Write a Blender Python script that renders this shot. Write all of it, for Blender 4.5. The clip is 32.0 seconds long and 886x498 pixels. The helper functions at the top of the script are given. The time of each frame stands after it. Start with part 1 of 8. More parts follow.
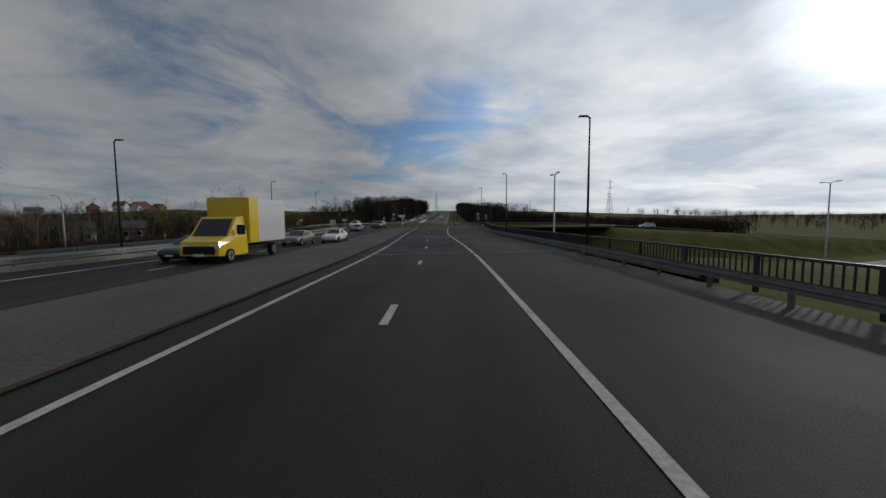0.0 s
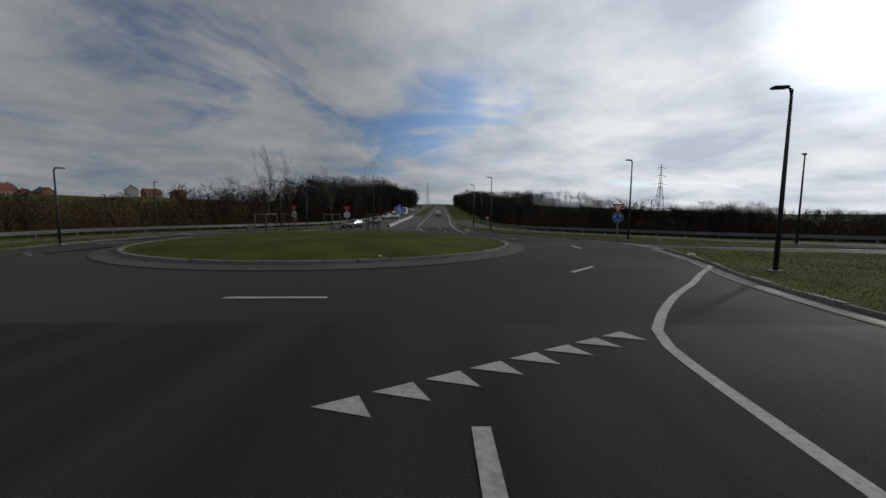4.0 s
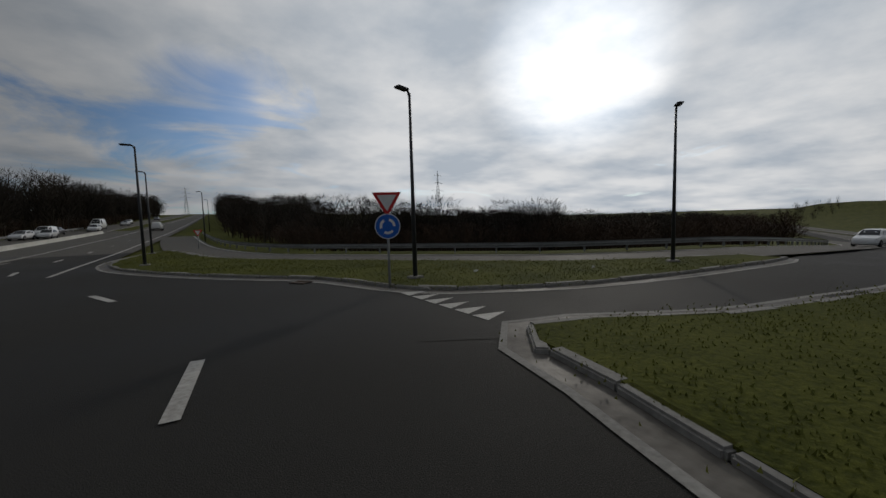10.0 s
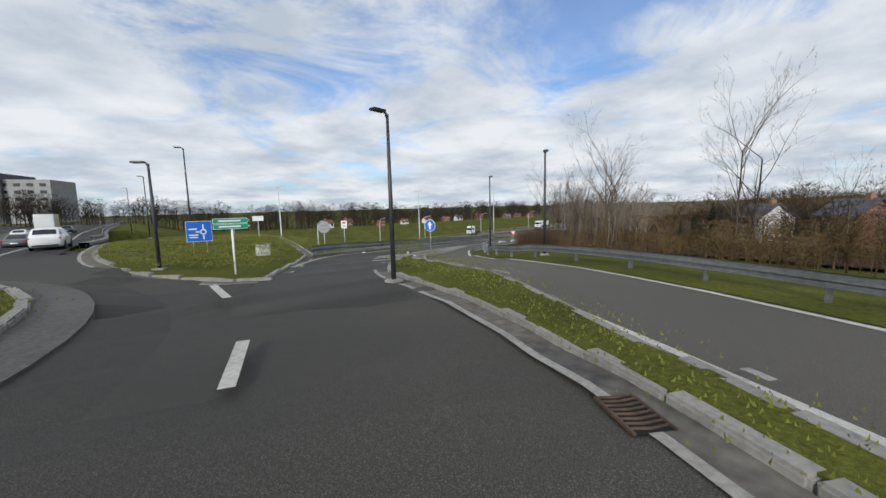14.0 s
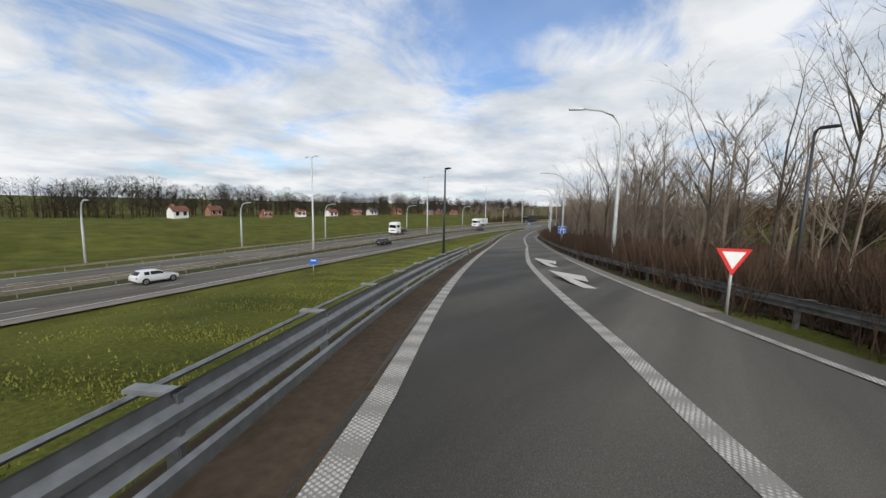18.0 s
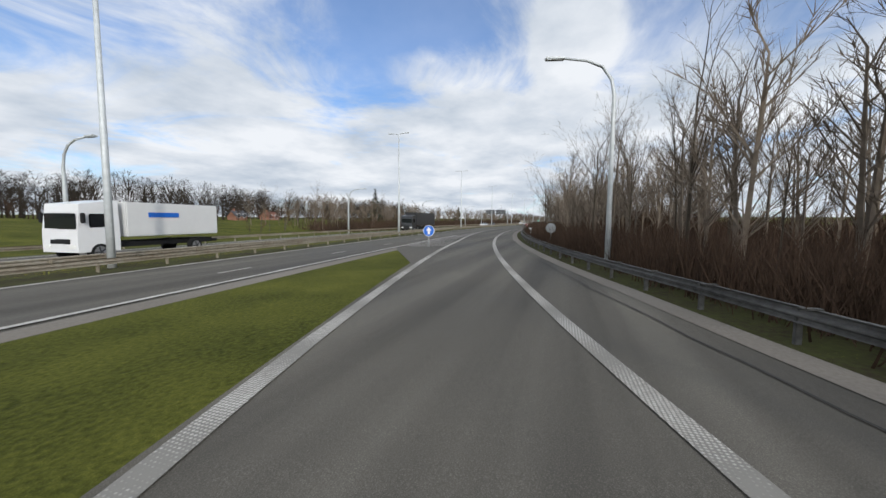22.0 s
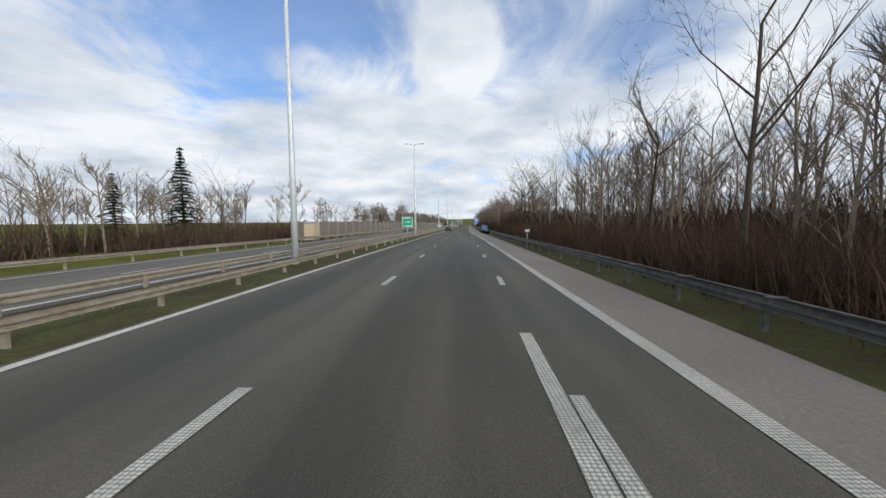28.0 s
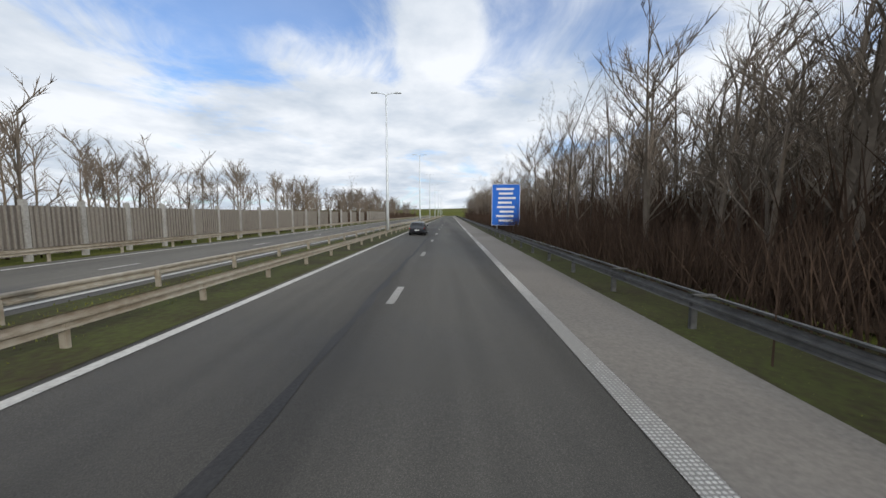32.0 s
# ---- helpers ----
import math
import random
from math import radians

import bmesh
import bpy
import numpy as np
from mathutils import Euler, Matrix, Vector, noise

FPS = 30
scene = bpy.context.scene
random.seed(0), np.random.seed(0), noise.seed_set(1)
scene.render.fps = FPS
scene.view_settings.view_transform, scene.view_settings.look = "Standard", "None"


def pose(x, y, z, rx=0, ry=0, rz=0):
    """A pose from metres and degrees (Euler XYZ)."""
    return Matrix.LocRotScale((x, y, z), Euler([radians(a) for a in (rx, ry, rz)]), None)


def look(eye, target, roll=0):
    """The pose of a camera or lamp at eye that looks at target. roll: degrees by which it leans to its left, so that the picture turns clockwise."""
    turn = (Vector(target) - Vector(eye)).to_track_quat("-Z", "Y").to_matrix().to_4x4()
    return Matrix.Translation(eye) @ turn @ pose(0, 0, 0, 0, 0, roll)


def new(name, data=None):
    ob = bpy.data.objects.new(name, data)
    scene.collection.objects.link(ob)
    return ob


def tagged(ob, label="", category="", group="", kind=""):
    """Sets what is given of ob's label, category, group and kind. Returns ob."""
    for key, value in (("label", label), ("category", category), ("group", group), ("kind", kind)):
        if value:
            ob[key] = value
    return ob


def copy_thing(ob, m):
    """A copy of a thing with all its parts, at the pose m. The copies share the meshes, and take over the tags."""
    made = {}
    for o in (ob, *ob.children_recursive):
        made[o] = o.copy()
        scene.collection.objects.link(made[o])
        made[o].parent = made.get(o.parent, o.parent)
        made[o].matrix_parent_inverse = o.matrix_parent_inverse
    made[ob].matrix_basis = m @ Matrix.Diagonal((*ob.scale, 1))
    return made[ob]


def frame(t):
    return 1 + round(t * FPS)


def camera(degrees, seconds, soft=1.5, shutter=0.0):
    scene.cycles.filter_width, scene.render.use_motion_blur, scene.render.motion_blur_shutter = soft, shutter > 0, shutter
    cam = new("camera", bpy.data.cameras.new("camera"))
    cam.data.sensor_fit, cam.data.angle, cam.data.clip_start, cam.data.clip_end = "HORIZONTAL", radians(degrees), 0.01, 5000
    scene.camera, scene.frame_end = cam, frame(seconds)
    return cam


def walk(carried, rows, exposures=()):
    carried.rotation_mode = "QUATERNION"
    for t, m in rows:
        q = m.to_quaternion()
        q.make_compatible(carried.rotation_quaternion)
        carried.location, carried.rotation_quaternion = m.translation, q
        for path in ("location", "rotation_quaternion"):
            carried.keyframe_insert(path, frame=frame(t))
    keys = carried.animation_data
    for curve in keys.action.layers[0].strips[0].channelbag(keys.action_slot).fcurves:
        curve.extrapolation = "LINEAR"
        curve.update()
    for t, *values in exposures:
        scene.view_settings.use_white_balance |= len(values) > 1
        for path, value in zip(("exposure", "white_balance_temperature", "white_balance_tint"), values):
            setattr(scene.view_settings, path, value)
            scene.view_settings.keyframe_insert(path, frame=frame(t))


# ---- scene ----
# the camera: seconds, x, y, road height under it, heading, tilt, lean
EYE = 1.57
PATH = [
    (0.0, 0.00, -0.00, -0.53, 0.63, -4.44, -0.36),
    (0.5, 0.03, 7.73, -0.52, 1.84, -4.02, 0.50),
    (1.0, -0.09, 15.58, -0.52, 2.59, -4.19, -0.34),
    (1.5, -0.61, 23.64, -0.51, 2.87, -4.28, -0.47),
    (2.0, -1.21, 32.61, -0.50, 2.16, -4.45, 0.19),
    (2.5, -1.08, 43.27, -0.42, 1.03, -4.79, 0.60),
    (3.5, -1.75, 54.60, -0.12, -0.60, -5.20, 0.50),
    (4.5, -2.70, 58.24, 0.00, -2.40, -5.30, 0.52),
    (5.0, -2.54, 58.84, 0.00, -4.66, -4.50, 0.55),
    (5.5, -2.52, 58.85, 0.00, -4.31, -3.84, 0.54),
    (6.0, -2.49, 59.01, 0.00, -4.48, -3.87, 0.54),
    (6.5, -2.42, 59.28, 0.00, -5.07, -3.92, 0.75),
    (7.0, -2.41, 59.28, 0.00, -5.17, -3.89, 0.71),
    (7.5, -2.38, 59.39, 0.00, -5.34, -3.68, 0.38),
    (8.0, -1.93, 60.60, 0.00, -7.86, -3.32, 0.46),
    (8.5, -1.05, 62.53, 0.00, -13.21, -3.25, -0.26),
    (9.0, 0.80, 64.80, 0.00, -25.82, -3.78, -0.73),
    (9.5, 2.82, 67.11, 0.00, -32.69, -3.88, -2.27),
    (10.0, 4.81, 70.59, 0.00, -31.99, -4.36, -1.54),
    (10.5, 5.52, 74.07, 0.00, -20.25, -4.28, -1.61),
    (11.0, 5.79, 78.77, 0.00, 3.80, -4.76, -2.35),
    (11.5, 3.70, 83.22, 0.00, 29.01, -4.71, -2.81),
    (12.0, -0.58, 87.06, 0.00, 50.79, -4.89, -2.67),
    (12.5, -5.33, 89.39, 0.00, 73.33, -4.84, -1.50),
    (13.0, -10.26, 89.41, 0.00, 94.49, -4.31, -1.75),
    (13.5, -14.52, 87.67, 0.00, 117.05, -5.46, -1.59),
    (14.0, -17.68, 84.34, 0.00, 140.45, -6.38, -1.45),
    (14.5, -19.71, 80.36, -0.10, 163.21, -6.54, -0.68),
    (15.5, -22.20, 72.60, -0.42, 157.00, -6.80, -0.70),
    (16.5, -25.70, 67.08, -0.80, 139.36, -7.08, -0.86),
    (17.0, -28.49, 65.72, -1.00, 130.57, -6.55, -0.57),
    (17.5, -32.72, 63.18, -1.30, 128.60, -7.38, -0.80),
    (18.0, -37.18, 60.05, -1.70, 126.32, -6.85, 1.22),
    (18.5, -42.84, 56.59, -2.15, 118.67, -7.90, 1.35),
    (19.0, -49.83, 52.84, -2.70, 115.83, -7.78, -0.08),
    (19.5, -58.99, 48.33, -3.40, 116.53, -7.84, 0.08),
    (20.0, -69.56, 43.31, -4.20, 116.89, -6.87, 0.19),
    (20.5, -79.85, 38.59, -4.85, 116.08, -6.51, -0.22),
    (21.0, -90.98, 33.80, -5.30, 114.22, -6.16, -0.55),
    (21.5, -103.05, 29.13, -5.70, 111.22, -6.11, -1.50),
    (22.0, -116.34, 24.73, -6.05, 108.04, -4.54, 0.48),
    (22.5, -129.82, 21.09, -6.25, 104.78, -4.53, -0.52),
    (23.0, -143.73, 18.22, -6.30, 100.99, -4.23, 0.26),
    (23.5, -158.63, 16.08, -6.29, 97.26, -4.08, -0.26),
    (24.0, -174.24, 14.74, -6.28, 93.69, -4.32, -0.06),
    (24.5, -190.12, 14.12, -6.27, 91.50, -4.59, 0.79),
    (25.0, -205.75, 14.05, -6.26, 90.60, -4.81, 0.44),
    (25.5, -221.29, 14.42, -6.25, 89.02, -5.17, 0.38),
    (27.5, -287.34, 15.22, -6.21, 92.46, -3.84, 0.44),
    (28.0, -304.96, 15.38, -6.20, 91.65, -4.13, -0.53),
    (28.5, -322.85, 15.59, -6.23, 90.67, -4.34, -0.35),
    (29.0, -340.79, 16.00, -6.27, 90.30, -4.78, -0.12),
    (29.5, -358.94, 16.49, -6.30, 89.93, -4.40, 1.27),
    (30.0, -377.33, 17.09, -6.37, 89.41, -4.32, 0.82),
    (30.5, -396.06, 17.77, -6.43, 89.55, -4.14, -0.07),
    (31.0, -415.15, 18.59, -6.50, 89.78, -4.64, 0.01),
    (31.5, -434.39, 19.57, -6.58, 89.86, -4.14, -0.26),
    (32.0, -453.83, 20.29, -6.66, 88.80, -5.68, 0.13),
]
cam = camera(100.6, 32.0, soft=1.5)
walk(cam, [(t, pose(x, y, z + EYE, 90 + tilt, 0, turn) @ pose(0, 0, 0, 0, 0, lean)) for t, x, y, z, turn, tilt, lean in PATH],
     exposures=[(0.0, -1.6, 6350, 10), (8.0, -1.65, 6350, 10), (9.2, -1.85, 6500, 10), (10.4, -1.85, 6500, 10), (11.2, -1.3, 6200, 10), (12.2, -0.1, 6050, 10), (13.0, -0.14, 6100, 10), (14.0, -0.08, 6250, 10), (19.0, 0.0, 6450, 10), (22.0, 0.0, 6250, 10), (29.0, 0.06, 6250, 10), (32.0, 0.12, 6250, 10)])

# ---- sky, sun ----
SUN_TURN, SUN_UP = radians(52), radians(21)
SUN_DIR = Vector((math.sin(SUN_TURN) * math.cos(SUN_UP), math.cos(SUN_TURN) * math.cos(SUN_UP), math.sin(SUN_UP)))


def build_sky():
    w = bpy.data.worlds.new("sky")
    scene.world = w
    w.use_nodes = True
    nt = w.node_tree
    nt.nodes.clear()
    N, L = nt.nodes.new, nt.links.new
    out, bg = N("ShaderNodeOutputWorld"), N("ShaderNodeBackground")
    sky = N("ShaderNodeTexSky")
    sky.sky_type, sky.sun_disc, sky.sun_elevation, sky.sun_rotation = "NISHITA", False, SUN_UP, SUN_TURN
    sky.air_density, sky.dust_density = 1.0, 0.6
    geo = N("ShaderNodeTexCoord")
    sep = N("ShaderNodeSeparateXYZ")
    L(geo.outputs["Generated"], sep.inputs[0])
    # clouds lie on a high plane, so they crowd towards the horizon
    zmax = N("ShaderNodeMath"); zmax.operation = "MAXIMUM"; zmax.inputs[1].default_value = 0.0
    L(sep.outputs[2], zmax.inputs[0])
    zadd = N("ShaderNodeMath"); zadd.operation = "ADD"; zadd.inputs[1].default_value = 0.16
    L(zmax.outputs[0], zadd.inputs[0])
    dx = N("ShaderNodeMath"); dx.operation = "DIVIDE"
    dy = N("ShaderNodeMath"); dy.operation = "DIVIDE"
    L(sep.outputs[0], dx.inputs[0]); L(zadd.outputs[0], dx.inputs[1])
    L(sep.outputs[1], dy.inputs[0]); L(zadd.outputs[0], dy.inputs[1])
    flat = N("ShaderNodeCombineXYZ")
    L(dx.outputs[0], flat.inputs[0]); L(dy.outputs[0], flat.inputs[1])
    n1, n2 = N("ShaderNodeTexNoise"), N("ShaderNodeTexNoise")
    n1.inputs["Scale"].default_value, n1.inputs["Detail"].default_value, n1.inputs["Roughness"].default_value = 1.0, 8, 0.62
    n1.inputs["Distortion"].default_value = 0.8
    n2.inputs["Scale"].default_value, n2.inputs["Detail"].default_value, n2.inputs["Roughness"].default_value = 1.3, 7, 0.55
    L(flat.outputs[0], n1.inputs["Vector"]); L(flat.outputs[0], n2.inputs["Vector"])

    def math_node(op, a, b, clamp=False):
        m = N("ShaderNodeMath"); m.operation = op; m.use_clamp = clamp
        for i, v in enumerate((a, b)):
            if isinstance(v, (int, float)):
                m.inputs[i].default_value = v
            else:
                L(v, m.inputs[i])
        return m.outputs[0]

    def around(bearing, up, reach):
        """One at that point of the sky, nought from reach degrees away."""
        b, e = radians(bearing), radians(up)
        d = N("ShaderNodeVectorMath"); d.operation = "DOT_PRODUCT"
        d.inputs[1].default_value = (math.sin(b) * math.cos(e), math.cos(b) * math.cos(e), math.sin(e))
        L(geo.outputs["Generated"], d.inputs[0])
        r = N("ShaderNodeMapRange"); r.interpolation_type = "SMOOTHSTEP"
        r.inputs[1].default_value, r.inputs[2].default_value = math.cos(radians(reach)), 1.0
        L(d.outputs["Value"], r.inputs[0])
        return r.outputs[0]

    # gaps of blue and banks of cloud: bearing from north, height, reach, weight
    total = math_node("MULTIPLY_ADD", n1.outputs[0], 2.1)
    total.node.inputs[2].default_value = -0.34
    for bearing, up, reach, weight in CLOUDS:
        total = math_node("ADD", total, math_node("MULTIPLY", around(bearing, up, reach), weight))
    cover = N("ShaderNodeMapRange"); cover.interpolation_type = "SMOOTHSTEP"
    cover.inputs[1].default_value, cover.inputs[2].default_value = 0.22, 0.72
    cover.inputs[3].default_value = 0.2
    L(total, cover.inputs[0])
    shade = N("ShaderNodeValToRGB")
    shade.color_ramp.elements[0].position, shade.color_ramp.elements[0].color = 0.36, (4.5, 5.0, 5.6, 1)
    shade.color_ramp.elements[1].position, shade.color_ramp.elements[1].color = 0.62, (7.5, 7.6, 7.7, 1)
    L(n2.outputs[0], shade.inputs[0])
    # thin cloud in front of the sun glows
    dot = N("ShaderNodeVectorMath"); dot.operation = "DOT_PRODUCT"; dot.inputs[1].default_value = SUN_DIR
    L(geo.outputs["Generated"], dot.inputs[0])
    near = N("ShaderNodeMapRange")
    near.interpolation_type = "SMOOTHSTEP"
    near.inputs[1].default_value, near.inputs[2].default_value = 0.35, 1.02
    near.inputs[3].default_value, near.inputs[4].default_value = 1.08, 3.1
    L(dot.outputs["Value"], near.inputs[0])
    core = math_node("MULTIPLY_ADD", around(math.degrees(SUN_TURN), math.degrees(SUN_UP), 14), 2.4)
    L(near.outputs[0], core.node.inputs[2])
    blue = N("ShaderNodeVectorMath"); blue.operation = "MULTIPLY"; blue.inputs[1].default_value = (0.60, 0.92, 1.32)
    L(sky.outputs[0], blue.inputs[0])
    veil = math_node("ADD", math_node("MULTIPLY", math_node("MAXIMUM", math_node("SUBTRACT", near.outputs[0], 1.9), 0.0), 0.5), cover.outputs[0], True)
    mix = N("ShaderNodeMix"); mix.data_type = "RGBA"
    L(veil, mix.inputs[0]); L(blue.outputs[0], mix.inputs[6]); L(shade.outputs[0], mix.inputs[7])
    glow = N("ShaderNodeVectorMath"); glow.operation = "SCALE"
    L(mix.outputs[2], glow.inputs[0]); L(core, glow.inputs["Scale"])
    bg.inputs[1].default_value = 0.11
    L(glow.outputs[0], bg.inputs[0]); L(bg.outputs[0], out.inputs[0])


CLOUDS = [(-1, 14, 9, -0.36), (8, 17.5, 8, -0.26), (-12, 10, 8, -0.24), (-38, 26, 18, -0.10), (-66, 30, 20, -0.26), (-100, 36, 20, -0.2), (-60, 22, 11, -0.26), (-79, 27, 13, -0.30),
          (-90, 25, 8, 0.45), (-122, 30, 22, -0.26), (-150, 17, 16, -0.16), (-108, 10, 18, 0.16), (-136, 8, 16, 0.14)]


build_sky()
sun = new("sun", bpy.data.lights.new("sun", "SUN"))
sun.data.energy, sun.data.angle, sun.data.color = 2.2, radians(3), (1.0, 0.93, 0.82)
sun.matrix_world = look(SUN_DIR * 100, (0, 0, 0))


# ---- materials ----
def surface(name, dark, light, grain=8.0, patch=0.35, rough=0.8, bump=0.15, metal=0.0, random_by=0.0, stretch=(1, 1, 1), gloss_patch=0.0, shine=0.25, streak=None, speckle=0.0):
    m = bpy.data.materials.new(name)
    m.use_nodes = True
    nt = m.node_tree
    N, L = nt.nodes.new, nt.links.new
    b = nt.nodes["Principled BSDF"]
    co = N("ShaderNodeTexCoord")
    mp = N("ShaderNodeMapping"); mp.inputs["Scale"].default_value = stretch
    L(co.outputs["Object"], mp.inputs[0])
    fine, big = N("ShaderNodeTexNoise"), N("ShaderNodeTexNoise")
    fine.inputs["Scale"].default_value, fine.inputs["Detail"].default_value = grain, 5
    big.inputs["Scale"].default_value, big.inputs["Detail"].default_value = patch, 4
    L(mp.outputs[0], fine.inputs["Vector"]); L(mp.outputs[0], big.inputs["Vector"])
    add = N("ShaderNodeMath"); add.operation = "MULTIPLY_ADD"; add.inputs[1].default_value = 0.5
    L(fine.outputs[0], add.inputs[0]); 
    half = N("ShaderNodeMath"); half.operation = "MULTIPLY"; half.inputs[1].default_value = 0.5
    L(big.outputs[0], half.inputs[0]); L(half.outputs[0], add.inputs[2])
    ramp = N("ShaderNodeMapRange"); ramp.inputs[1].default_value, ramp.inputs[2].default_value = 0.33, 0.67
    L(add.outputs[0], ramp.inputs[0])
    col = N("ShaderNodeMix"); col.data_type = "RGBA"
    col.inputs[6].default_value, col.inputs[7].default_value = (*dark, 1), (*light, 1)
    L(ramp.outputs[0], col.inputs[0])
    last = col.outputs[2]
    if random_by:
        info = N("ShaderNodeObjectInfo")
        rr = N("ShaderNodeMapRange"); rr.inputs[3].default_value, rr.inputs[4].default_value = 1 - random_by, 1 + random_by
        L(info.outputs["Random"], rr.inputs[0])
        vm = N("ShaderNodeVectorMath"); vm.operation = "SCALE"
        L(last, vm.inputs[0]); L(rr.outputs[0], vm.inputs["Scale"])
        last = vm.outputs[0]
    if streak:
        ms = N("ShaderNodeMapping"); ms.inputs["Scale"].default_value = streak
        L(co.outputs["Object"], ms.inputs[0])
        ns = N("ShaderNodeTexNoise"); ns.inputs["Scale"].default_value, ns.inputs["Detail"].default_value = 1.0, 5
        L(ms.outputs[0], ns.inputs["Vector"])
        rs = N("ShaderNodeMapRange"); rs.inputs[1].default_value, rs.inputs[2].default_value = 0.36, 0.66
        rs.inputs[3].default_value, rs.inputs[4].default_value = 0.72, 1.38
        L(ns.outputs[0], rs.inputs[0])
        vs = N("ShaderNodeVectorMath"); vs.operation = "SCALE"
        L(last, vs.inputs[0]); L(rs.outputs[0], vs.inputs["Scale"])
        last = vs.outputs[0]
    if speckle:
        sp = N("ShaderNodeTexNoise"); sp.inputs["Scale"].default_value, sp.inputs["Detail"].default_value = 120.0, 2
        L(co.outputs["Object"], sp.inputs["Vector"])
        rp = N("ShaderNodeMapRange"); rp.inputs[1].default_value, rp.inputs[2].default_value = 0.50, 0.74
        rp.inputs[3].default_value, rp.inputs[4].default_value = 1 - speckle * 0.18, 1 + speckle
        L(sp.outputs[0], rp.inputs[0])
        vp = N("ShaderNodeVectorMath"); vp.operation = "SCALE"
        L(last, vp.inputs[0]); L(rp.outputs[0], vp.inputs["Scale"])
        last = vp.outputs[0]
    L(last, b.inputs["Base Color"])
    b.inputs["Metallic"].default_value = metal
    b.inputs["Specular IOR Level"].default_value = shine if not metal else 0.5
    if gloss_patch:
        rg = N("ShaderNodeMapRange"); rg.inputs[1].default_value, rg.inputs[2].default_value = 0.35, 0.65
        rg.inputs[3].default_value, rg.inputs[4].default_value = rough - gloss_patch, rough + 0.08
        L(big.outputs[0], rg.inputs[0]); L(rg.outputs[0], b.inputs["Roughness"])
    else:
        b.inputs["Roughness"].default_value = rough
    if bump:
        bp = N("ShaderNodeBump"); bp.inputs["Strength"].default_value, bp.inputs["Distance"].default_value = bump, 0.02
        L(fine.outputs[0], bp.inputs["Height"]); L(bp.outputs[0], b.inputs["Normal"])
    return m


def plain(name, colour, rough=0.5, metal=0.0, emit=0.0, vary=0.15, grain=6.0):
    d = tuple(c * (1 - vary) for c in colour)
    m = surface(name, d, colour, grain=grain, patch=1.3, rough=rough, bump=0.0, metal=metal)
    if emit:
        b = m.node_tree.nodes["Principled BSDF"]
        b.inputs["Emission Color"].default_value, b.inputs["Emission Strength"].default_value = (*colour, 1), emit
    return m


ASPHALT = surface("asphalt", (0.0148, 0.0140, 0.0128), (0.0360, 0.0335, 0.0290), grain=90, patch=0.16, rough=0.78, bump=0.35, gloss_patch=0.1, shine=0.12, speckle=1.1)
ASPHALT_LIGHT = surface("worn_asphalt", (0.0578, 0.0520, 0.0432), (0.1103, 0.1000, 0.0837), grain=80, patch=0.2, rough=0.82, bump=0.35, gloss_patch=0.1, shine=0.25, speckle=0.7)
ASPHALT_BRIDGE = surface("streaked_asphalt", (0.0143, 0.0140, 0.0136), (0.0367, 0.0350, 0.0320), grain=90, patch=0.16, rough=0.74, bump=0.35, gloss_patch=0.12, streak=(0.95, 0.035, 1), shine=0.13, speckle=1.1)
ASPHALT_WEST = surface("worn_motorway_asphalt", (0.0567, 0.0515, 0.0432), (0.1061, 0.0970, 0.0810), grain=80, patch=0.2, rough=0.82, bump=0.35, gloss_patch=0.1, streak=(0.03, 0.9, 1), shine=0.25, speckle=0.6)
RAMP_DARK = surface("newer_asphalt", (0.0339, 0.0310, 0.0270), (0.0700, 0.0640, 0.0540), grain=85, patch=0.25, rough=0.8, bump=0.35, gloss_patch=0.12, streak=(0.06, 0.8, 1), shine=0.25, speckle=0.8)
ASPHALT_FAR = surface("dark_motorway_asphalt", (0.0420, 0.0385, 0.0324), (0.0819, 0.0750, 0.0630), grain=80, patch=0.22, rough=0.82, bump=0.35, gloss_patch=0.12, streak=(0.03, 0.8, 1), shine=0.25, speckle=0.7)
RAIL_DARK = surface("dull_rail_steel", (0.05, 0.047, 0.043), (0.17, 0.165, 0.155), grain=7, patch=0.7, rough=0.6, bump=0.1, metal=0.4)
SHOULDER = surface("shoulder_concrete", (0.122, 0.107, 0.090), (0.195, 0.175, 0.149), grain=20, patch=0.25, rough=0.85, bump=0.4)
PAVING = surface("concrete_paving", (0.062, 0.060, 0.056), (0.125, 0.121, 0.112), grain=14, patch=0.3, rough=0.9, bump=0.4, shine=0.1)
KERB = surface("kerb_concrete", (0.16, 0.15, 0.135), (0.29, 0.28, 0.255), grain=16, patch=1.2, rough=0.88, bump=0.4, random_by=0.12)
PAINT = surface("road_paint", (0.27, 0.255, 0.23), (0.50, 0.48, 0.44), grain=18, patch=1.5, rough=0.7, bump=0.3)
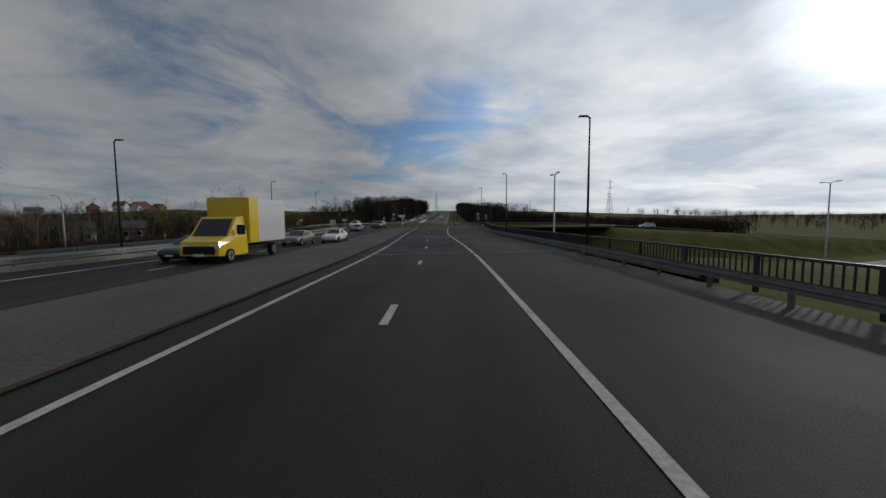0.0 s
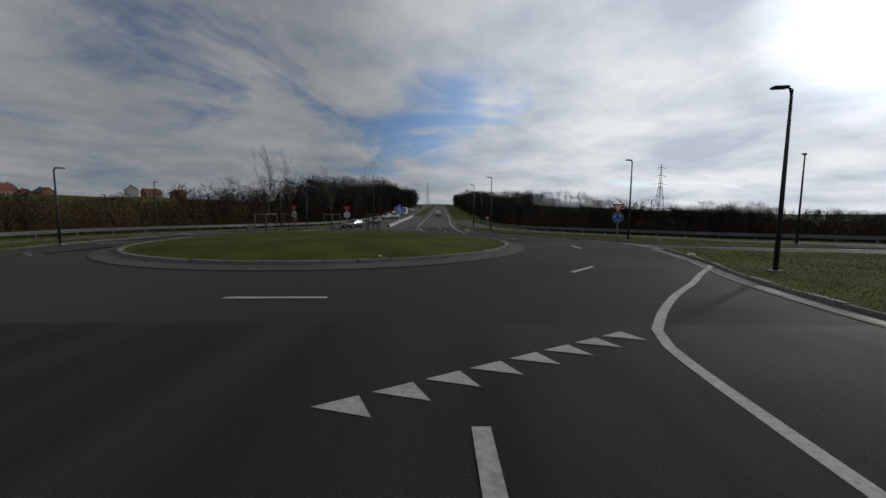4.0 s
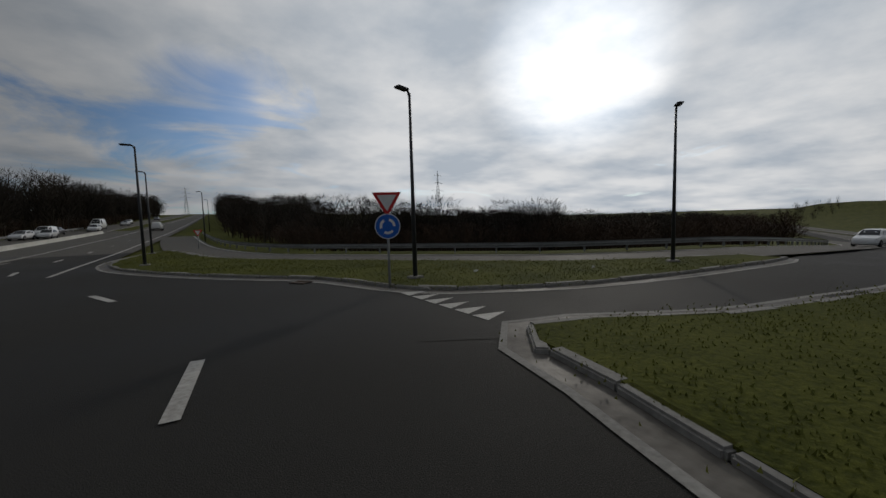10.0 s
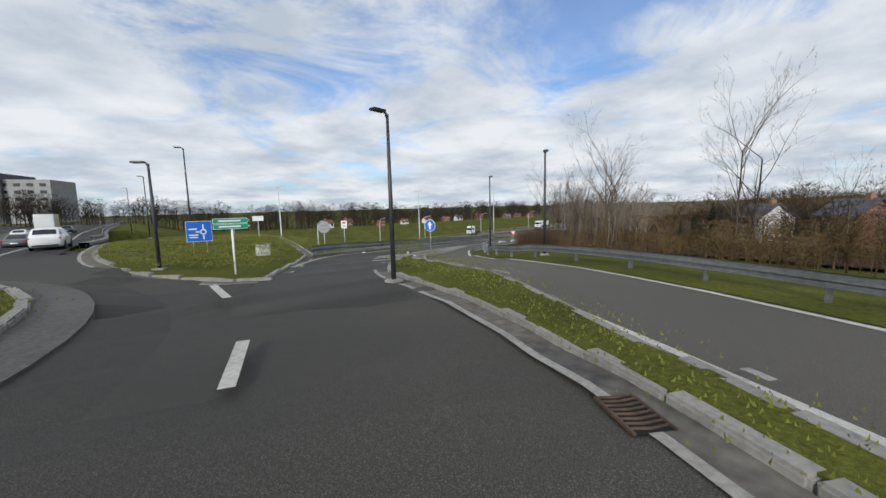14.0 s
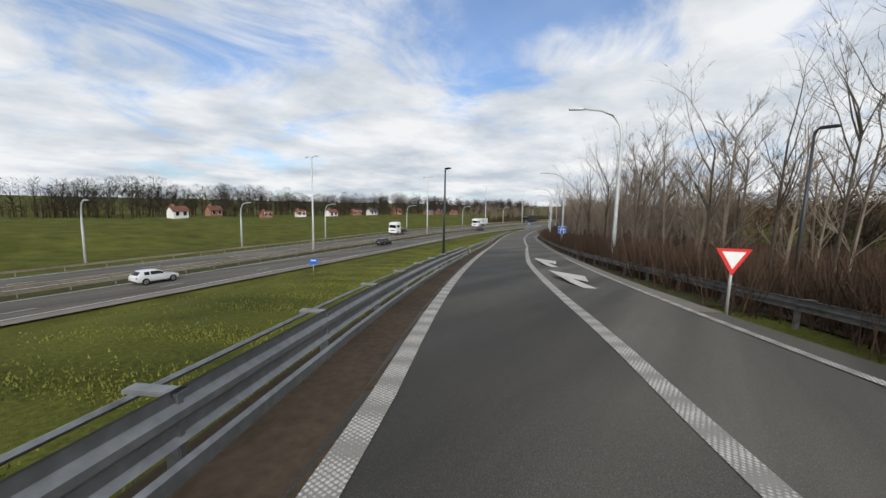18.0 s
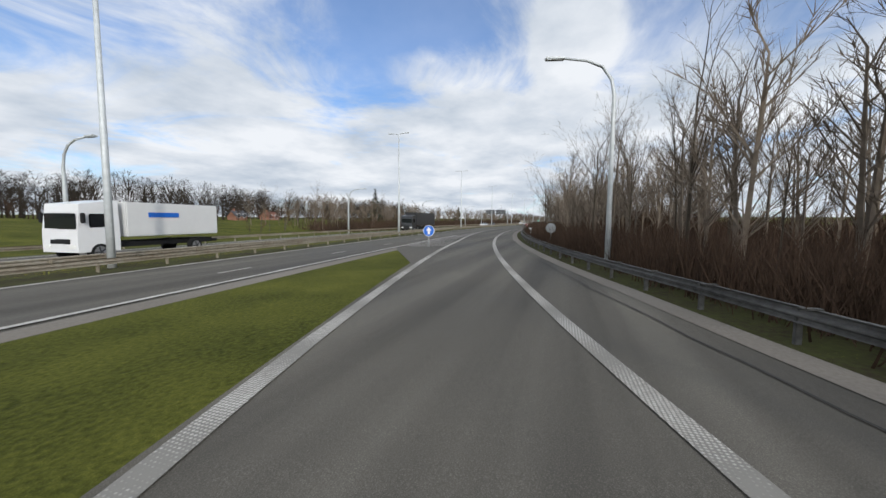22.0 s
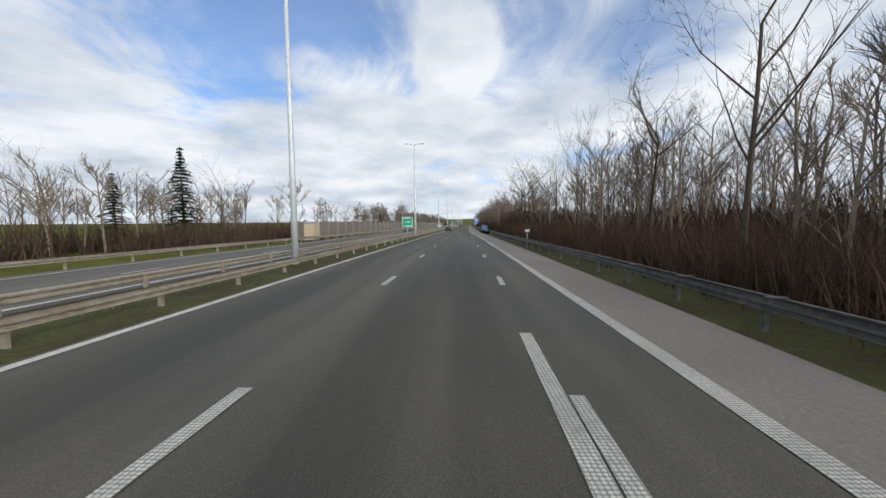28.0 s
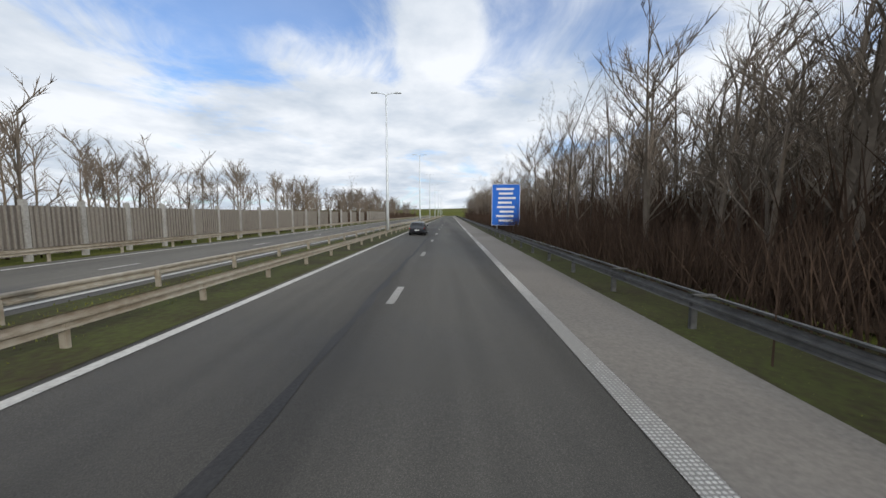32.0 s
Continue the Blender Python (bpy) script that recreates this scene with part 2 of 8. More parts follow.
def worn(m, scale=26.0, cut=0.665):
    """Let the asphalt show through worn flecks of paint."""
    nt = m.node_tree
    N, L = nt.nodes.new, nt.links.new
    b = nt.nodes["Principled BSDF"]
    co, n1 = N("ShaderNodeTexCoord"), N("ShaderNodeTexNoise")
    n1.inputs["Scale"].default_value, n1.inputs["Detail"].default_value, n1.inputs["Roughness"].default_value = scale, 6, 0.7
    L(co.outputs["Object"], n1.inputs["Vector"])
    mr = N("ShaderNodeMapRange"); mr.inputs[1].default_value, mr.inputs[2].default_value = cut - 0.03, cut + 0.03
    L(n1.outputs[0], mr.inputs[0])
    mx = N("ShaderNodeMix"); mx.data_type = "RGBA"; mx.inputs[7].default_value = (0.06, 0.058, 0.055, 1)
    L(mr.outputs[0], mx.inputs[0]); L(b.inputs["Base Color"].links[0].from_socket, mx.inputs[6])
    L(mx.outputs[2], b.inputs["Base Color"])


worn(PAINT)
FADED_PAINT = surface("faded_road_paint", (0.15, 0.14, 0.125), (0.31, 0.295, 0.27), grain=18, patch=1.1, rough=0.8, bump=0.3)
worn(FADED_PAINT, 26.0, 0.66)


def tone_along_x(m, x0, x1, tone0, tone1):
    """Scale an asphalt's base colour along the road, from tone0 at x0 to tone1 at x1."""
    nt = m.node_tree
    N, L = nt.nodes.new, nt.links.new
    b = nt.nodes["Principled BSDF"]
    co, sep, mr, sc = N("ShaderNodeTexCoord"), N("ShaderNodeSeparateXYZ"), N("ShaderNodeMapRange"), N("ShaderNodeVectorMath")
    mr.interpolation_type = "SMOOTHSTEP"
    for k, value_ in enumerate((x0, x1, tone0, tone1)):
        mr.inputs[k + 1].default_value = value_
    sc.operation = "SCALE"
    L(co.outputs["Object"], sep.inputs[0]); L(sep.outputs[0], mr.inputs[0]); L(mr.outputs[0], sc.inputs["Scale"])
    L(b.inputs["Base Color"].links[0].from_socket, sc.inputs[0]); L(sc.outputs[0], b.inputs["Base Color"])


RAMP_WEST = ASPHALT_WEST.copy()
# sunlit look painted into the colour: roundabout asphalt paler towards the west
tone_along_x(ASPHALT, -13.0, 3.0, 2.1, 1.0)
# slip road colours darkened at the top to meet that painted tone
tone_along_x(RAMP_DARK, -33.0, -20.0, 0.92, 0.72)
tone_along_x(RAMP_WEST, -33.0, -20.0, 0.95, 0.46)
VERGE = surface("patchy_verge", (0.035, 0.026, 0.018), (0.060, 0.068, 0.020), grain=9, patch=0.8, rough=0.95, bump=0.6, shine=0.1)
STAINED = surface("stained_concrete", (0.018, 0.016, 0.014), (0.075, 0.068, 0.058), grain=6, patch=0.7, rough=0.9, bump=0.4, shine=0.1)
DIRT = surface("dirt", (0.035, 0.026, 0.018), (0.075, 0.056, 0.038), grain=9, patch=0.7, rough=0.95, bump=0.6, shine=0.1)
GRASS = surface("grass", (0.029, 0.035, 0.0075), (0.106, 0.109, 0.021), grain=16, patch=0.45, rough=0.95, bump=1.0, shine=0.05, speckle=0.5)
BLADE = surface("grass_blades", (0.078, 0.088, 0.019), (0.185, 0.185, 0.040), grain=3, patch=0.3, rough=0.75, bump=0, shine=0.1)
STEEL = surface("galvanised_steel", (0.17, 0.175, 0.175), (0.30, 0.305, 0.305), grain=9, patch=0.8, rough=0.5, bump=0.05, metal=0.75)
RUST_STEEL = surface("weathered_steel", (0.20, 0.16, 0.11), (0.36, 0.33, 0.27), grain=7, patch=0.5, rough=0.65, bump=0.1, metal=0.4)
DARK_STEEL = plain("dark_paint_steel", (0.035, 0.037, 0.042), 0.45, 0.3)
POLE = surface("pale_pole_paint", (0.36, 0.38, 0.38), (0.52, 0.54, 0.54), grain=5, patch=0.6, rough=0.55, bump=0.03, metal=0.2)
BARK = surface("bark", (0.040, 0.032, 0.024), (0.105, 0.088, 0.068), grain=14, patch=1.6, rough=0.9, bump=0.6, random_by=0.3, shine=0.1)
TWIG = surface("twigs", (0.088, 0.071, 0.054), (0.19, 0.155, 0.12), grain=5, patch=0.5, rough=0.9, bump=0, random_by=0.3, shine=0.1)
BRUSH = surface("brown_brush", (0.026, 0.018, 0.013), (0.082, 0.053, 0.036), grain=4, patch=0.25, rough=0.95, bump=0, shine=0.1)
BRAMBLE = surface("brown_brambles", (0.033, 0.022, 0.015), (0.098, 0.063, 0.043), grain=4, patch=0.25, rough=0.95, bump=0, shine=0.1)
WOODS = surface("far_woods", (0.016, 0.014, 0.011), (0.055, 0.045, 0.034), grain=2, patch=0.08, rough=0.95, bump=0, shine=0.1)
OCHRE = surface("ochre_twigs", (0.055, 0.036, 0.017), (0.13, 0.088, 0.042), grain=3, patch=0.4, rough=0.9, bump=0, random_by=0.25, shine=0.1)
EVERGREEN = surface("evergreen", (0.012, 0.022, 0.010), (0.035, 0.055, 0.022), grain=6, patch=1.0, rough=0.85, bump=0, random_by=0.2, shine=0.1)




def ribbed():
    """Thermoplastic line paint with rows of worn studs."""
    m = surface("ribbed_paint", (0.30, 0.28, 0.25), (0.52, 0.50, 0.46), grain=14, patch=1.1, rough=0.75, bump=0.0)
    nt = m.node_tree
    N, L = nt.nodes.new, nt.links.new
    b = nt.nodes["Principled BSDF"]
    co, vo = N("ShaderNodeTexCoord"), N("ShaderNodeTexVoronoi")
    vo.inputs["Scale"].default_value, vo.inputs["Randomness"].default_value = 26.0, 0.12
    L(co.outputs["Object"], vo.inputs["Vector"])
    mr = N("ShaderNodeMapRange"); mr.inputs[1].default_value, mr.inputs[2].default_value = 0.30, 0.52
    mr.inputs[3].default_value, mr.inputs[4].default_value = 1.0, 0.0
    L(vo.outputs["Distance"], mr.inputs[0])
    mx = N("ShaderNodeMix"); mx.data_type = "RGBA"
    mx.inputs[6].default_value = (0.20, 0.19, 0.17, 1)
    L(mr.outputs[0], mx.inputs[0]); L(b.inputs["Base Color"].links[0].from_socket, mx.inputs[7])
    L(mx.outputs[2], b.inputs["Base Color"])
    bp = N("ShaderNodeBump"); bp.inputs["Strength"].default_value, bp.inputs["Distance"].default_value = 0.6, 0.01
    L(mr.outputs[0], bp.inputs["Height"]); L(bp.outputs[0], b.inputs["Normal"])
    return m


RIB_PAINT = ribbed()
GUTTER = surface("gutter_concrete", (0.035, 0.03, 0.025), (0.15, 0.135, 0.115), grain=6, patch=0.8, rough=0.75, bump=0.4, gloss_patch=0.2)
LITTER = surface("leaf_litter", (0.022, 0.015, 0.010), (0.075, 0.05, 0.032), grain=5, patch=0.3, rough=0.95, bump=0.8, shine=0.05)
# ---- building helpers ----
def link(name, bm, mat, parent=None, label="", smooth=False):
    me = bpy.data.meshes.new(name)
    bm.to_mesh(me)
    bm.free()
    me.materials.append(mat)
    if smooth:
        for p in me.polygons:
            p.use_smooth = True
    ob = new(name, me)
    ob.parent = parent
    if label:
        ob["label"] = label
    return ob


part = link


def raw(name, verts, faces, mat, parent=None, label="", smooth=False):
    me = bpy.data.meshes.new(name)
    me.from_pydata([tuple(v) for v in verts], [], [tuple(f) for f in faces])
    me.materials.append(mat)
    if smooth:
        for p in me.polygons:
            p.use_smooth = True
    ob = new(name, me)
    ob.parent = parent
    if label:
        ob["label"] = label
    return ob


def shared(name, source, m, parent):
    """One more object on the mesh of source, at the pose m within its parent."""
    ob = new(name, source.data)
    ob.parent = parent
    ob.matrix_local = m
    return ob


def thing(name, label, category, group="", at=(0, 0, 0), turn=0.0, kind=""):
    e = new(name)
    if -24.5 < at[0] < -17 and 60 < at[1] < 92 and category not in ("car", "guard rail"):
        at = (at[0], at[1], at[2] + road_fall(Vector(at)))
    e.matrix_world = pose(*at, 0, 0, turn)
    return tagged(e, label, category, group, kind)


def box(bm, size, centre=(0, 0, 0), bevel=0.0, turn=0.0):
    m = Matrix.Translation(centre) @ Matrix.Rotation(turn, 4, "Z") @ Matrix.Diagonal((*size, 1))
    r = bmesh.ops.create_cube(bm, size=1, matrix=m)
    if bevel:
        vs = set(r["verts"])
        bmesh.ops.bevel(bm, geom=[e for e in bm.edges if e.verts[0] in vs and e.verts[1] in vs], offset=bevel, segments=2, affect="EDGES")


def tube(bm, pts, radii, sides=8, cap=True):
    """A round bar through pts, of the given radii."""
    rings = []
    for i, p in enumerate(pts):
        p = Vector(p)
        d = (Vector(pts[min(i + 1, len(pts) - 1)]) - Vector(pts[max(i - 1, 0)])).normalized()
        a = d.orthogonal().normalized() if abs(d.z) < 0.99 else Vector((1, 0, 0))
        a = (a - d * a.dot(d)).normalized()
        b = d.cross(a)
        r = radii[i] if isinstance(radii, (list, tuple)) else radii
        rings.append([bm.verts.new(p + a * r * math.cos(k * math.tau / sides) + b * r * math.sin(k * math.tau / sides)) for k in range(sides)])
    for r0, r1 in zip(rings, rings[1:]):
        for k in range(sides):
            bm.faces.new((r0[k], r0[(k + 1) % sides], r1[(k + 1) % sides], r1[k]))
    if cap:
        bm.faces.new(rings[0][::-1]); bm.faces.new(rings[-1])


def spline(pts, step=2.0, closed=False):
    """Points about step metres apart on a smooth curve through pts."""
    P = [Vector((*p, 0)) if len(p) == 2 else Vector(p) for p in pts]
    n, out = len(P), []
    for i in range(n if closed else n - 1):
        if closed:
            a, b, c, d = P[i - 1], P[i], P[(i + 1) % n], P[(i + 2) % n]
        else:
            a, b, c, d = P[max(i - 1, 0)], P[i], P[i + 1], P[min(i + 2, n - 1)]
        k = max(1, int((c - b).length / step))
        for j in range(k):
            u = j / k
            out.append(0.5 * (2 * b + (c - a) * u + (2 * a - 5 * b + 4 * c - d) * u * u + (3 * b - a - 3 * c + d) * u ** 3))
    if not closed:
        out.append(P[-1].copy())
    return out


def normals(line, closed=False):
    n, out = len(line), []
    for i in range(n):
        a = line[i - 1] if closed or i else line[0]
        b = line[(i + 1) % n] if closed or i < n - 1 else line[-1]
        d = (b - a); d.z = 0; d.normalize()
        out.append(Vector((d.y, -d.x, 0)))
    return out


def value(v, u):
    """A constant, or the value at u of pairs (u, value)."""
    if isinstance(v, (int, float)):
        return v
    return float(np.interp(u, [a for a, _ in v], [b for _, b in v]))


def beside(line, d, dz=0.0, key=None):
    """The line shifted d metres to its right; d may be pairs over key(point)."""
    return [p + n * value(d, key(p) if key else 0) + Vector((0, 0, dz)) for p, n in zip(line, normals(line))]


def sweep(line, profile, closed=False, ends=True):
    """Verts and faces of a profile, in (right, up), carried along the line."""
    ns, verts, faces, k = normals(line, closed), [], [], len(profile)
    for p, n in zip(line, ns):
        verts += [p + n * a + Vector((0, 0, b)) for a, b in profile]
    m = len(line)
    for i in range(m if closed else m - 1):
        o, q = i * k, ((i + 1) % m) * k
        faces += [(o + j, o + j + 1, q + j + 1, q + j) for j in range(k - 1)]
    return verts, faces


def ribbon(name, left, right, mat, dz=0.0, parent=None, label=""):
    n = len(left)
    up = Vector((0, 0, dz))
    v = [p + up for p in left] + [p + up for p in right]
    return raw(name, v, [(i, n + i, n + i + 1, i + 1) for i in range(n - 1)][::1], mat, parent, label)


def plate(name, outline, z, depth, mat, parent=None, label="", bevel=0.0):
    """A flat slab with that outline, its top at z."""
    bm = bmesh.new()
    vs = [bm.verts.new((p[0], p[1], z)) for p in outline]
    f = bm.faces.new(vs)
    if f.normal.z < 0 or sum((b[0] - a[0]) * (b[1] + a[1]) for a, b in zip(outline, outline[1:] + outline[:1])) > 0:
        f.normal_flip()
    r = bmesh.ops.extrude_face_region(bm, geom=[f])
    for v in r["geom"]:
        if isinstance(v, bmesh.types.BMVert):
            v.co.z = z
    for v in vs:
        v.co.z = z - depth
    bmesh.ops.recalc_face_normals(bm, faces=bm.faces)
    bmesh.ops.triangulate(bm, faces=[g for g in bm.faces if len(g.verts) > 4])
    return link(name, bm, mat, parent, label)


# ---- the plan: lines that all else follows ----
ROUTE = spline([(x, y, z) for t, x, y, z, *_ in PATH if t >= 14.0] + [(-520, 23.0, -6.9), (-700, 30.3, -7.4), (-1100, 46.4, -8), (-2000, 83, -8)], 1.5)
MOTORWAY = spline([(900, 430, -4), (400, 205, -5.5), (150, 88, -6.2), (60, 47, -6.2), (0, 30, -6.2), (-34, 24.7, -6.2), (-62, 18.9, -6.2), (-95, 11.2, -6.25), (-121, 7.6, -6.28),
                   (-157, 4.3, -6.3), (-187, 3, -6.3), (-215, 2.8, -6.3), (-252, 4.15, -6.28), (-313, 6.65, -6.2), (-350, 8.15, -6.3), (-390, 9.95, -6.4), (-425, 11.35, -6.5),
                   (-458, 12.85, -6.68), (-520, 15.35, -6.9), (-700, 22.85, -7.4), (-1100, 39.35, -8), (-2000, 76.35, -8)], 3.0)
HUB = Vector((-7.0, 76.0, 0))
ISLE = Vector((-7.5, 76.2, 0))


def along_x(p):
    return -p.x


def stretch(line, x0, x1):
    """The piece of a line that runs west from x0 to x1."""
    return [p for p in line if x1 <= p.x <= x0]


ENTRY = spline([(-0.9, -400, -2.5), (-0.95, -60, -0.7), (-1.0, 0, -0.53), (-1.2, 20, -0.53), (-2.15, 40, -0.45), (-2.1, 53, -0.1), (-2.1, 56, 0), (-2.1, 62, 0)], 3.0)
NORTH = spline([(-4.2, 88, 0), (-4.6, 98, 0), (-4.6, 112, 0.3), (-4, 150, 1.6), (-3, 250, 5.5), (-1, 400, 11.5), (2, 560, 14)], 4.0)
EAST = spline([(8, 76.5, 0), (12, 74.2, 0), (18, 73.2, 0), (24, 73.5, -0.1), (40, 74, -0.8), (70, 78, -2.5), (120, 92, -5), (200, 122, -5.5), (400, 200, -5)], 3.0)
BYPASS_E = spline([(120, 96, -5), (70, 81.5, -2.6), (40, 77, -0.8), (27, 76.3, -0.1), (22, 77.2, 0), (16.5, 80.1, 0), (12.7, 84.1, 0), (9.5, 87.7, 0), (6.2, 92.2, 0), (4.1, 99.2, 0), (2.8, 108, 0.1), (1.5, 122, 0.6)], 1.5)
BYPASS_W = spline([(-10, 150, 1.6), (-11.5, 125, 0.6), (-14, 108, 0.1), (-17.4, 97.5, 0), (-19.1, 92.8, 0), (-20.9, 88, 0), (-23.3, 83.5, 0), (-25.5, 78.5, -0.05), (-26.4, 75.3, -0.15),
                   (-28.6, 71.2, -0.4), (-31.5, 67.7, -0.75), (-35.0, 64.4, -1.15), (-38.5, 61.9, -1.5)], 1.5)


def settle():
    """The bypass lane comes down to the height of the slip road beside it."""
    for p in BYPASS_W:
        if p.x < -20:
            q = min(ROUTE, key=lambda r: (r.x - p.x) ** 2 + (r.y - p.y) ** 2)
            u = min(1.0, (-20 - p.x) / 8)
            p.z = p.z * (1 - u) + (q.z + 0.0) * u


settle()


def road_fall(p):
    """How far the ground has dropped beside the top of the slip road."""
    if p.x > -17:
        return 0.0
    q = min(ROUTE, key=lambda r: (r.x - p.x) ** 2 + (r.y - p.y) ** 2)
    d = math.hypot(q.x - p.x, q.y - p.y)
    return (q.z - 0.0) * max(0.0, min(1.0, 1.6 - d / 5.0))


# ---- ground ----
def build_ground():
    def samples(line, half, a=-1e9, b=1e9, axis=0, far=700):
        return [(p.x, p.y, p.z, half) for p in line if a <= p[axis] <= b and abs(p.x) < far and abs(p.y) < far]
    S = samples(MOTORWAY, 14.0) + samples(beside(ROUTE, 1.6), 5.2) + samples(ENTRY, 15, -1e9, 14, 1) + samples(NORTH, 9) + samples(beside(EAST, 0), 5, 20) + samples(BYPASS_E, 3.2) + samples(BYPASS_W, 3.2)
    S += [(HUB.x + r * math.cos(a), HUB.y + r * math.sin(a), 0, 3.5) for r in (4, 9, 14, 17.5) for a in np.linspace(0, math.tau, 28)[:-1]]
    S += [(x, y, 0, 2.5) for x, y in ((8, 62), (6, 58), (12, 66), (18, 68), (-18, 62), (-16, 58), (-20, 66), (2, 56), (-4, 56), (-10, 56))]
    A = np.array(S)
    xs = np.concatenate([np.linspace(-3800, -800, 9)[:-1], np.linspace(-800, -500, 16)[:-1], np.arange(-500, 120, 2.0), np.linspace(120, 420, 31), np.linspace(420, 3800, 11)[1:]])
    ys = np.concatenate([np.linspace(-3800, -260, 10)[:-1], np.linspace(-260, -60, 15)[:-1], np.arange(-60, 140, 2.0), np.linspace(140, 420, 36), np.linspace(420, 3800, 11)[1:]])
    X, Y = np.meshgrid(xs, ys)
    gx, gy = X.ravel(), Y.ravel()
    # the lie of the land away from the roads
    back = np.full(gx.shape, -5.0)
    back += 9.0 * np.exp(-(((gx + 150) / 110) ** 2 + ((gy - 190) / 90) ** 2))
    back += 16.0 / (1 + np.exp(-(gy - 240) / 45.0)) * np.exp(-((gx / 320) ** 2))
    back += 24.0 * np.exp(-(((gx - 520) / 130) ** 2 + ((gy - 130) / 120) ** 2))
    back += (7.0 + 15.0 / (1 + np.exp(-gy / 150.0))) / (1 + np.exp((np.hypot(gx, gy) * -1 + 1400) / 200.0))
    back += 0.25 * np.sin(gx * 0.21 + gy * 0.13) + 0.2 * np.sin(gy * 0.31 - gx * 0.07)
    z = np.empty_like(gx)
    for i in range(0, len(gx), 4000):
        d = np.hypot(gx[i:i + 4000, None] - A[None, :, 0], gy[i:i + 4000, None] - A[None, :, 1])
        d = np.maximum(d - A[None, :, 3], 0) + 0.4
        w = d ** -3.2
        w0 = 9.0 ** -3.2 * 6
        z[i:i + 4000] = ((w * A[None, :, 2]).sum(1) + w0 * back[i:i + 4000]) / (w.sum(1) + w0)
    z -= 0.12
    for i in np.nonzero(np.hypot(gx - HUB.x, gy - HUB.y) < 25)[0]:
        z[i] = min(z[i], road_fall(Vector((gx[i], gy[i], 0))) - 0.16)
    nx, ny = len(xs), len(ys)
    faces = [(j * nx + i, j * nx + i + 1, (j + 1) * nx + i + 1, (j + 1) * nx + i) for j in range(ny - 1) for i in range(nx - 1)]
    tagged(raw("ground", np.stack([gx, gy, z], 1), faces, GRASS, smooth=True), "rough winter grass over embankments and fields", "ground", kind="structure")

    def height(x, y):
        i = int(np.clip(np.searchsorted(xs, x) - 1, 0, nx - 2)); j = int(np.clip(np.searchsorted(ys, y) - 1, 0, ny - 2))
        u, v = (x - xs[i]) / (xs[i + 1] - xs[i]), (y - ys[j]) / (ys[j + 1] - ys[j])
        Z = z.reshape(ny, nx)
        return float(Z[j, i] * (1 - u) * (1 - v) + Z[j, i + 1] * u * (1 - v) + Z[j + 1, i] * (1 - u) * v + Z[j + 1, i + 1] * u * v)
    return height


ground_at = build_ground()


# ---- roads ----
def road(name, line, left, right, mat, dz, label):
    return tagged(ribbon(name, beside(line, left, key=along_x), beside(line, right, key=along_x), mat, dz), label, "road", kind="structure")


def markings(name, label):
    return tagged(new(name), label, "road marking", kind="structure")


def stripe(line, offset, width, parent, dz=0.012, mat=None):
    ribbon("line", beside(line, [(u, w - width / 2) for u, w in offset] if not isinstance(offset, (int, float)) else offset - width / 2, key=along_x),
           beside(line, [(u, w + width / 2) for u, w in offset] if not isinstance(offset, (int, float)) else offset + width / 2, key=along_x), mat or PAINT, dz, parent)


def dashes(line, offset, width, length, period, parent, start=0.0, dz=0.012):
    run, pieces, piece = start, [], []
    for a, b in zip(line, line[1:]):
        n = max(1, int((b - a).length / 0.25))
        for k in range(n):
            p = a.lerp(b, k / n)
            if run % period < length:
                piece.append(p)
            elif piece:
                pieces.append(piece); piece = []
            run += (b - a).length / n
    for piece in pieces:
        if len(piece) > 2:
            q = [piece[0], piece[len(piece) // 2], piece[-1]]
            o = value(offset, along_x(q[1])) if not isinstance(offset, (int, float)) else offset
            ribbon("dash", beside(q, o - width / 2), beside(q, o + width / 2), PAINT, dz, parent)


M_MAIN = stretch(MOTORWAY, 500, -1900)
LINE_R = [(-400, 8.6), (150, 8.6), (176, 9.3), (188, 12.9), (212, 13.3), (309, 11.3), (345, 10.35), (365, 9.5), (382, 9.12), (2000, 9.04)]
EDGE_R = [(-400, 9.5), (150, 9.6), (176, 12.2), (190, 14.7), (211, 14.9), (311, 12.75), (347, 11.75), (365, 11.1), (420, 10.6), (2000, 10.5)]
road("road_motorway_near", M_MAIN, 3.72, EDGE_R, ASPHALT_WEST, 0.0, "grey worn asphalt motorway carriageway")
road("road_motorway_far", M_MAIN, -5.5, 0.9, ASPHALT_WEST, 0.0, "grey worn asphalt opposite motorway carriageway")
road("shoulder_near", M_MAIN, [(u, w + 0.12) for u, w in LINE_R], EDGE_R, SHOULDER, 0.005, "pale concrete hard shoulder")
road("road_motorway_dark", [p for p in M_MAIN if -296 > p.x > -900], 3.74, [(u, w - 0.12) for u, w in LINE_R], ASPHALT_FAR, 0.004, "darker asphalt lanes of the motorway")
R_RAMP = [p for p in ROUTE if -20.2 > p.x > -196]
# the new layer runs out under the roundabout's asphalt
first = ROUTE[ROUTE.index(R_RAMP[0]) - 1]
TOE = R_RAMP[0].lerp(first, 1.8 / max((R_RAMP[0] - first).length, 0.1)) - Vector((0, 0, 0.16))
R_RAMP = [TOE] + R_RAMP
RAMP_L = [(17, -2.6), (21.5, -1.7), (25, -1.35), (31, -1.35), (40, -0.95), (53, -1.05), (73, -1.25), (94, -1.62), (118, -2.1), (138, -2.1), (160, -3.4), (200, -2.2)]
RAMP_R = [(17, 3.4), (21.5, 2.6), (26, 2.7), (31, 5.0), (39, 5.3), (47, 5.0), (80, 5.05), (98, 4.1), (125, 4.4), (150, 3.75), (180, 3.45), (200, 3.4)]
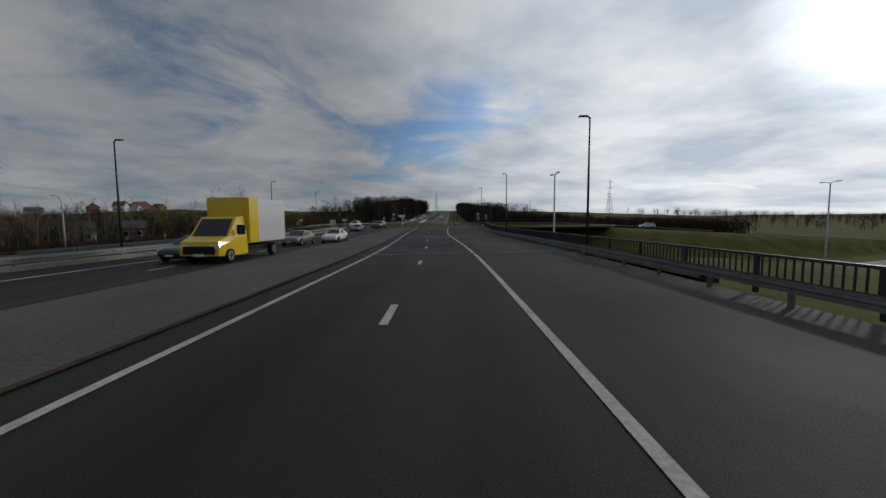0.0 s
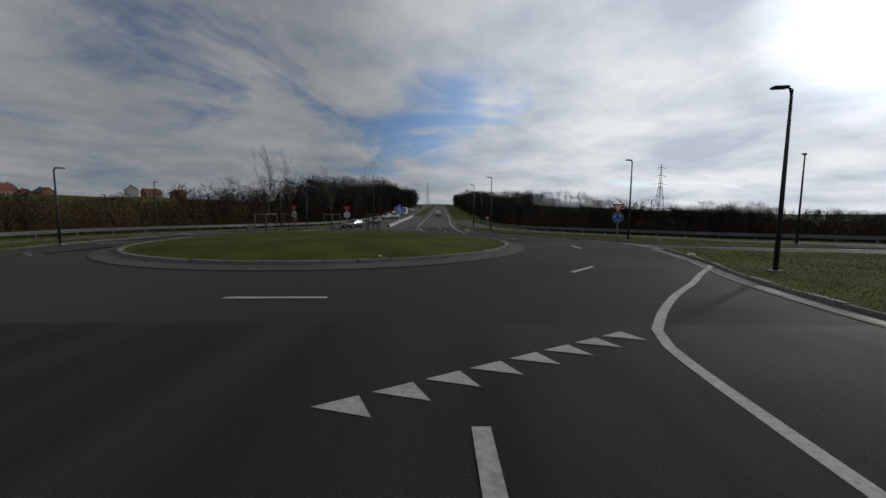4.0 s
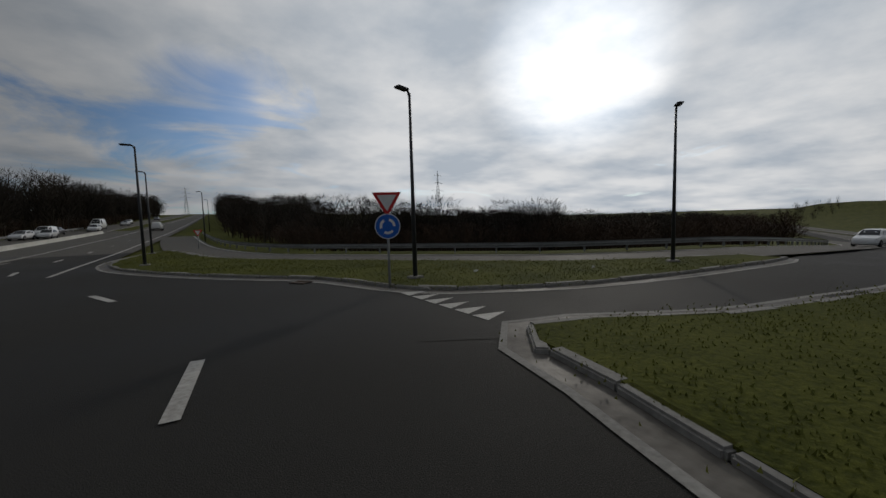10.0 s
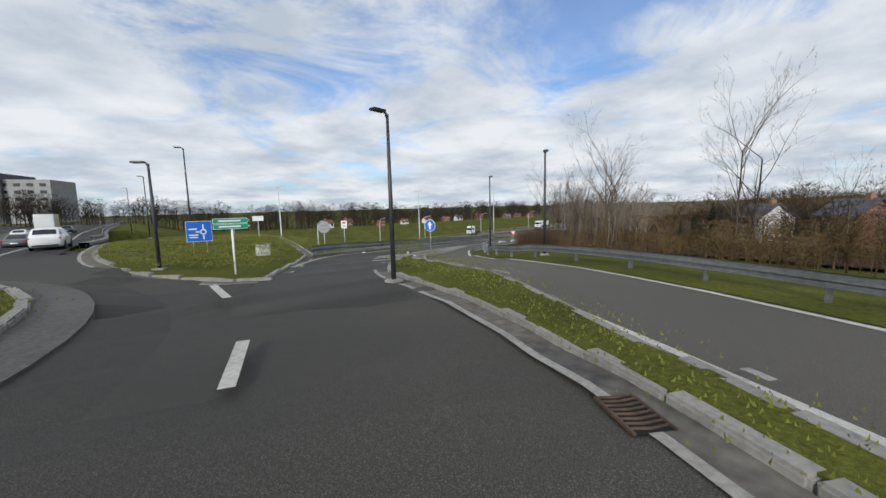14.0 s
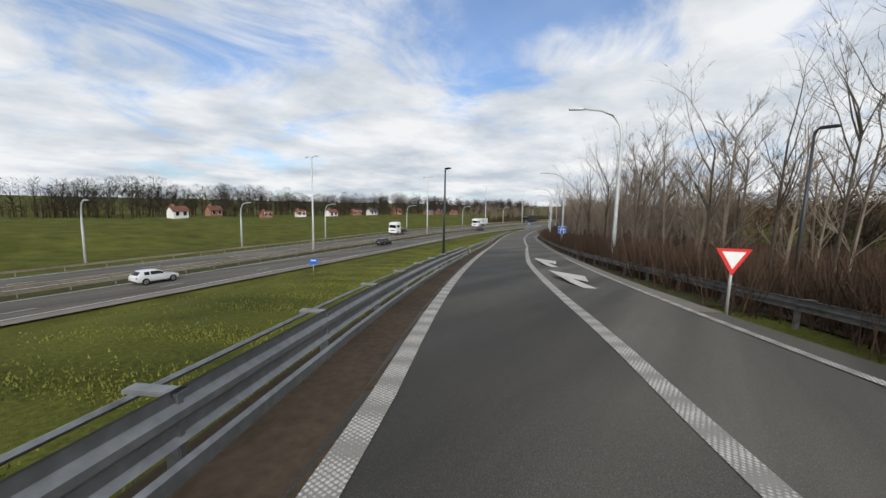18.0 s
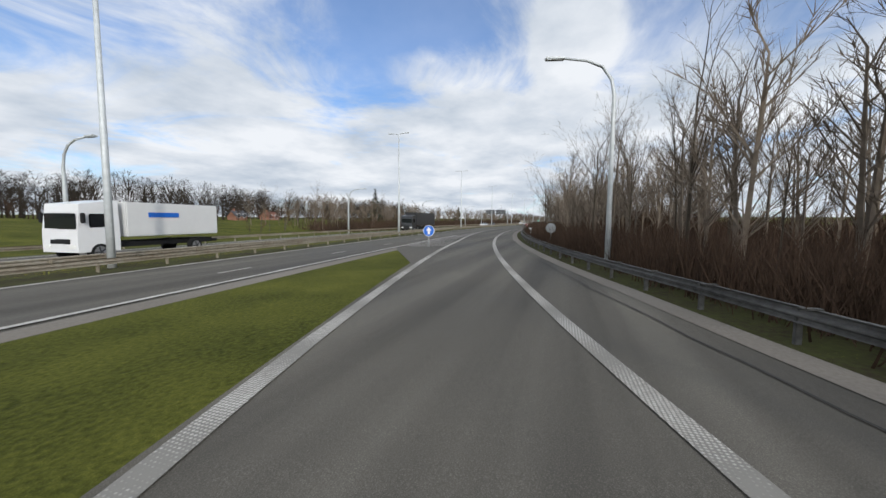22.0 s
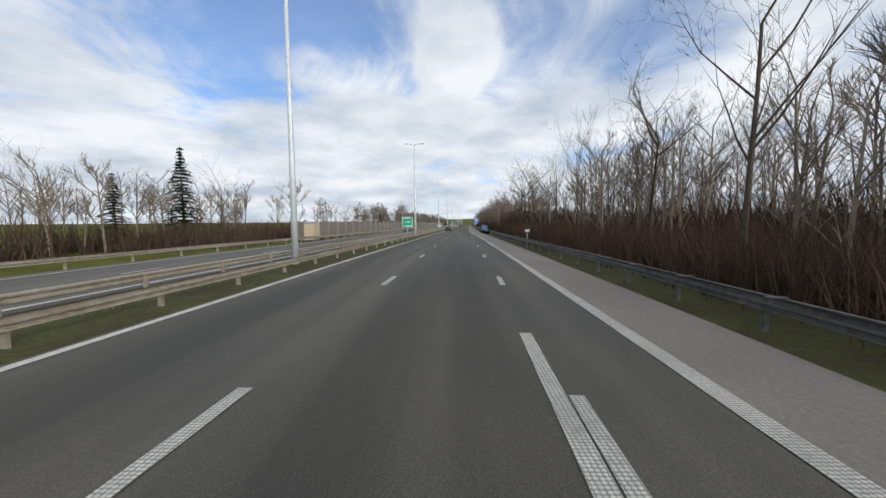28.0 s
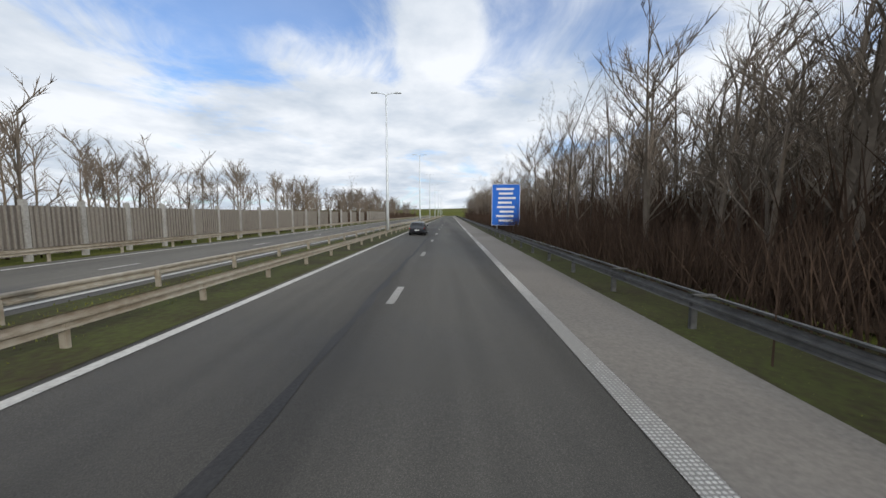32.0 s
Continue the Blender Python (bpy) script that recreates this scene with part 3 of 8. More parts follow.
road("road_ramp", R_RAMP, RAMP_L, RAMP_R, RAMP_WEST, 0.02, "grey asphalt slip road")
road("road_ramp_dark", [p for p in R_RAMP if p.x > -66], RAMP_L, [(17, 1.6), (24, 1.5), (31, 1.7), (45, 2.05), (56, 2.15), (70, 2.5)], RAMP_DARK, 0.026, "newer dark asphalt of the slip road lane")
road("road_bypass_west", BYPASS_W, -1.6, 1.7, ASPHALT_LIGHT, 0.006, "narrow asphalt bypass lane")
road("road_bypass_east", BYPASS_E, -1.6, 1.7, ASPHALT_LIGHT, 0.006, "narrow asphalt bypass lane")
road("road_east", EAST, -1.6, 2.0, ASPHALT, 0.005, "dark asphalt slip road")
for p in NORTH:
    if p.y < 101:
        p.z = 0.0
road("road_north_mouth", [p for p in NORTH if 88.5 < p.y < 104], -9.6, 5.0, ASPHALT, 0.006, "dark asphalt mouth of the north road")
road("road_north", [p for p in NORTH if p.y > 101], -9.6, 5.0, ASPHALT_LIGHT, 0.012, "grey asphalt dual carriageway climbing a hill")
road("road_entry", ENTRY, -12.9, 7.3, ASPHALT_BRIDGE, 0.003, "dark wet-streaked asphalt bridge carriageway")
def roundabout():
    rs, n = (0.5, 8, 10, 11, 12, 13, 14, 15, 16, 17, 18, 19.5), 96
    v = [Vector((HUB.x + r * math.cos(k * math.tau / n), HUB.y + r * math.sin(k * math.tau / n), 0)) for r in rs for k in range(n)]
    for p in v:
        away = min(math.hypot(q.x - p.x, q.y - p.y) for q in ROUTE[:60])
        p.z = road_fall(p) - (0.25 if math.hypot(p.x - HUB.x, p.y - HUB.y) > 16.6 and p.x < -15 and away > 3.4 else 0.045 if away < 3.4 and p.x < -20.0 else 0.0)
    f = [(i * n + k, (i + 1) * n + k, (i + 1) * n + (k + 1) % n, i * n + (k + 1) % n) for i in range(len(rs) - 1) for k in range(n)]
    f.append(tuple(range(n)))
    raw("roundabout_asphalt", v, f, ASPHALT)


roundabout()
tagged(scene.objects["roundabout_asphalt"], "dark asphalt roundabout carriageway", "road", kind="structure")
# ---- islands, kerbs, paving ----
def kerb_stones(owner, line, closed=False, low=0.0):
    """Kerb stones, one metre each, along a line."""
    bm = bmesh.new()
    box(bm, (0.985, 0.19, 0.22), (0, 0, 0.01), 0.025)
    first = part("kerb_stone", bm, KERB, owner)
    pts, stones, acc = list(line) + ([line[0]] if closed else []), [], 0.0
    for a, b in zip(pts, pts[1:]):
        d = b - a
        while acc <= d.length:
            p = a + d * (acc / max(d.length, 1e-6))
            stones.append((p, math.atan2(d.y, d.x)))
            acc += 1.0
        acc -= d.length
    for i, (p, turn) in enumerate(stones):
        m = Matrix.Translation((p.x, p.y, p.z + 0.01 - low + 0.003 * ((i * 7) % 5 - 2))) @ Matrix.Rotation(turn + 0.01 * ((i * 5) % 3 - 1), 4, "Z")
        if i == 0:
            first.matrix_local = m
        else:
            shared("kerb_stone", first, m, owner)


def gutter(owner, line):
    """A shallow concrete channel and its pale rim on the road side of a kerb."""
    turn = sum(a.x * b.y - b.x * a.y for a, b in zip(line, line[1:] + line[:1]))
    s = 1 if turn > 0 else -1
    ns = normals(line, True)
    for name, d0, d1, dz, mat in (("channel", 0.09, 0.42, 0.010, GUTTER), ("rim", 0.42, 0.53, 0.013, KERB)):
        v = [p + n * d * s + Vector((0, 0, dz)) for d in (d0, d1) for p, n in zip(line, ns)]
        k = len(line)
        raw(name, v, [(i, k + i, k + (i + 1) % k, (i + 1) % k) for i in range(k)], mat, owner)


def island(name, outline, label, mat, kerbed=True, z=0.085, step=0.8, low=0.045, channel=True, fall=None):
    owner = tagged(new(name), label, "traffic island", kind="structure")
    line = spline(outline, step, True)
    top = plate("turf" if mat is GRASS else "paving", [(p.x, p.y) for p in line], z, 0.35, mat, owner)
    if fall:
        for p in line:
            p.z = fall(p)
        for v in top.data.vertices:
            v.co.z += fall(v.co)
    if kerbed:
        kerb_stones(owner, line, True, low)
    if channel:
        gutter(owner, line)
    return line


def ring(name, r0, r1, z0, z1, mat, label, n=72):
    v = [(ISLE.x + r * math.cos(a), ISLE.y + r * math.sin(a), z) for r, z in ((r0, z0), (r1, z1), (r1, -0.1)) for a in np.linspace(0, math.tau, n + 1)[:-1]]
    f = [(k * n + i, k * n + (i + 1) % n, (k + 1) * n + (i + 1) % n, (k + 1) * n + i) for k in range(2) for i in range(n)]
    return tagged(raw(name, v, f, mat), label, "paving", kind="structure")


ring("apron", 8.6, 9.5, 0.10, 0.03, PAVING, "ring of pale concrete paving round the central island")
hub_pts = [(ISLE.x + 8.65 * math.cos(a), ISLE.y + 8.65 * math.sin(a)) for a in np.linspace(0, math.tau, 48)[:-1]]


def build_hub():
    owner = tagged(new("central_island"), "round grass mound in the middle of the roundabout", "traffic island", kind="structure")
    n, rows = 48, [(8.65, 0.12), (7.3, 0.30), (5.4, 0.45), (3.2, 0.56), (1.2, 0.6)]
    v = [(ISLE.x + r * math.cos(a), ISLE.y + r * math.sin(a), z) for r, z in rows for a in np.linspace(0, math.tau, n + 1)[:-1]]
    f = [(k * n + i, k * n + (i + 1) % n, (k + 1) * n + (i + 1) % n, (k + 1) * n + i) for k in range(len(rows) - 1) for i in range(n)]
    f.append(tuple((len(rows) - 1) * n + i for i in range(n)))
    raw("turf", v, f, GRASS, owner, smooth=True)
    kerb_stones(owner, [Vector((x, y, 0.05)) for x, y in hub_pts], True)


build_hub()
ISLES = {}
ISLES["se"] = island("island_south_east", [(4.5, 57), (4.4, 61), (5.2, 65.1), (6.9, 69.5), (7.9, 72.6), (8.6, 74.3), (11.4, 72.9), (14, 72.2), (18, 71.4), (26, 71.4), (30, 68), (26, 60), (16, 55)],
                     "wedge of short grass with a concrete kerb", GRASS)
ISLES["ne"] = island("island_north_east", [(8.7, 78.2), (7.4, 81.2), (5.5, 83.4), (3.6, 85.9), (1.6, 89.5), (0.9, 93.5), (1.5, 99.0), (2.2, 101.5), (2.9, 99), (4.9, 91.8), (8.2, 87), (11.5, 83.2), (15.6, 78.9), (21, 76), (20.6, 74.9), (16.3, 75.3), (12.5, 76.0), (10.2, 77.0)],
                     "long grass island with a concrete kerb and lamp posts", GRASS)
ISLES["n"] = island("island_north", [(-3.85, 90.5), (-4.4, 93.2), (-4.6, 98.2), (-5.0, 103), (-7.0, 103.5), (-8.0, 100), (-10.0, 97), (-10.9, 92.0), (-7.6, 91.5), (-5.1, 91.0)],
                    "triangular concrete-paved splitter island with kerb", PAVING)
ISLES["nw"] = island("island_north_west", [(-14.0, 95.5), (-14.3, 92.6), (-15.4, 90.0), (-17.6, 87.7), (-19.9, 85.2), (-21.7, 81.4), (-22.6, 78.6), (-23.0, 76.4), (-23.6, 74.6), (-24.9, 72.6), (-26.6, 70.8), (-29.6, 67.7), (-28.9, 68.7), (-26.0, 72.6), (-24.6, 77.8), (-22.0, 82.6), (-19.4, 87.4), (-17.5, 92.4), (-15.9, 97)],
                     "curved grass island with kerb, lamp post and litter", GRASS, fall=road_fall)
ISLES["sw"] = island("island_south_west", [(-20.1, 73.0), (-19.0, 71.6), (-17.2, 69.2), (-16.4, 65.5), (-16.2, 60), (-17, 55), (-22, 54), (-24.2, 58), (-24.6, 63.5), (-23.2, 67.3), (-21.6, 70.6)],
                     "grass wedge between bridge road and slip road", GRASS, fall=road_fall)


def median():
    own = tagged(new("median_paving"), "wide pale concrete-paved median strip", "paving", kind="structure")
    L = [p for p in ENTRY if -60 < p.y < 58]
    by_y = lambda p: p.y
    near, far = beside(L, [(-60, -2.95), (20, -3.1), (40, -2.95), (58, -2.75)], 0.03, by_y), beside(L, [(-60, -6.9), (20, -6.9), (40, -6.6), (54, -6.2), (58, -4.4)], 0.03, by_y)
    ribbon("paving", near, far, PAVING, 0.0, own)
    for q in (near, far):
        ribbon("dirt_joint", beside(q, -0.06), beside(q, 0.06), DIRT, 0.008, own, "dark grit along the edge of the paving")


median()

# ---- painted lines ----
LINES = markings("markings_motorway", "white worn motorway lines")
stripe(M_MAIN, 3.95, 0.16, LINES)
stripe([p for p in M_MAIN if p.x < -186], LINE_R, 0.22, LINES, 0.012, RIB_PAINT)
stripe([p for p in M_MAIN if p.x > -194], [(-400, 8.6), (146, 8.5), (177, 8.7), (194, 9.25)], 0.16, LINES, 0.026)
MX, MY, MZ = [np.array([p[k] for p in MOTORWAY][::-1]) for k in range(3)]


def lane_dashes(offset, x0, x1, width=0.15, mat=None):
    """Dashes of one and a half metres every 7.3 along the motorway."""
    k = math.ceil((-x0 - 343.6) / 7.3)
    while -343.6 - 7.3 * k > x1:
        x = -343.6 - 7.3 * k
        q = [Vector((u, np.interp(u, MX, MY), np.interp(u, MX, MZ))) for u in (x, x - 0.75, x - 1.5)]
        o = value(offset, -x)
        ribbon("dash", beside(q, o - width / 2), beside(q, o + width / 2), mat or PAINT, 0.014, LINES)
        k += 1


lane_dashes([(300, 6.95), (345, 6.78), (382, 6.38), (420, 6.42), (460, 6.55)], 0, -640, mat=RIB_PAINT)
lane_dashes([(177, 9.1), (200, 9.85), (220, 10.08), (300, 10.12), (345, 9.42)], -174, -352, 0.14, RIB_PAINT)
stripe(stretch(MOTORWAY, -190, -311), [(192, 9.3), (211, 9.76), (312, 9.84)], 0.17, LINES, 0.013, RIB_PAINT)
stripe(M_MAIN, 0.4, 0.16, LINES)
stripe(M_MAIN, -4.7, 0.16, LINES)
dashes(stretch(MOTORWAY, 0, -560), -2.15, 0.12, 1.7, 8.2, LINES, 1.0)
RL = markings("markings_ramp", "white slip road lines with raised ribs")
stripe([p for p in ROUTE if -23.0 > p.x > -192], [(17, -1.6), (22, -1.2), (31, -1.2), (40, -0.74), (53, -0.86), (73, -1.05), (94, -1.42), (120, -1.92), (147, -1.46), (178, -2.25), (192, -1.95)], 0.24, RL, 0.034, RIB_PAINT)
stripe([p for p in ROUTE if -25.0 > p.x > -192], [(24, 1.5), (33, 1.5), (42, 2.12), (54, 1.98), (75, 2.7), (95, 2.17), (121, 1.8), (148, 1.56), (178, 1.56), (192, 1.85)], 0.24, RL, 0.034, RIB_PAINT)
stripe([p for p in ROUTE if -30.0 > p.x > -60], [(30, 4.55), (60, 4.5)], 0.16, RL, 0.034, RIB_PAINT)
NL = markings("markings_roundabout", "white roundabout and approach lines")
stripe(ENTRY[:-2], [(0, 2.45), (1.05, 2.4), (2.2, 2.25)], 0.13, NL)
stripe(ENTRY[:-2], -2.35, 0.13, NL)
stripe(ENTRY, -10.9, 0.15, NL)
dashes(ENTRY, 0.05, 0.14, 1.55, 7.55, NL, 2.45)
dashes(ENTRY, -8.6, 0.12, 1.7, 7.5, NL, 1.0)
flare = spline([(0.05, 58.5), (0.38, 61.1), (0.97, 62.25), (2.22, 63.84), (3.6, 65.3), (4.87, 66.77), (6.06, 68.05), (6.95, 69.2), (7.6, 70.5)], 0.5)
stripe(flare, 0.0, 0.14, NL)
stripe(NORTH, 4.2, 0.14, NL, 0.014)
stripe(NORTH[3:], -0.1, 0.14, NL, 0.014)
stripe(NORTH[4:], -4.2, 0.14, NL, 0.014)
for k in range(1, 24):
    y = 89.9 + 6.7 * k
    zz = float(np.interp(y, [p.y for p in NORTH], [p.z for p in NORTH])) + 0.02
    xx = float(np.interp(y, [p.y for p in NORTH], [p.x for p in NORTH])) + 2.5
    raw("dash", [(xx - 0.075, y, zz), (xx + 0.075, y, zz), (xx + 0.04, y + 1.6, zz + 0.02), (xx - 0.11, y + 1.6, zz + 0.02)], [(0, 1, 2, 3)], PAINT, NL)
stripe(BYPASS_W, 1.45, 0.13, NL, 0.016)
stripe(BYPASS_W, -1.4, 0.13, NL, 0.016)
stripe(BYPASS_E, 1.45, 0.13, NL, 0.016)
for a, b in [((-6.25, 63.55), (-4.39, 63.61)), ((1.3, 66.8), (2.37, 67.96)), ((4.42, 74.2), (4.57, 75.71)), ((2.89, 81.09), (2.28, 82.38)), ((-2.45, 87.05), (-3.65, 87.4)),
             ((-9.66, 88.3), (-11.06, 88.15)), ((-15.6, 85.5), (-16.8, 84.6)), ((-18.16, 80.66), (-18.55, 79.39)), ((-18.84, 76.6), (-18.83, 75.0)), ((-1.42, 89.9), (-1.74, 91.5))]:
    arc = [Vector((*a, 0)).lerp(Vector((*b, 0)), k / 3) for k in range(4)]
    ribbon("dash", beside(arc, -0.075), beside(arc, 0.075), PAINT, 0.014, NL)



def teeth(at, step, count, size, point, name="yield_triangle"):
    """A row of white give-way triangles; point: the way their tips show."""
    a, s, p = Vector((*at, 0.014)), Vector((*step, 0)), Vector((*point, 0)).normalized()
    side = s.normalized()
    for k in range(count):
        c = a + s * k
        raw(name, [c - side * size[0] / 2, c + side * size[0] / 2, c + p * size[1]], [(0, 1, 2)], PAINT, NL)


teeth((-0.09, 61.57), (-0.445, -0.25), 8, (0.39, 0.42), (0.34, -0.25))
teeth((8.25, 77.7), (0.02, -0.5), 6, (0.4, 0.6), (1, 0.1))
teeth((-14.3, 90.25), (0.37, 0.16), 8, (0.34, 0.62), (-0.35, 1))


def by_x(line, x, d):
    i = min(range(len(line)), key=lambda j: abs(line[j].x - x))
    a, b = (line[i], line[i + 1]) if line[i].x >= x else (line[i - 1], line[i])
    u = (a.x - x) / max(a.x - b.x, 1e-6)
    return a.lerp(b, u) + Vector((0, d * 1.0, 0))


def chevrons():
    own = markings("markings_chevrons", "white chevrons painted between merging lanes")
    # wedge between the bypass lane and the slip road
    R = [p for p in ROUTE if -22.0 > p.x > -41]
    N = normals(R)
    for k, x in enumerate([-23.6 - 0.74 * j for j in range(20)]):
        i = max(1, min(range(len(R)), key=lambda j: abs(R[j].x - x)))
        u = (x - R[i - 1].x) / (R[i].x - R[i - 1].x)
        n = N[i - 1].lerp(N[i], u).normalized()
        d, foot = Vector((-n.y, n.x, 0)), R[i - 1].lerp(R[i], u)
        w = 1.75 * (1 - (-26 - x) / 14)
        a = foot + n * (value([(24, 1.5), (31, 1.7), (45, 2.05)], -x) + 0.14) + Vector((0, 0, 0.034))
        m = a + n * w * 0.62 + d * w * 0.12
        raw("chevron", [a, m, m + d * 0.31, a + d * 0.29], [(0, 1, 2, 3)], FADED_PAINT, own)
        e = a + n * w + d * (w * 0.55 + 0.31)
        raw("chevron", [m, a + n * w + d * w * 0.55, e, m + d * 0.31], [(0, 1, 2, 3)], FADED_PAINT, own)
    stripe([p for p in ROUTE if -22.5 > p.x > -38], [(22, 3.7), (25, 3.45), (32, 2.95), (40, 2.2)], 0.16, own, 0.033, RIB_PAINT)
    # the gore where the slip road meets the motorway
    for k in range(58):
        x = -139.9 - 0.98 * k
        m, r = by_x(MOTORWAY, x, 0), by_x(ROUTE, x, 0)
        slope = (min(ROUTE, key=lambda p: abs(p.x - x + 3)).y - r.y) / 3.0
        lo, hi = m.y + value([(131, 8.4), (194, 9.6)], -x), r.y - 1.95
        h = hi - lo
        if h < 0.35:
            continue
        mid, z = lo + h * 0.42, r.z + 0.036
        b = 0.42
        raw("chevron", [(x, lo, z), (x - b, lo - slope * 0, z), (x - b + h * 0.35, mid, z), (x + h * 0.35, mid, z)], [(0, 1, 2, 3)], FADED_PAINT, own)
        raw("chevron", [(x + h * 0.35, mid, z), (x - b + h * 0.35, mid, z), (x - b - h * 0.18, hi, z), (x - h * 0.18, hi, z)], [(0, 1, 2, 3)], FADED_PAINT, own)
    # white lane arrows
    for line, x0, off in ((ROUTE, -47.5, 3.4), (ROUTE, -52.6, 3.3), (MOTORWAY, -293.5, 10.4), (MOTORWAY, -262, 11.0)):
        i = min(range(len(line)), key=lambda j: abs(line[j].x - x0))
        p, n = line[i] + normals(line)[i] * off, normals(line)[i]
        d = Vector((-n.y, n.x, 0))
        z = Vector((0, 0, 0.036 if line is ROUTE else 0.014))
        f = lambda a, b: p + d * a + n * b + z
        raw("lane_arrow", [f(2.6, -1.0), f(1.7, 0.05), f(0.7, -0.05), f(1.15, -0.45), f(-2.4, 0.62), f(-2.4, 0.38), f(0.4, -0.62), f(-0.2, -0.25)], [(0, 1, 2, 3, 6), (3, 4, 5, 6), (6, 7, 3)][:2], PAINT, own)


chevrons()
# asphalt repairs and the wedge of pavement at the gore
gore = [p for p in ROUTE if -112 > p.x > -196]
tagged(ribbon("gore_asphalt", [Vector((p.x, min(MOTORWAY, key=lambda q: abs(q.x - p.x)).y + 10.2, p.z - 0.004)) if p.x > -139 else Vector((p.x, min(MOTORWAY, key=lambda q: abs(q.x - p.x)).y + 8.0, p.z - 0.004)) for p in gore if p.x < -139],
              [p for p in beside(ROUTE, -1.0) if -126 > p.x > -196.5][:len([p for p in gore if p.x < -139])], ASPHALT_LIGHT, 0.016), "grey asphalt gore area", "road", kind="structure")
wedge = [p for p in ROUTE if -76 > p.x > -140]
tagged(ribbon("gore_grass", [by_x(MOTORWAY, p.x, 9.45) + Vector((0, 0, value([(76, -0.9), (98, 0), (200, 0)], -p.x))) for p in wedge], [p + Vector((0, 0, value([(76, -0.9), (98, 0), (200, 0)], -p.x))) for p in beside(wedge, [(96, -1.55), (118, -1.9), (140, -1.75)], key=along_x)], GRASS, 0.012), "wedge of grass between slip road and motorway", "verge", kind="structure")
strip = [p for p in ROUTE if -22 > p.x > -113]
tagged(ribbon("dirt_verge", beside(strip, [(22, -2.1), (45, -1.85), (62, -1.75), (94, -2.0), (113, -2.2)], key=along_x), beside(strip, [(22, -1.3), (40, -0.85), (53, -0.98), (73, -1.15), (94, -1.52), (113, -1.85)], key=along_x), DIRT, 0.026), "bare dark earth beside the slip road", "verge", kind="structure")
tagged(ribbon("gutter", beside([p for p in ROUTE if -44 > p.x > -186], [(u, w - 0.5) for u, w in RAMP_R], key=along_x), beside([p for p in ROUTE if -44 > p.x > -186], [(u, w + 0.02) for u, w in RAMP_R], key=along_x), SHOULDER, 0.03), "pale concrete edge strip", "verge", kind="structure")
def rail_verge():
    """Dark earth and thin grass from the road's edge to the brambles."""
    rows = []
    for d in (0.0, 0.7, 1.4, 2.2):
        a = [p for p in beside(ROUTE, [(u, w + 0.05 + d) for u, w in RAMP_R], key=along_x) if -47 > p.x > -190]
        b = [p for p in beside(MOTORWAY, [(u, w + 0.03 + d) for u, w in EDGE_R], key=along_x) if -190 > p.x > -640]
        rows.append(a + b)
    n = min(len(r) for r in rows)
    v = [(p.x, p.y, max(ground_at(p.x, p.y), -9.0) + 0.035) for r in rows for p in r[:n]]
    f = [(j * n + i, (j + 1) * n + i, (j + 1) * n + i + 1, j * n + i + 1) for j in range(3) for i in range(n - 1)]
    tagged(raw("rail_verge", v, f, VERGE), "dark earth and thin grass under the guard rail", "verge", kind="structure")


rail_verge()
tagged(ribbon("median_verge", beside(M_MAIN, 0.85), beside(M_MAIN, 3.76), VERGE, 0.01), "patchy grass and bare earth along the median", "verge", kind="structure")

# ---- the bridge ----
def build_bridge():
    own = tagged(new("bridge"), "concrete motorway overbridge with piers", "bridge", kind="structure")
    L = [p for p in ENTRY if 8 < p.y < 58]
    v, f = sweep(L, [(-13.4, -0.02), (-13.4, -0.55), (-12.6, -0.7), (-11.5, -1.15), (6.2, -1.15), (7.2, -0.7), (8.2, -0.55), (8.2, -0.02)])
    raw("deck", v, f, PAVING, own)
    for side in (-13.2, 7.9):
        q = beside(L, side)
        v, f = sweep(q, [(-0.22, 0.0), (-0.22, 0.16), (0.22, 0.16), (0.22, -0.5)])
        raw("edge_beam", v, f, KERB, own)
    for y in (24.5, 35.5, 46.5):
        p = min(L, key=lambda q: abs(q.y - y))
        bm = bmesh.new(); box(bm, (19, 1.1, 0.8), (p.x - 3.1, p.y, p.z - 1.5), 0.06)
        part("crossbeam", bm, PAVING, own)
        for dx in (-10, -5.5, -1, 3.5):
            bm = bmesh.new(); tube(bm, [(p.x + dx, p.y, -6.6), (p.x + dx, p.y, p.z - 1.2)], 0.45, 12)
            part("pier", bm, PAVING, own, smooth=True)
    for y in (16.6, 49.5):
        bm = bmesh.new(); a = -1.4 if y < 20 else -2.1
        box(bm, (18.6, 0.2, 0.02), (a - 3.0, y, -0.515 if y < 20 else -0.24), 0, 0.12 if y < 20 else 0.02)
        part("expansion_joint", bm, SHOULDER, own, "pale expansion joint strip")
    for y, s in ((9.5, 1), (55.5, -1)):
        bm = bmesh.new(); box(bm, (21, 1.2, 6.2), (-4.5, y, -3.7), 0.05)
        part("abutment", bm, PAVING, own)


build_bridge()

# ---- guard rails ----
W_BEAM = [(0.0, 0.0), (-0.045, 0.03), (-0.045, 0.09), (0.0, 0.125), (0.0, 0.165), (-0.045, 0.2), (-0.045, 0.26), (0.0, 0.29)]


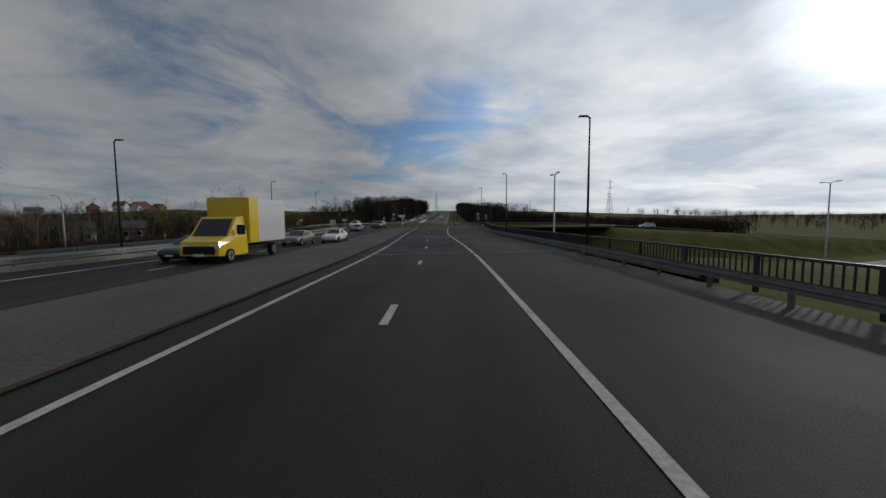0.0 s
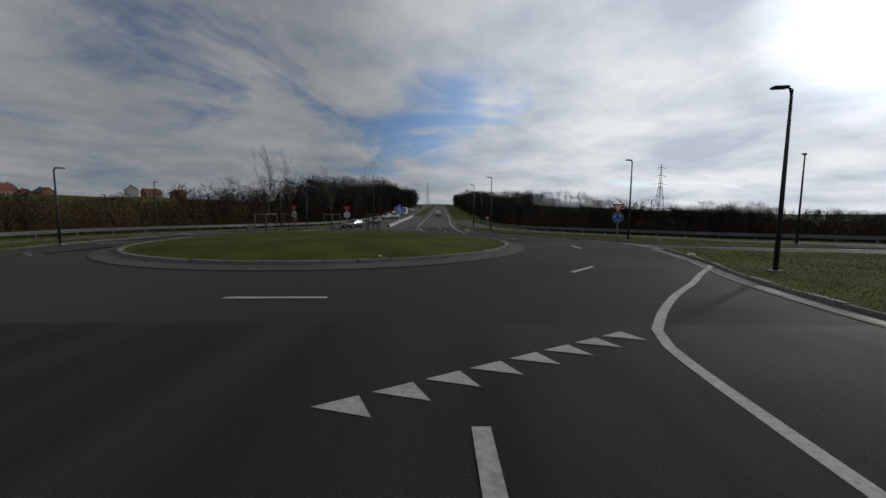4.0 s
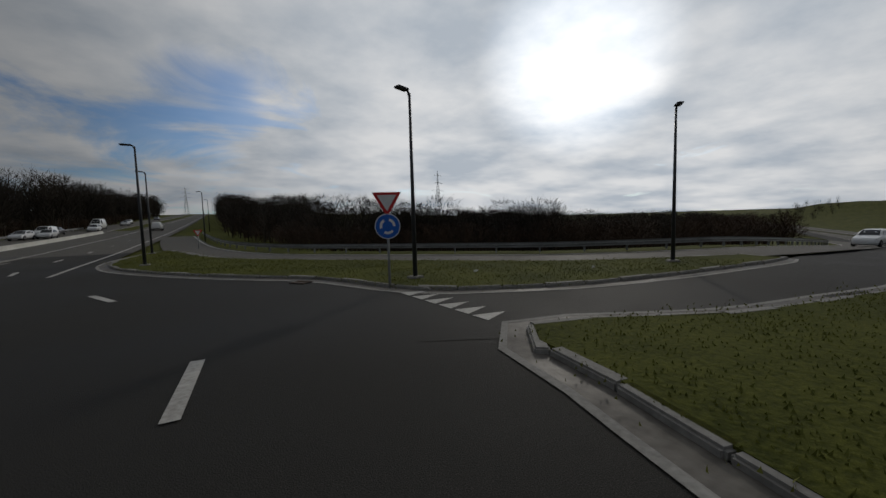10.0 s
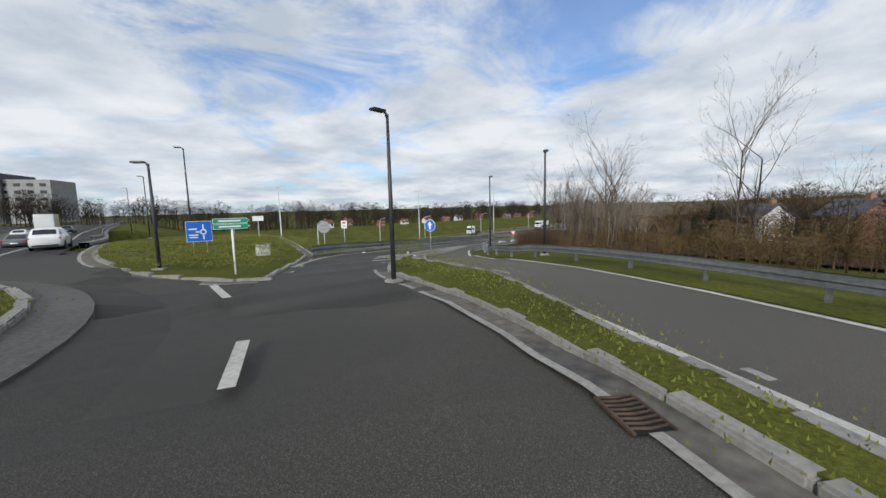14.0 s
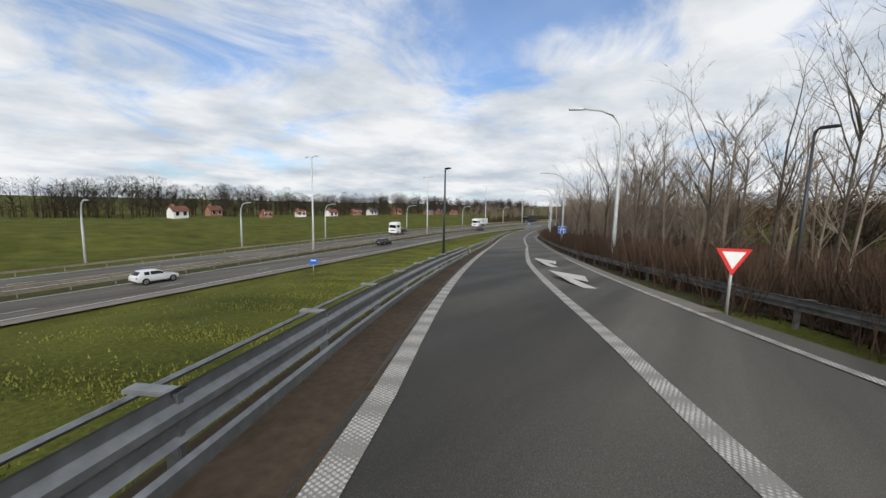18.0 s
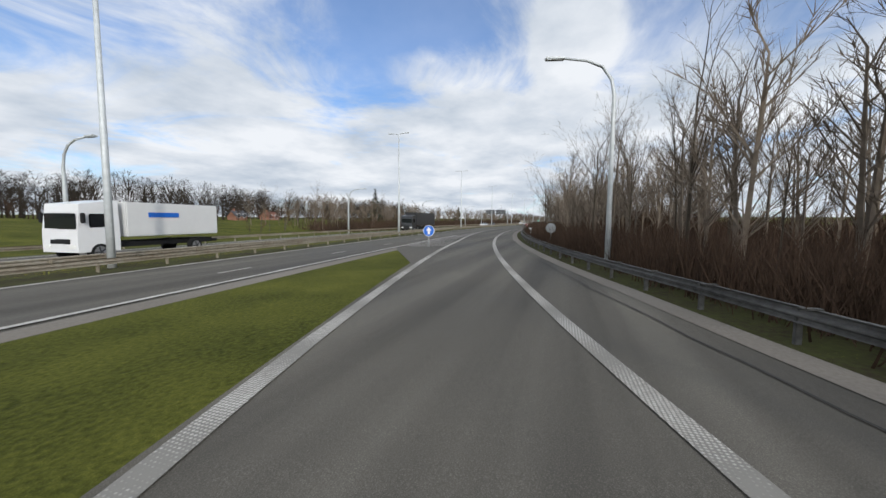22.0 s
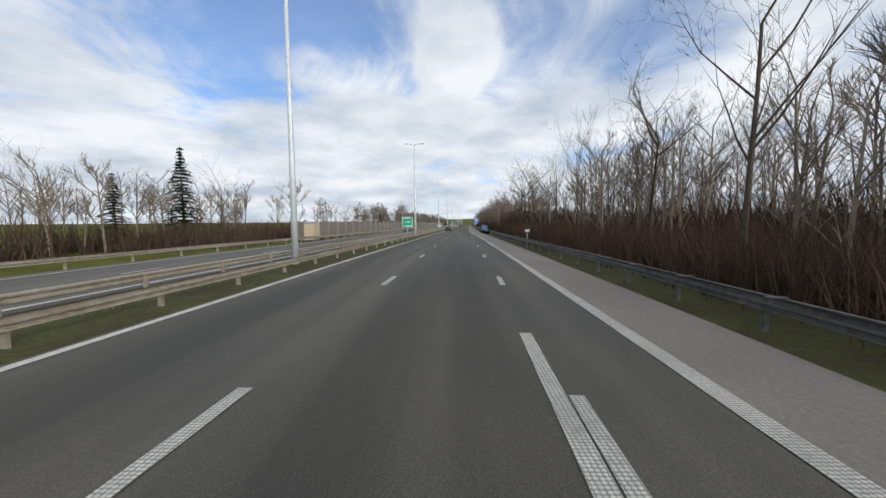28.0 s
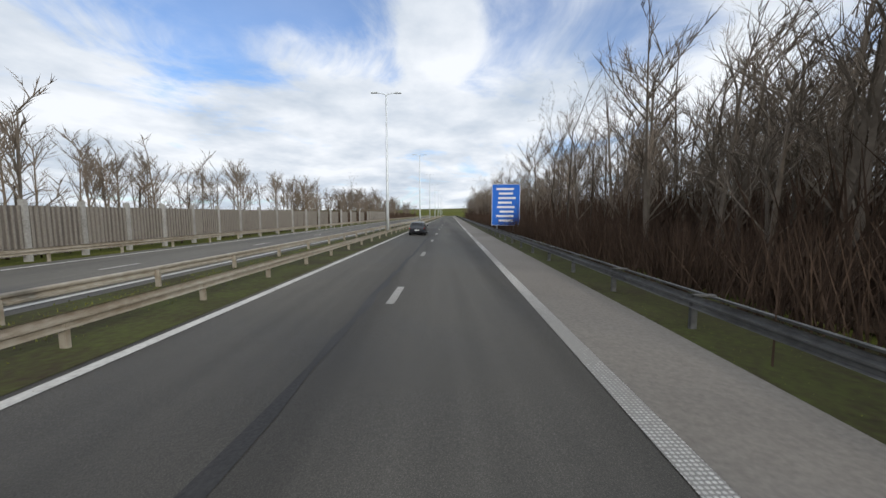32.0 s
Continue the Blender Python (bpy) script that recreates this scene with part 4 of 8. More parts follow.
def guard_rail(line, label, side=-1, height=0.42, spacing=2.6, mat=None, upper=False, group="guard rails", kick=None, rear=False, tall=0.29):
    """A corrugated beam on posts; side: -1 when the road is to the left of the line."""
    mat = mat or STEEL
    own = thing("guard_rail", label, "guard rail", group, tuple(line[0]))
    inv = Matrix.Translation(-line[0])
    rel = [inv @ p for p in line]
    prof = [(-a * side * -1, b * tall / 0.29 + height) for a, b in W_BEAM]
    v, f = sweep(rel, prof)
    raw("beam", v, f, mat, own, smooth=False)
    if upper:
        v, f = sweep(rel, [(a - side * 0.55, b) for a, b in prof])
        raw("beam", v, f, mat, own)
    if kick:
        v, f = sweep([p for p in rel if p.x > kick] if kick < 0 else rel, [(0.0, height - 0.32), (side * 0.03, height - 0.29), (side * 0.03, height - 0.12), (0.0, height - 0.09)])
        raw("lower_beam", v, f, mat, own)
    if rear:
        q = beside(rel, side * -0.42, height + tall * 0.6)
        bt = bmesh.new(); tube(bt, q, 0.025, 5)
        part("rear_rail", bt, mat, own)
        bt = bmesh.new(); box(bt, (0.1, 0.36, 0.03), (0, 0, height + tall * 0.85), 0.006)
        spacer = None
    bm = bmesh.new(); box(bm, (0.06, 0.1, height + tall + 0.38), (0, 0, (height + tall + 0.38) / 2 - 0.45), 0.008)
    first, acc, pts = None, 0.4, []
    for a, b in zip(rel, rel[1:]):
        d = b - a
        while acc <= d.length:
            pts.append((a + d * (acc / d.length), math.atan2(d.y, d.x))); acc += spacing
        acc -= d.length
    for p, turn in pts[:290]:
        m = Matrix.Translation(p) @ Matrix.Rotation(turn, 4, "Z") @ Matrix.Translation((0, -0.08 * -side, 0))
        if first is None:
            first = part("post", bm, mat, own); first.matrix_local = m
        else:
            shared("post", first, m, own)
        if rear:
            m = Matrix.Translation(p) @ Matrix.Rotation(turn, 4, "Z") @ Matrix.Translation((0, 0.19 * side, 0))
            if spacer is None:
                spacer = part("spacer", bt, mat, own); spacer.matrix_local = m
            else:
                shared("spacer", spacer, m, own)
    return own


def tops(line, d, a, b, axis=0):
    return [p for p in beside(line, d, key=along_x) if a <= p[axis] <= b]


LEFT_RAIL = [(23, -1.95), (31, -1.93), (39, -1.65), (52, -1.56), (58, -1.6), (72, -1.72), (93, -1.95), (113, -2.05)]
RIGHT_RAIL = [(38, 6.1), (48, 6.0), (58, 5.35), (80, 5.45), (99, 4.4), (124, 4.9), (150, 4.3), (190, 3.75)]
SHOULDER_RAIL = [(188, 15.2), (212, 15.4), (312, 13.35), (348, 12.5), (395, 11.75), (421, 11.5), (460, 11.05), (900, 11.0)]
guard_rail(tops(ROUTE, LEFT_RAIL, -57, -23.5), "galvanised corrugated guard rail with a kick rail beside the slip road", 1, 0.25, 2.2, kick=True, rear=True, tall=0.36)
guard_rail(tops(ROUTE, LEFT_RAIL, -113, -57), "galvanised corrugated guard rail half sunk in the grass verge", 1, 0.25, 2.2, rear=True, tall=0.21)
guard_rail(tops(ROUTE, RIGHT_RAIL, -190, -44), "weathered steel guard rail along the slip road", -1, 0.25, 2.2, RAIL_DARK, rear=True, tall=0.22)
guard_rail(tops(MOTORWAY, SHOULDER_RAIL, -361, -191), "weathered steel guard rail along the hard shoulder", -1, 0.24, 2.2, RAIL_DARK, rear=True, tall=0.2)
guard_rail(tops(MOTORWAY, SHOULDER_RAIL, -900, -395), "weathered steel guard rail along the hard shoulder", -1, 0.24, 2.6, RAIL_DARK, rear=True, tall=0.2)
for x0, x1 in ((-300, 60), (-900, -300)):
    guard_rail(tops(MOTORWAY, 3.2, x0, x1), "weathered guard rail facing the lanes in the median", 1, 0.24, 2.4, RUST_STEEL, tall=0.2)
    guard_rail(tops(MOTORWAY, 1.25, x0, x1), "weathered guard rail facing the opposite carriageway", -1, 0.24, 2.8, RUST_STEEL, tall=0.2)
guard_rail(tops(MOTORWAY, -5.9, -700, 60), "weathered guard rail on the far verge", 1, 0.24, 2.8, RUST_STEEL, tall=0.2)
guard_rail(tops(ENTRY, 6.95, -60, 57, 1), "galvanised guard rail on the bridge", -1, 0.26, 2.0, tall=0.24)
guard_rail(tops(ENTRY, -13.0, -60, 52, 1), "galvanised guard rail on the bridge", 1, 0.26, 2.0, tall=0.24)
guard_rail([p for p in beside(BYPASS_E, 2.3) if p.y < 130 and p.x < 60], "galvanised double guard rail along the bypass lane", -1, 0.26, 2.0, tall=0.24)
guard_rail([p for p in beside(BYPASS_W, 2.3)], "galvanised guard rail along the bypass lane", -1, 0.26, 2.0, tall=0.24)
for q in (beside(BYPASS_E, 3.3), ):
    tagged(ribbon("verge_east", beside(BYPASS_E, 1.7), q, GRASS, 0.02), "grass verge under the guard rail", "verge", kind="structure")
tagged(ribbon("verge_west", beside(BYPASS_W, 1.6), beside(BYPASS_W, 3.2), GRASS, 0.02), "grass verge under the guard rail", "verge", kind="structure")


def balustrade(line, label, colour, height=0.85, spacing=0.18, post=2.4, slats=True, group="railings"):
    own = thing("railing", label, "railing", group, tuple(line[0]))
    inv = Matrix.Translation(-line[0])
    rel = [inv @ p for p in line]
    for z in ((height, 0.12) if slats else (height, height * 0.66, height * 0.33)):
        v, f = sweep(rel, [(-0.03, z), (-0.03, z + 0.06), (0.03, z + 0.06), (0.03, z), (-0.03, z)])
        raw("rail_bar", v, f, colour, own)
    bm = bmesh.new(); box(bm, (0.08, 0.08, height + 0.1), (0, 0, height / 2))
    bn = bmesh.new(); box(bn, (0.02, 0.02, height - 0.1), (0, 0, height / 2 + 0.05))
    fp = fs = None
    acc = 0.0
    spots = []
    for a, b in zip(rel, rel[1:]):
        d = b - a
        while acc <= d.length:
            spots.append(a + d * (acc / d.length)); acc += post
        acc -= d.length
    for p in spots:
        if fp is None:
            fp = part("post", bm, colour, own); fp.location = p
        else:
            shared("post", fp, Matrix.Translation(p), own)
    if slats:
        vs, fs2, acc, k = [], [], 0.1, 0
        for a, b in zip(rel, rel[1:]):
            d = b - a
            while acc <= d.length:
                p = a + d * (acc / d.length)
                o = len(vs)
                vs += [p + Vector((sx * 0.014, sy * 0.014, z)) for z in (0.15, height) for sx, sy in ((-1, -1), (1, -1), (1, 1), (-1, 1))]
                fs2 += [(o + i, o + (i + 1) % 4, o + 4 + (i + 1) % 4, o + 4 + i) for i in range(4)]
                acc += spacing
            acc -= d.length
        ob = raw("slats", vs, fs2, colour, own); ob["kind"] = "stuff"
    bn.free()
    return own


balustrade(tops(ENTRY, 7.8, 5, 56, 1), "black steel railing with upright slats on the bridge edge", DARK_STEEL, 0.75)
BLUE_STEEL = plain("blue_rail_paint", (0.10, 0.20, 0.36), 0.5, 0.2)
parapet = tops(MOTORWAY, 11.0, -395, -360)
v, f = sweep(parapet, [(0.0, -0.1), (0.02, 0.3), (0.06, 0.34), (1.3, 0.3), (1.3, -0.3)])
tagged(raw("parapet_kerb", v, f, STAINED), "dark stained concrete parapet kerb under the blue railing", "kerb", kind="structure")
balustrade([p + Vector((0, 0, 0.3)) for p in tops(MOTORWAY, 11.9, -389.5, -360)], "blue-painted steel railing over an underpass", BLUE_STEEL, 0.8, post=1.9, slats=False)


# ---- lamp posts ----
def lamp_dark(name, at, turn, h=4.75, base="", label="dark steel street lamp with a flat angled lantern"):
    own = thing(name, label + base, "street lamp", "street lamps round the roundabout", at, turn)
    bm = bmesh.new(); tube(bm, [(0, 0, -0.3), (0, 0, h * 0.5), (0, 0, h)], [0.065, 0.05, 0.032], 10)
    part("pole", bm, DARK_STEEL, own, smooth=True)
    bm = bmesh.new(); tube(bm, [(0, 0, h - 0.1), (0.05, 0, h + 0.02), (0.14, 0, h + 0.05)], [0.035, 0.03, 0.025], 8)
    part("bracket", bm, DARK_STEEL, own)
    bm = bmesh.new(); box(bm, (0.38, 0.2, 0.06), (0.28, 0, h + 0.05), 0.02)
    part("lantern", bm, DARK_STEEL, own)
    bm = bmesh.new(); box(bm, (0.34, 0.34, 0.08), (0, 0, 0.0), 0.02)
    part("foot", bm, KERB, own, "concrete footing")
    return own


LAMP_SPOTS = [((6.75, 66.6, 0.1), 170), ((9.3, 79.2, 0.1), 200), ((17.2, 76.6, 0.1), 220), ((2.4, 89.7, 0.1), 180), ((1.7, 98.3, 0.1), 180), ((-16.6, 90.7, 0.08), 340), ((-17.0, 98.6, -0.1), 350), ((-22.4, 76.7, 0.1), 10),
              ((-30.2, 75.6, -0.4), 40), ((-35.6, 67.6, -1.3), 60), ((-50.6, 61.9, -2.8), 60), ((5.75, 35.8, -0.4), 180), ((6.15, 16.2, -0.4), 180), ((5.1, 54.4, -0.1), 180), ((-17.0, 19, -0.6), 0), ((-18.5, 39, -0.6), 0), ((-20.2, 57, -0.3), 0), ((4.2, 112, 0.1), 180), ((4.5, 135, 0.8), 180), ((-18.1, 69.6, 0.1), 330), ((7.6, -10, -0.5), 180), ((-25.8, 88.0, -0.3), 340)]
for p, turn in LAMP_SPOTS:
    lamp_dark("street_lamp", p, turn, 4.3 if p[1] > 86 and p[0] < -10 else 3.95 if abs(p[0] + 22.4) < 0.1 else 5.8 if p[1] < 58 else 3.3 if abs(p[0] + 18.1) < 0.1 else 4.0 if abs(p[0] + 30.2) < 0.1 else 4.75)


lamp_dark("street_lamp", (-50.9, 50.0, ground_at(-50.9, 50.0)), 60, 4.4)


def lamp_tall(at, turn):
    """The tall twin-armed lamps of the median."""
    own = thing("median_lamp", "tall pale steel twin-armed motorway lamp", "street lamp", "motorway median lamps", at, turn)
    h = 11.4
    bm = bmesh.new(); tube(bm, [(0, 0, -0.3), (0, 0, 3), (0, 0, h)], [0.13, 0.11, 0.06], 12)
    part("pole", bm, POLE, own, smooth=True)
    for s in (-1, 1):
        bm = bmesh.new(); tube(bm, [(0, 0, h - 0.05), (0, s * 0.35, h + 0.05), (0, s * 0.7, h + 0.08)], [0.04, 0.035, 0.03], 8)
        part("arm", bm, POLE, own)
        bm = bmesh.new(); box(bm, (0.2, 0.6, 0.09), (0, s * 0.95, h + 0.1), 0.02)
        part("lantern", bm, POLE, own)
    return own


first = None
for x in [-34, -64, -95, -125, -155, -187.5, -221, -253.5, -286, -319, -351.5, -388] + [-421.3 - 32 * k for k in range(9)] + [10, 45]:
    p = min(beside(MOTORWAY, 2.3), key=lambda q: abs(q.x - x))
    m = pose(x, p.y, p.z - 0.02, 0, 0, 0)
    if first is None:
        first = lamp_tall((x, p.y, p.z - 0.02), 0)
    else:
        copy_thing(first, m)


def lamp_arc(at, turn, h=8.2):
    own = thing("arc_lamp", "pale steel lamp with a long curved arm", "street lamp", "curved lamps along the slip road", at, turn)
    pts = [(0, 0, -0.3), (0, 0, 3), (0, 0, h - 1.4), (0.12, 0, h - 0.8), (0.5, 0, h - 0.3), (1.1, 0, h - 0.05), (2.0, 0, h + 0.05)]
    bm = bmesh.new(); tube(bm, pts, [0.12, 0.1, 0.075, 0.07, 0.06, 0.055, 0.045], 10)
    part("pole", bm, POLE, own, smooth=True)
    bm = bmesh.new(); box(bm, (0.75, 0.24, 0.11), (2.35, 0, h + 0.05), 0.03)
    part("lantern", bm, POLE, own)
    bm = bmesh.new(); box(bm, (0.02, 0.1, 0.8), (-0.12, 0, 1.1))
    part("marking_strip", bm, DARK_STEEL, own, "strip of dark marks")
    return own


first = None
for x, d in [(-56.2, 6.5), (-74.7, 6.4), (-93.6, 6.2), (-112.4, 5.8), (-130.6, 5.9)]:
    i = min(range(len(ROUTE)), key=lambda j: abs(ROUTE[j].x - x))
    n = normals(ROUTE)[i]
    p = ROUTE[i] + n * d
    turn = math.degrees(math.atan2(-n.y, -n.x))
    if first is None:
        first = lamp_arc((p.x, p.y, p.z - 0.05), turn)
    else:
        copy_thing(first, pose(p.x, p.y, p.z - 0.05, 0, 0, turn))
first = None
for x, d in [(-31, -9.5), (-46, -9.2), (-61, -8.6), (-76, -8.0), (-100, -7.2), (-128, -7), (-160, -7), (-190, -7), (-227, -7)]:
    p = min(beside(MOTORWAY, d), key=lambda q: abs(q.x - x))
    if first is None:
        first = lamp_arc((p.x, p.y, ground_at(p.x, p.y)), 90, 5.9)
    else:
        copy_thing(first, pose(p.x, p.y, ground_at(p.x, p.y), 0, 0, 90))


def drain(at, turn):
    own = thing("drain_grate", "rusty cast-iron drain grate with curved bars in the gutter", "drain", "gutter drains", at, turn)
    bm = bmesh.new(); box(bm, (0.5, 0.34, 0.02), (0, 0, 0.004))
    part("pit", bm, BLACK_IRON, own, "dark drain pit")
    for y in (-0.16, 0.16):
        bm = bmesh.new(); box(bm, (0.52, 0.03, 0.03), (0, y, 0.012), 0.006); part("frame_bar", bm, IRON, own)
    for k in range(8):
        bm = bmesh.new(); tube(bm, [(-0.24 + 0.062 * k, -0.15, 0.016), (-0.215 + 0.062 * k, 0, 0.02), (-0.24 + 0.062 * k, 0.15, 0.016)], 0.011, 5)
        part("bar", bm, IRON, own)


IRON = surface("rusty_iron", (0.03, 0.02, 0.014), (0.11, 0.07, 0.045), grain=12, patch=2.0, rough=0.7, bump=0.3, metal=0.3)
BLACK_IRON = plain("drain_dark", (0.008, 0.008, 0.008), 0.8)
drain((6.75, 81.0, 0.004), 125)
drain((-20.45, 83.2, 0.004), 58)


def seam(name, line, offset, width, seed, label, dz):
    """An uneven dark strip of bitumen over a joint in the road."""
    rnd = random.Random(seed)
    ns = normals(line)
    a, b = [], []
    for p, n in zip(line, ns):
        c, w = offset + rnd.uniform(-0.05, 0.05), width * rnd.uniform(0.35, 1.0)
        a.append(p + n * (c - w)); b.append(p + n * (c + w))
    tagged(ribbon(name, a, b, BITUMEN, dz), label, "road repair", kind="structure")


BITUMEN = surface("bitumen", (0.018, 0.0175, 0.017), (0.042, 0.040, 0.038), grain=30, patch=0.8, rough=0.75, bump=0.4)
seam("joint_seal", spline([tuple(p) for p in stretch(MOTORWAY, -318, -520)][::2], 0.8), 6.15, 0.10, 3, "dark uneven bitumen strip along a lane joint", 0.009)
seam("joint_seal", spline([tuple(p) for p in stretch(MOTORWAY, -190, -300)][::2], 0.8), 11.0, 0.05, 4, "thin dark crack sealed along the slip lane", 0.009)
seam("joint_seal", spline([tuple(p) for p in ROUTE if -48 > p.x > -150][::2], 0.8), 3.35, 0.018, 5, "thin dark joint beside the concrete edge strip", 0.037)
# ---- trees ----
def tree_mesh(seed, height, spread=0.36, depth=4, trunk=0.085, fork=3, up=0.55, lean=0.06, bare=0.28):
    """Verts and faces of the trunk with its limbs, and of the fine twigs, of a bare tree."""
    rnd = random.Random(seed)
    T, F, t, f = [], [], [], []

    def limb(p, d, length, r0, level):
        thick = level <= 1
        if level >= 4:
            q = p + (d + Vector((rnd.uniform(-1, 1), rnd.uniform(-1, 1), rnd.uniform(-0.3, 0.6))) * 0.2).normalized() * length
            w = d.orthogonal().normalized() * max(r0, 0.009)
            t.extend((p + w, p - w, q)); f.append((len(t) - 3, len(t) - 2, len(t) - 1))
            return
        V, G = (T, F) if thick else (t, f)
        sides = 6 if level == 0 else 4 if level == 1 else 3
        steps = 4 if level == 0 else 3 if level < 2 else 2 if level == 2 else 1
        pts, q, dd = [p.copy()], p.copy(), d.copy()
        for k in range(steps):
            dd = (dd + Vector((rnd.uniform(-1, 1), rnd.uniform(-1, 1), rnd.uniform(-0.3, 0.6))) * (lean if level == 0 else 0.17)).normalized()
            q = q + dd * (length / steps)
            pts.append(q.copy())
        r1 = r0 * (0.45 if level == 0 else 0.3 if level == 1 else 0.12)
        base = len(V)
        a = d.orthogonal().normalized()
        b = d.cross(a)
        for k, c in enumerate(pts):
            r = r0 + (r1 - r0) * k / steps
            V.extend(c + a * r * math.cos(j * math.tau / sides) + b * r * math.sin(j * math.tau / sides) for j in range(sides))
        for k in range(steps):
            for j in range(sides):
                o = base + k * sides
                G.append((o + j, o + (j + 1) % sides, o + sides + (j + 1) % sides, o + sides + j))
        if level >= depth:
            return
        n = (fork + 5) if level == 0 else fork + 1 if level == 1 else fork
        for k in range(n):
            u = rnd.uniform(bare if level == 0 else 0.25, 1.0)
            if k == 0:
                u = 1.0
            g = u * steps
            i = min(int(g), steps - 1)
            s = pts[i].lerp(pts[i + 1], g - i)
            ang = rnd.uniform(0, math.tau)
            out = (a * math.cos(ang) + b * math.sin(ang))
            nd = (dd * up + out * rnd.uniform(spread, spread * 2) + Vector((0, 0, 0.22))).normalized()
            limb(s, nd, length * rnd.uniform(0.42, 0.62) * (0.85 if level == 0 else 1), max(r0 * rnd.uniform(0.34, 0.5), 0.006), level + 1)

    limb(Vector((0, 0, -0.2)), Vector((rnd.uniform(-0.05, 0.05), rnd.uniform(-0.05, 0.05), 1)).normalized(), height * 0.72, trunk, 0)
    return T, F, t, f


def make_tree(name, label, seed, height, twig=None, bark=None, **kw):
    own = thing(name, label, "tree", "bare trees")
    T, F, t, f = tree_mesh(seed, height, **kw)
    raw("trunk", T, F, bark or BARK, own, smooth=True)
    raw("crown", t, f, twig or TWIG, own)
    return own


def conifer(seed, height, label="dark green conifer with drooping branches"):
    rnd = random.Random(seed)
    own = thing("conifer", label, "tree", "conifers")
    bm = bmesh.new(); tube(bm, [(0, 0, -0.2), (0, 0, height)], [0.14, 0.02], 7)
    part("trunk", bm, BARK, own)
    v, f = [], []
    z = height * 0.12
    while z < height * 0.99:
        R = (height - z) * 0.27 * rnd.uniform(0.75, 1.15) + 0.1
        for k in range(9):
            a = rnd.uniform(0, math.tau)
            L = R * rnd.uniform(0.7, 1.1)
            d, s = Vector((math.cos(a), math.sin(a), 0)), Vector((-math.sin(a), math.cos(a), 0))
            for j in range(5):
                u = (j + 1) / 5
                c = d * L * u + Vector((0, 0, z - 0.25 * L * u * u + 0.05 * rnd.uniform(-1, 1)))
                w = 0.16 * R * (1.25 - u) + 0.05
                for q in range(2):
                    o = len(v)
                    t = Vector((rnd.uniform(-1, 1), rnd.uniform(-1, 1), rnd.uniform(-0.8, 0.2))) * 0.2
                    v += [c + s * w * (1 - 2 * q) * 1.6 + t, c - d * w, c + d * w * 1.6 + t * 0.5]
                    f.append((o, o + 1, o + 2))
        z += 0.16 + 0.02 * height * rnd.uniform(0.5, 1)
    raw("crown", v, f, EVERGREEN, own)
    return own


TREES = [make_tree("tree", "tall slim bare winter tree with fine grey twigs", 1, 10.5, spread=0.30, up=0.75, bare=0.5),
         make_tree("tree", "tall bare winter tree with upswept branches", 2, 11.5, spread=0.34, up=0.7, bare=0.46, trunk=0.1),
         make_tree("tree", "leaning bare winter tree with forked trunk", 3, 9.5, spread=0.42, up=0.6, lean=0.13, bare=0.22),
         make_tree("tree", "slender bare young tree in a thicket", 4, 8.0, spread=0.26, up=0.85, trunk=0.055, bare=0.42),
         make_tree("tree", "broad bare winter tree with a wide crown", 5, 9.0, spread=0.55, up=0.5, trunk=0.11, bare=0.2),
         make_tree("tree", "slender pale bare tree in a thicket", 6, 9.0, spread=0.24, up=0.9, trunk=0.045, bare=0.45)]
OCHRES = [make_tree("tree", "ochre-tinged bare willow with dense twigs", 11, 6.5, OCHRE, spread=0.5, up=0.5, trunk=0.14, fork=4, bare=0.12),
          make_tree("tree", "brown bare shrub tree with many twigs", 12, 4.5, OCHRE, spread=0.5, up=0.55, trunk=0.09, fork=4, bare=0.08)]
FIRS = [conifer(21, 8.5), conifer(22, 7.0)]
used = set()


def plant(kind, x, y, scale=1.0, turn=None, sink=0.0, rnd=random.Random(5)):
    m = pose(x, y, ground_at(x, y) - sink, 0, 0, rnd.uniform(0, 360) if turn is None else turn)
    if kind not in used:
        used.add(kind)
        kind.matrix_world = m
        kind.scale = (scale,) * 3
        return kind
    c = copy_thing(kind, m)
    c.scale = (scale,) * 3
    return c


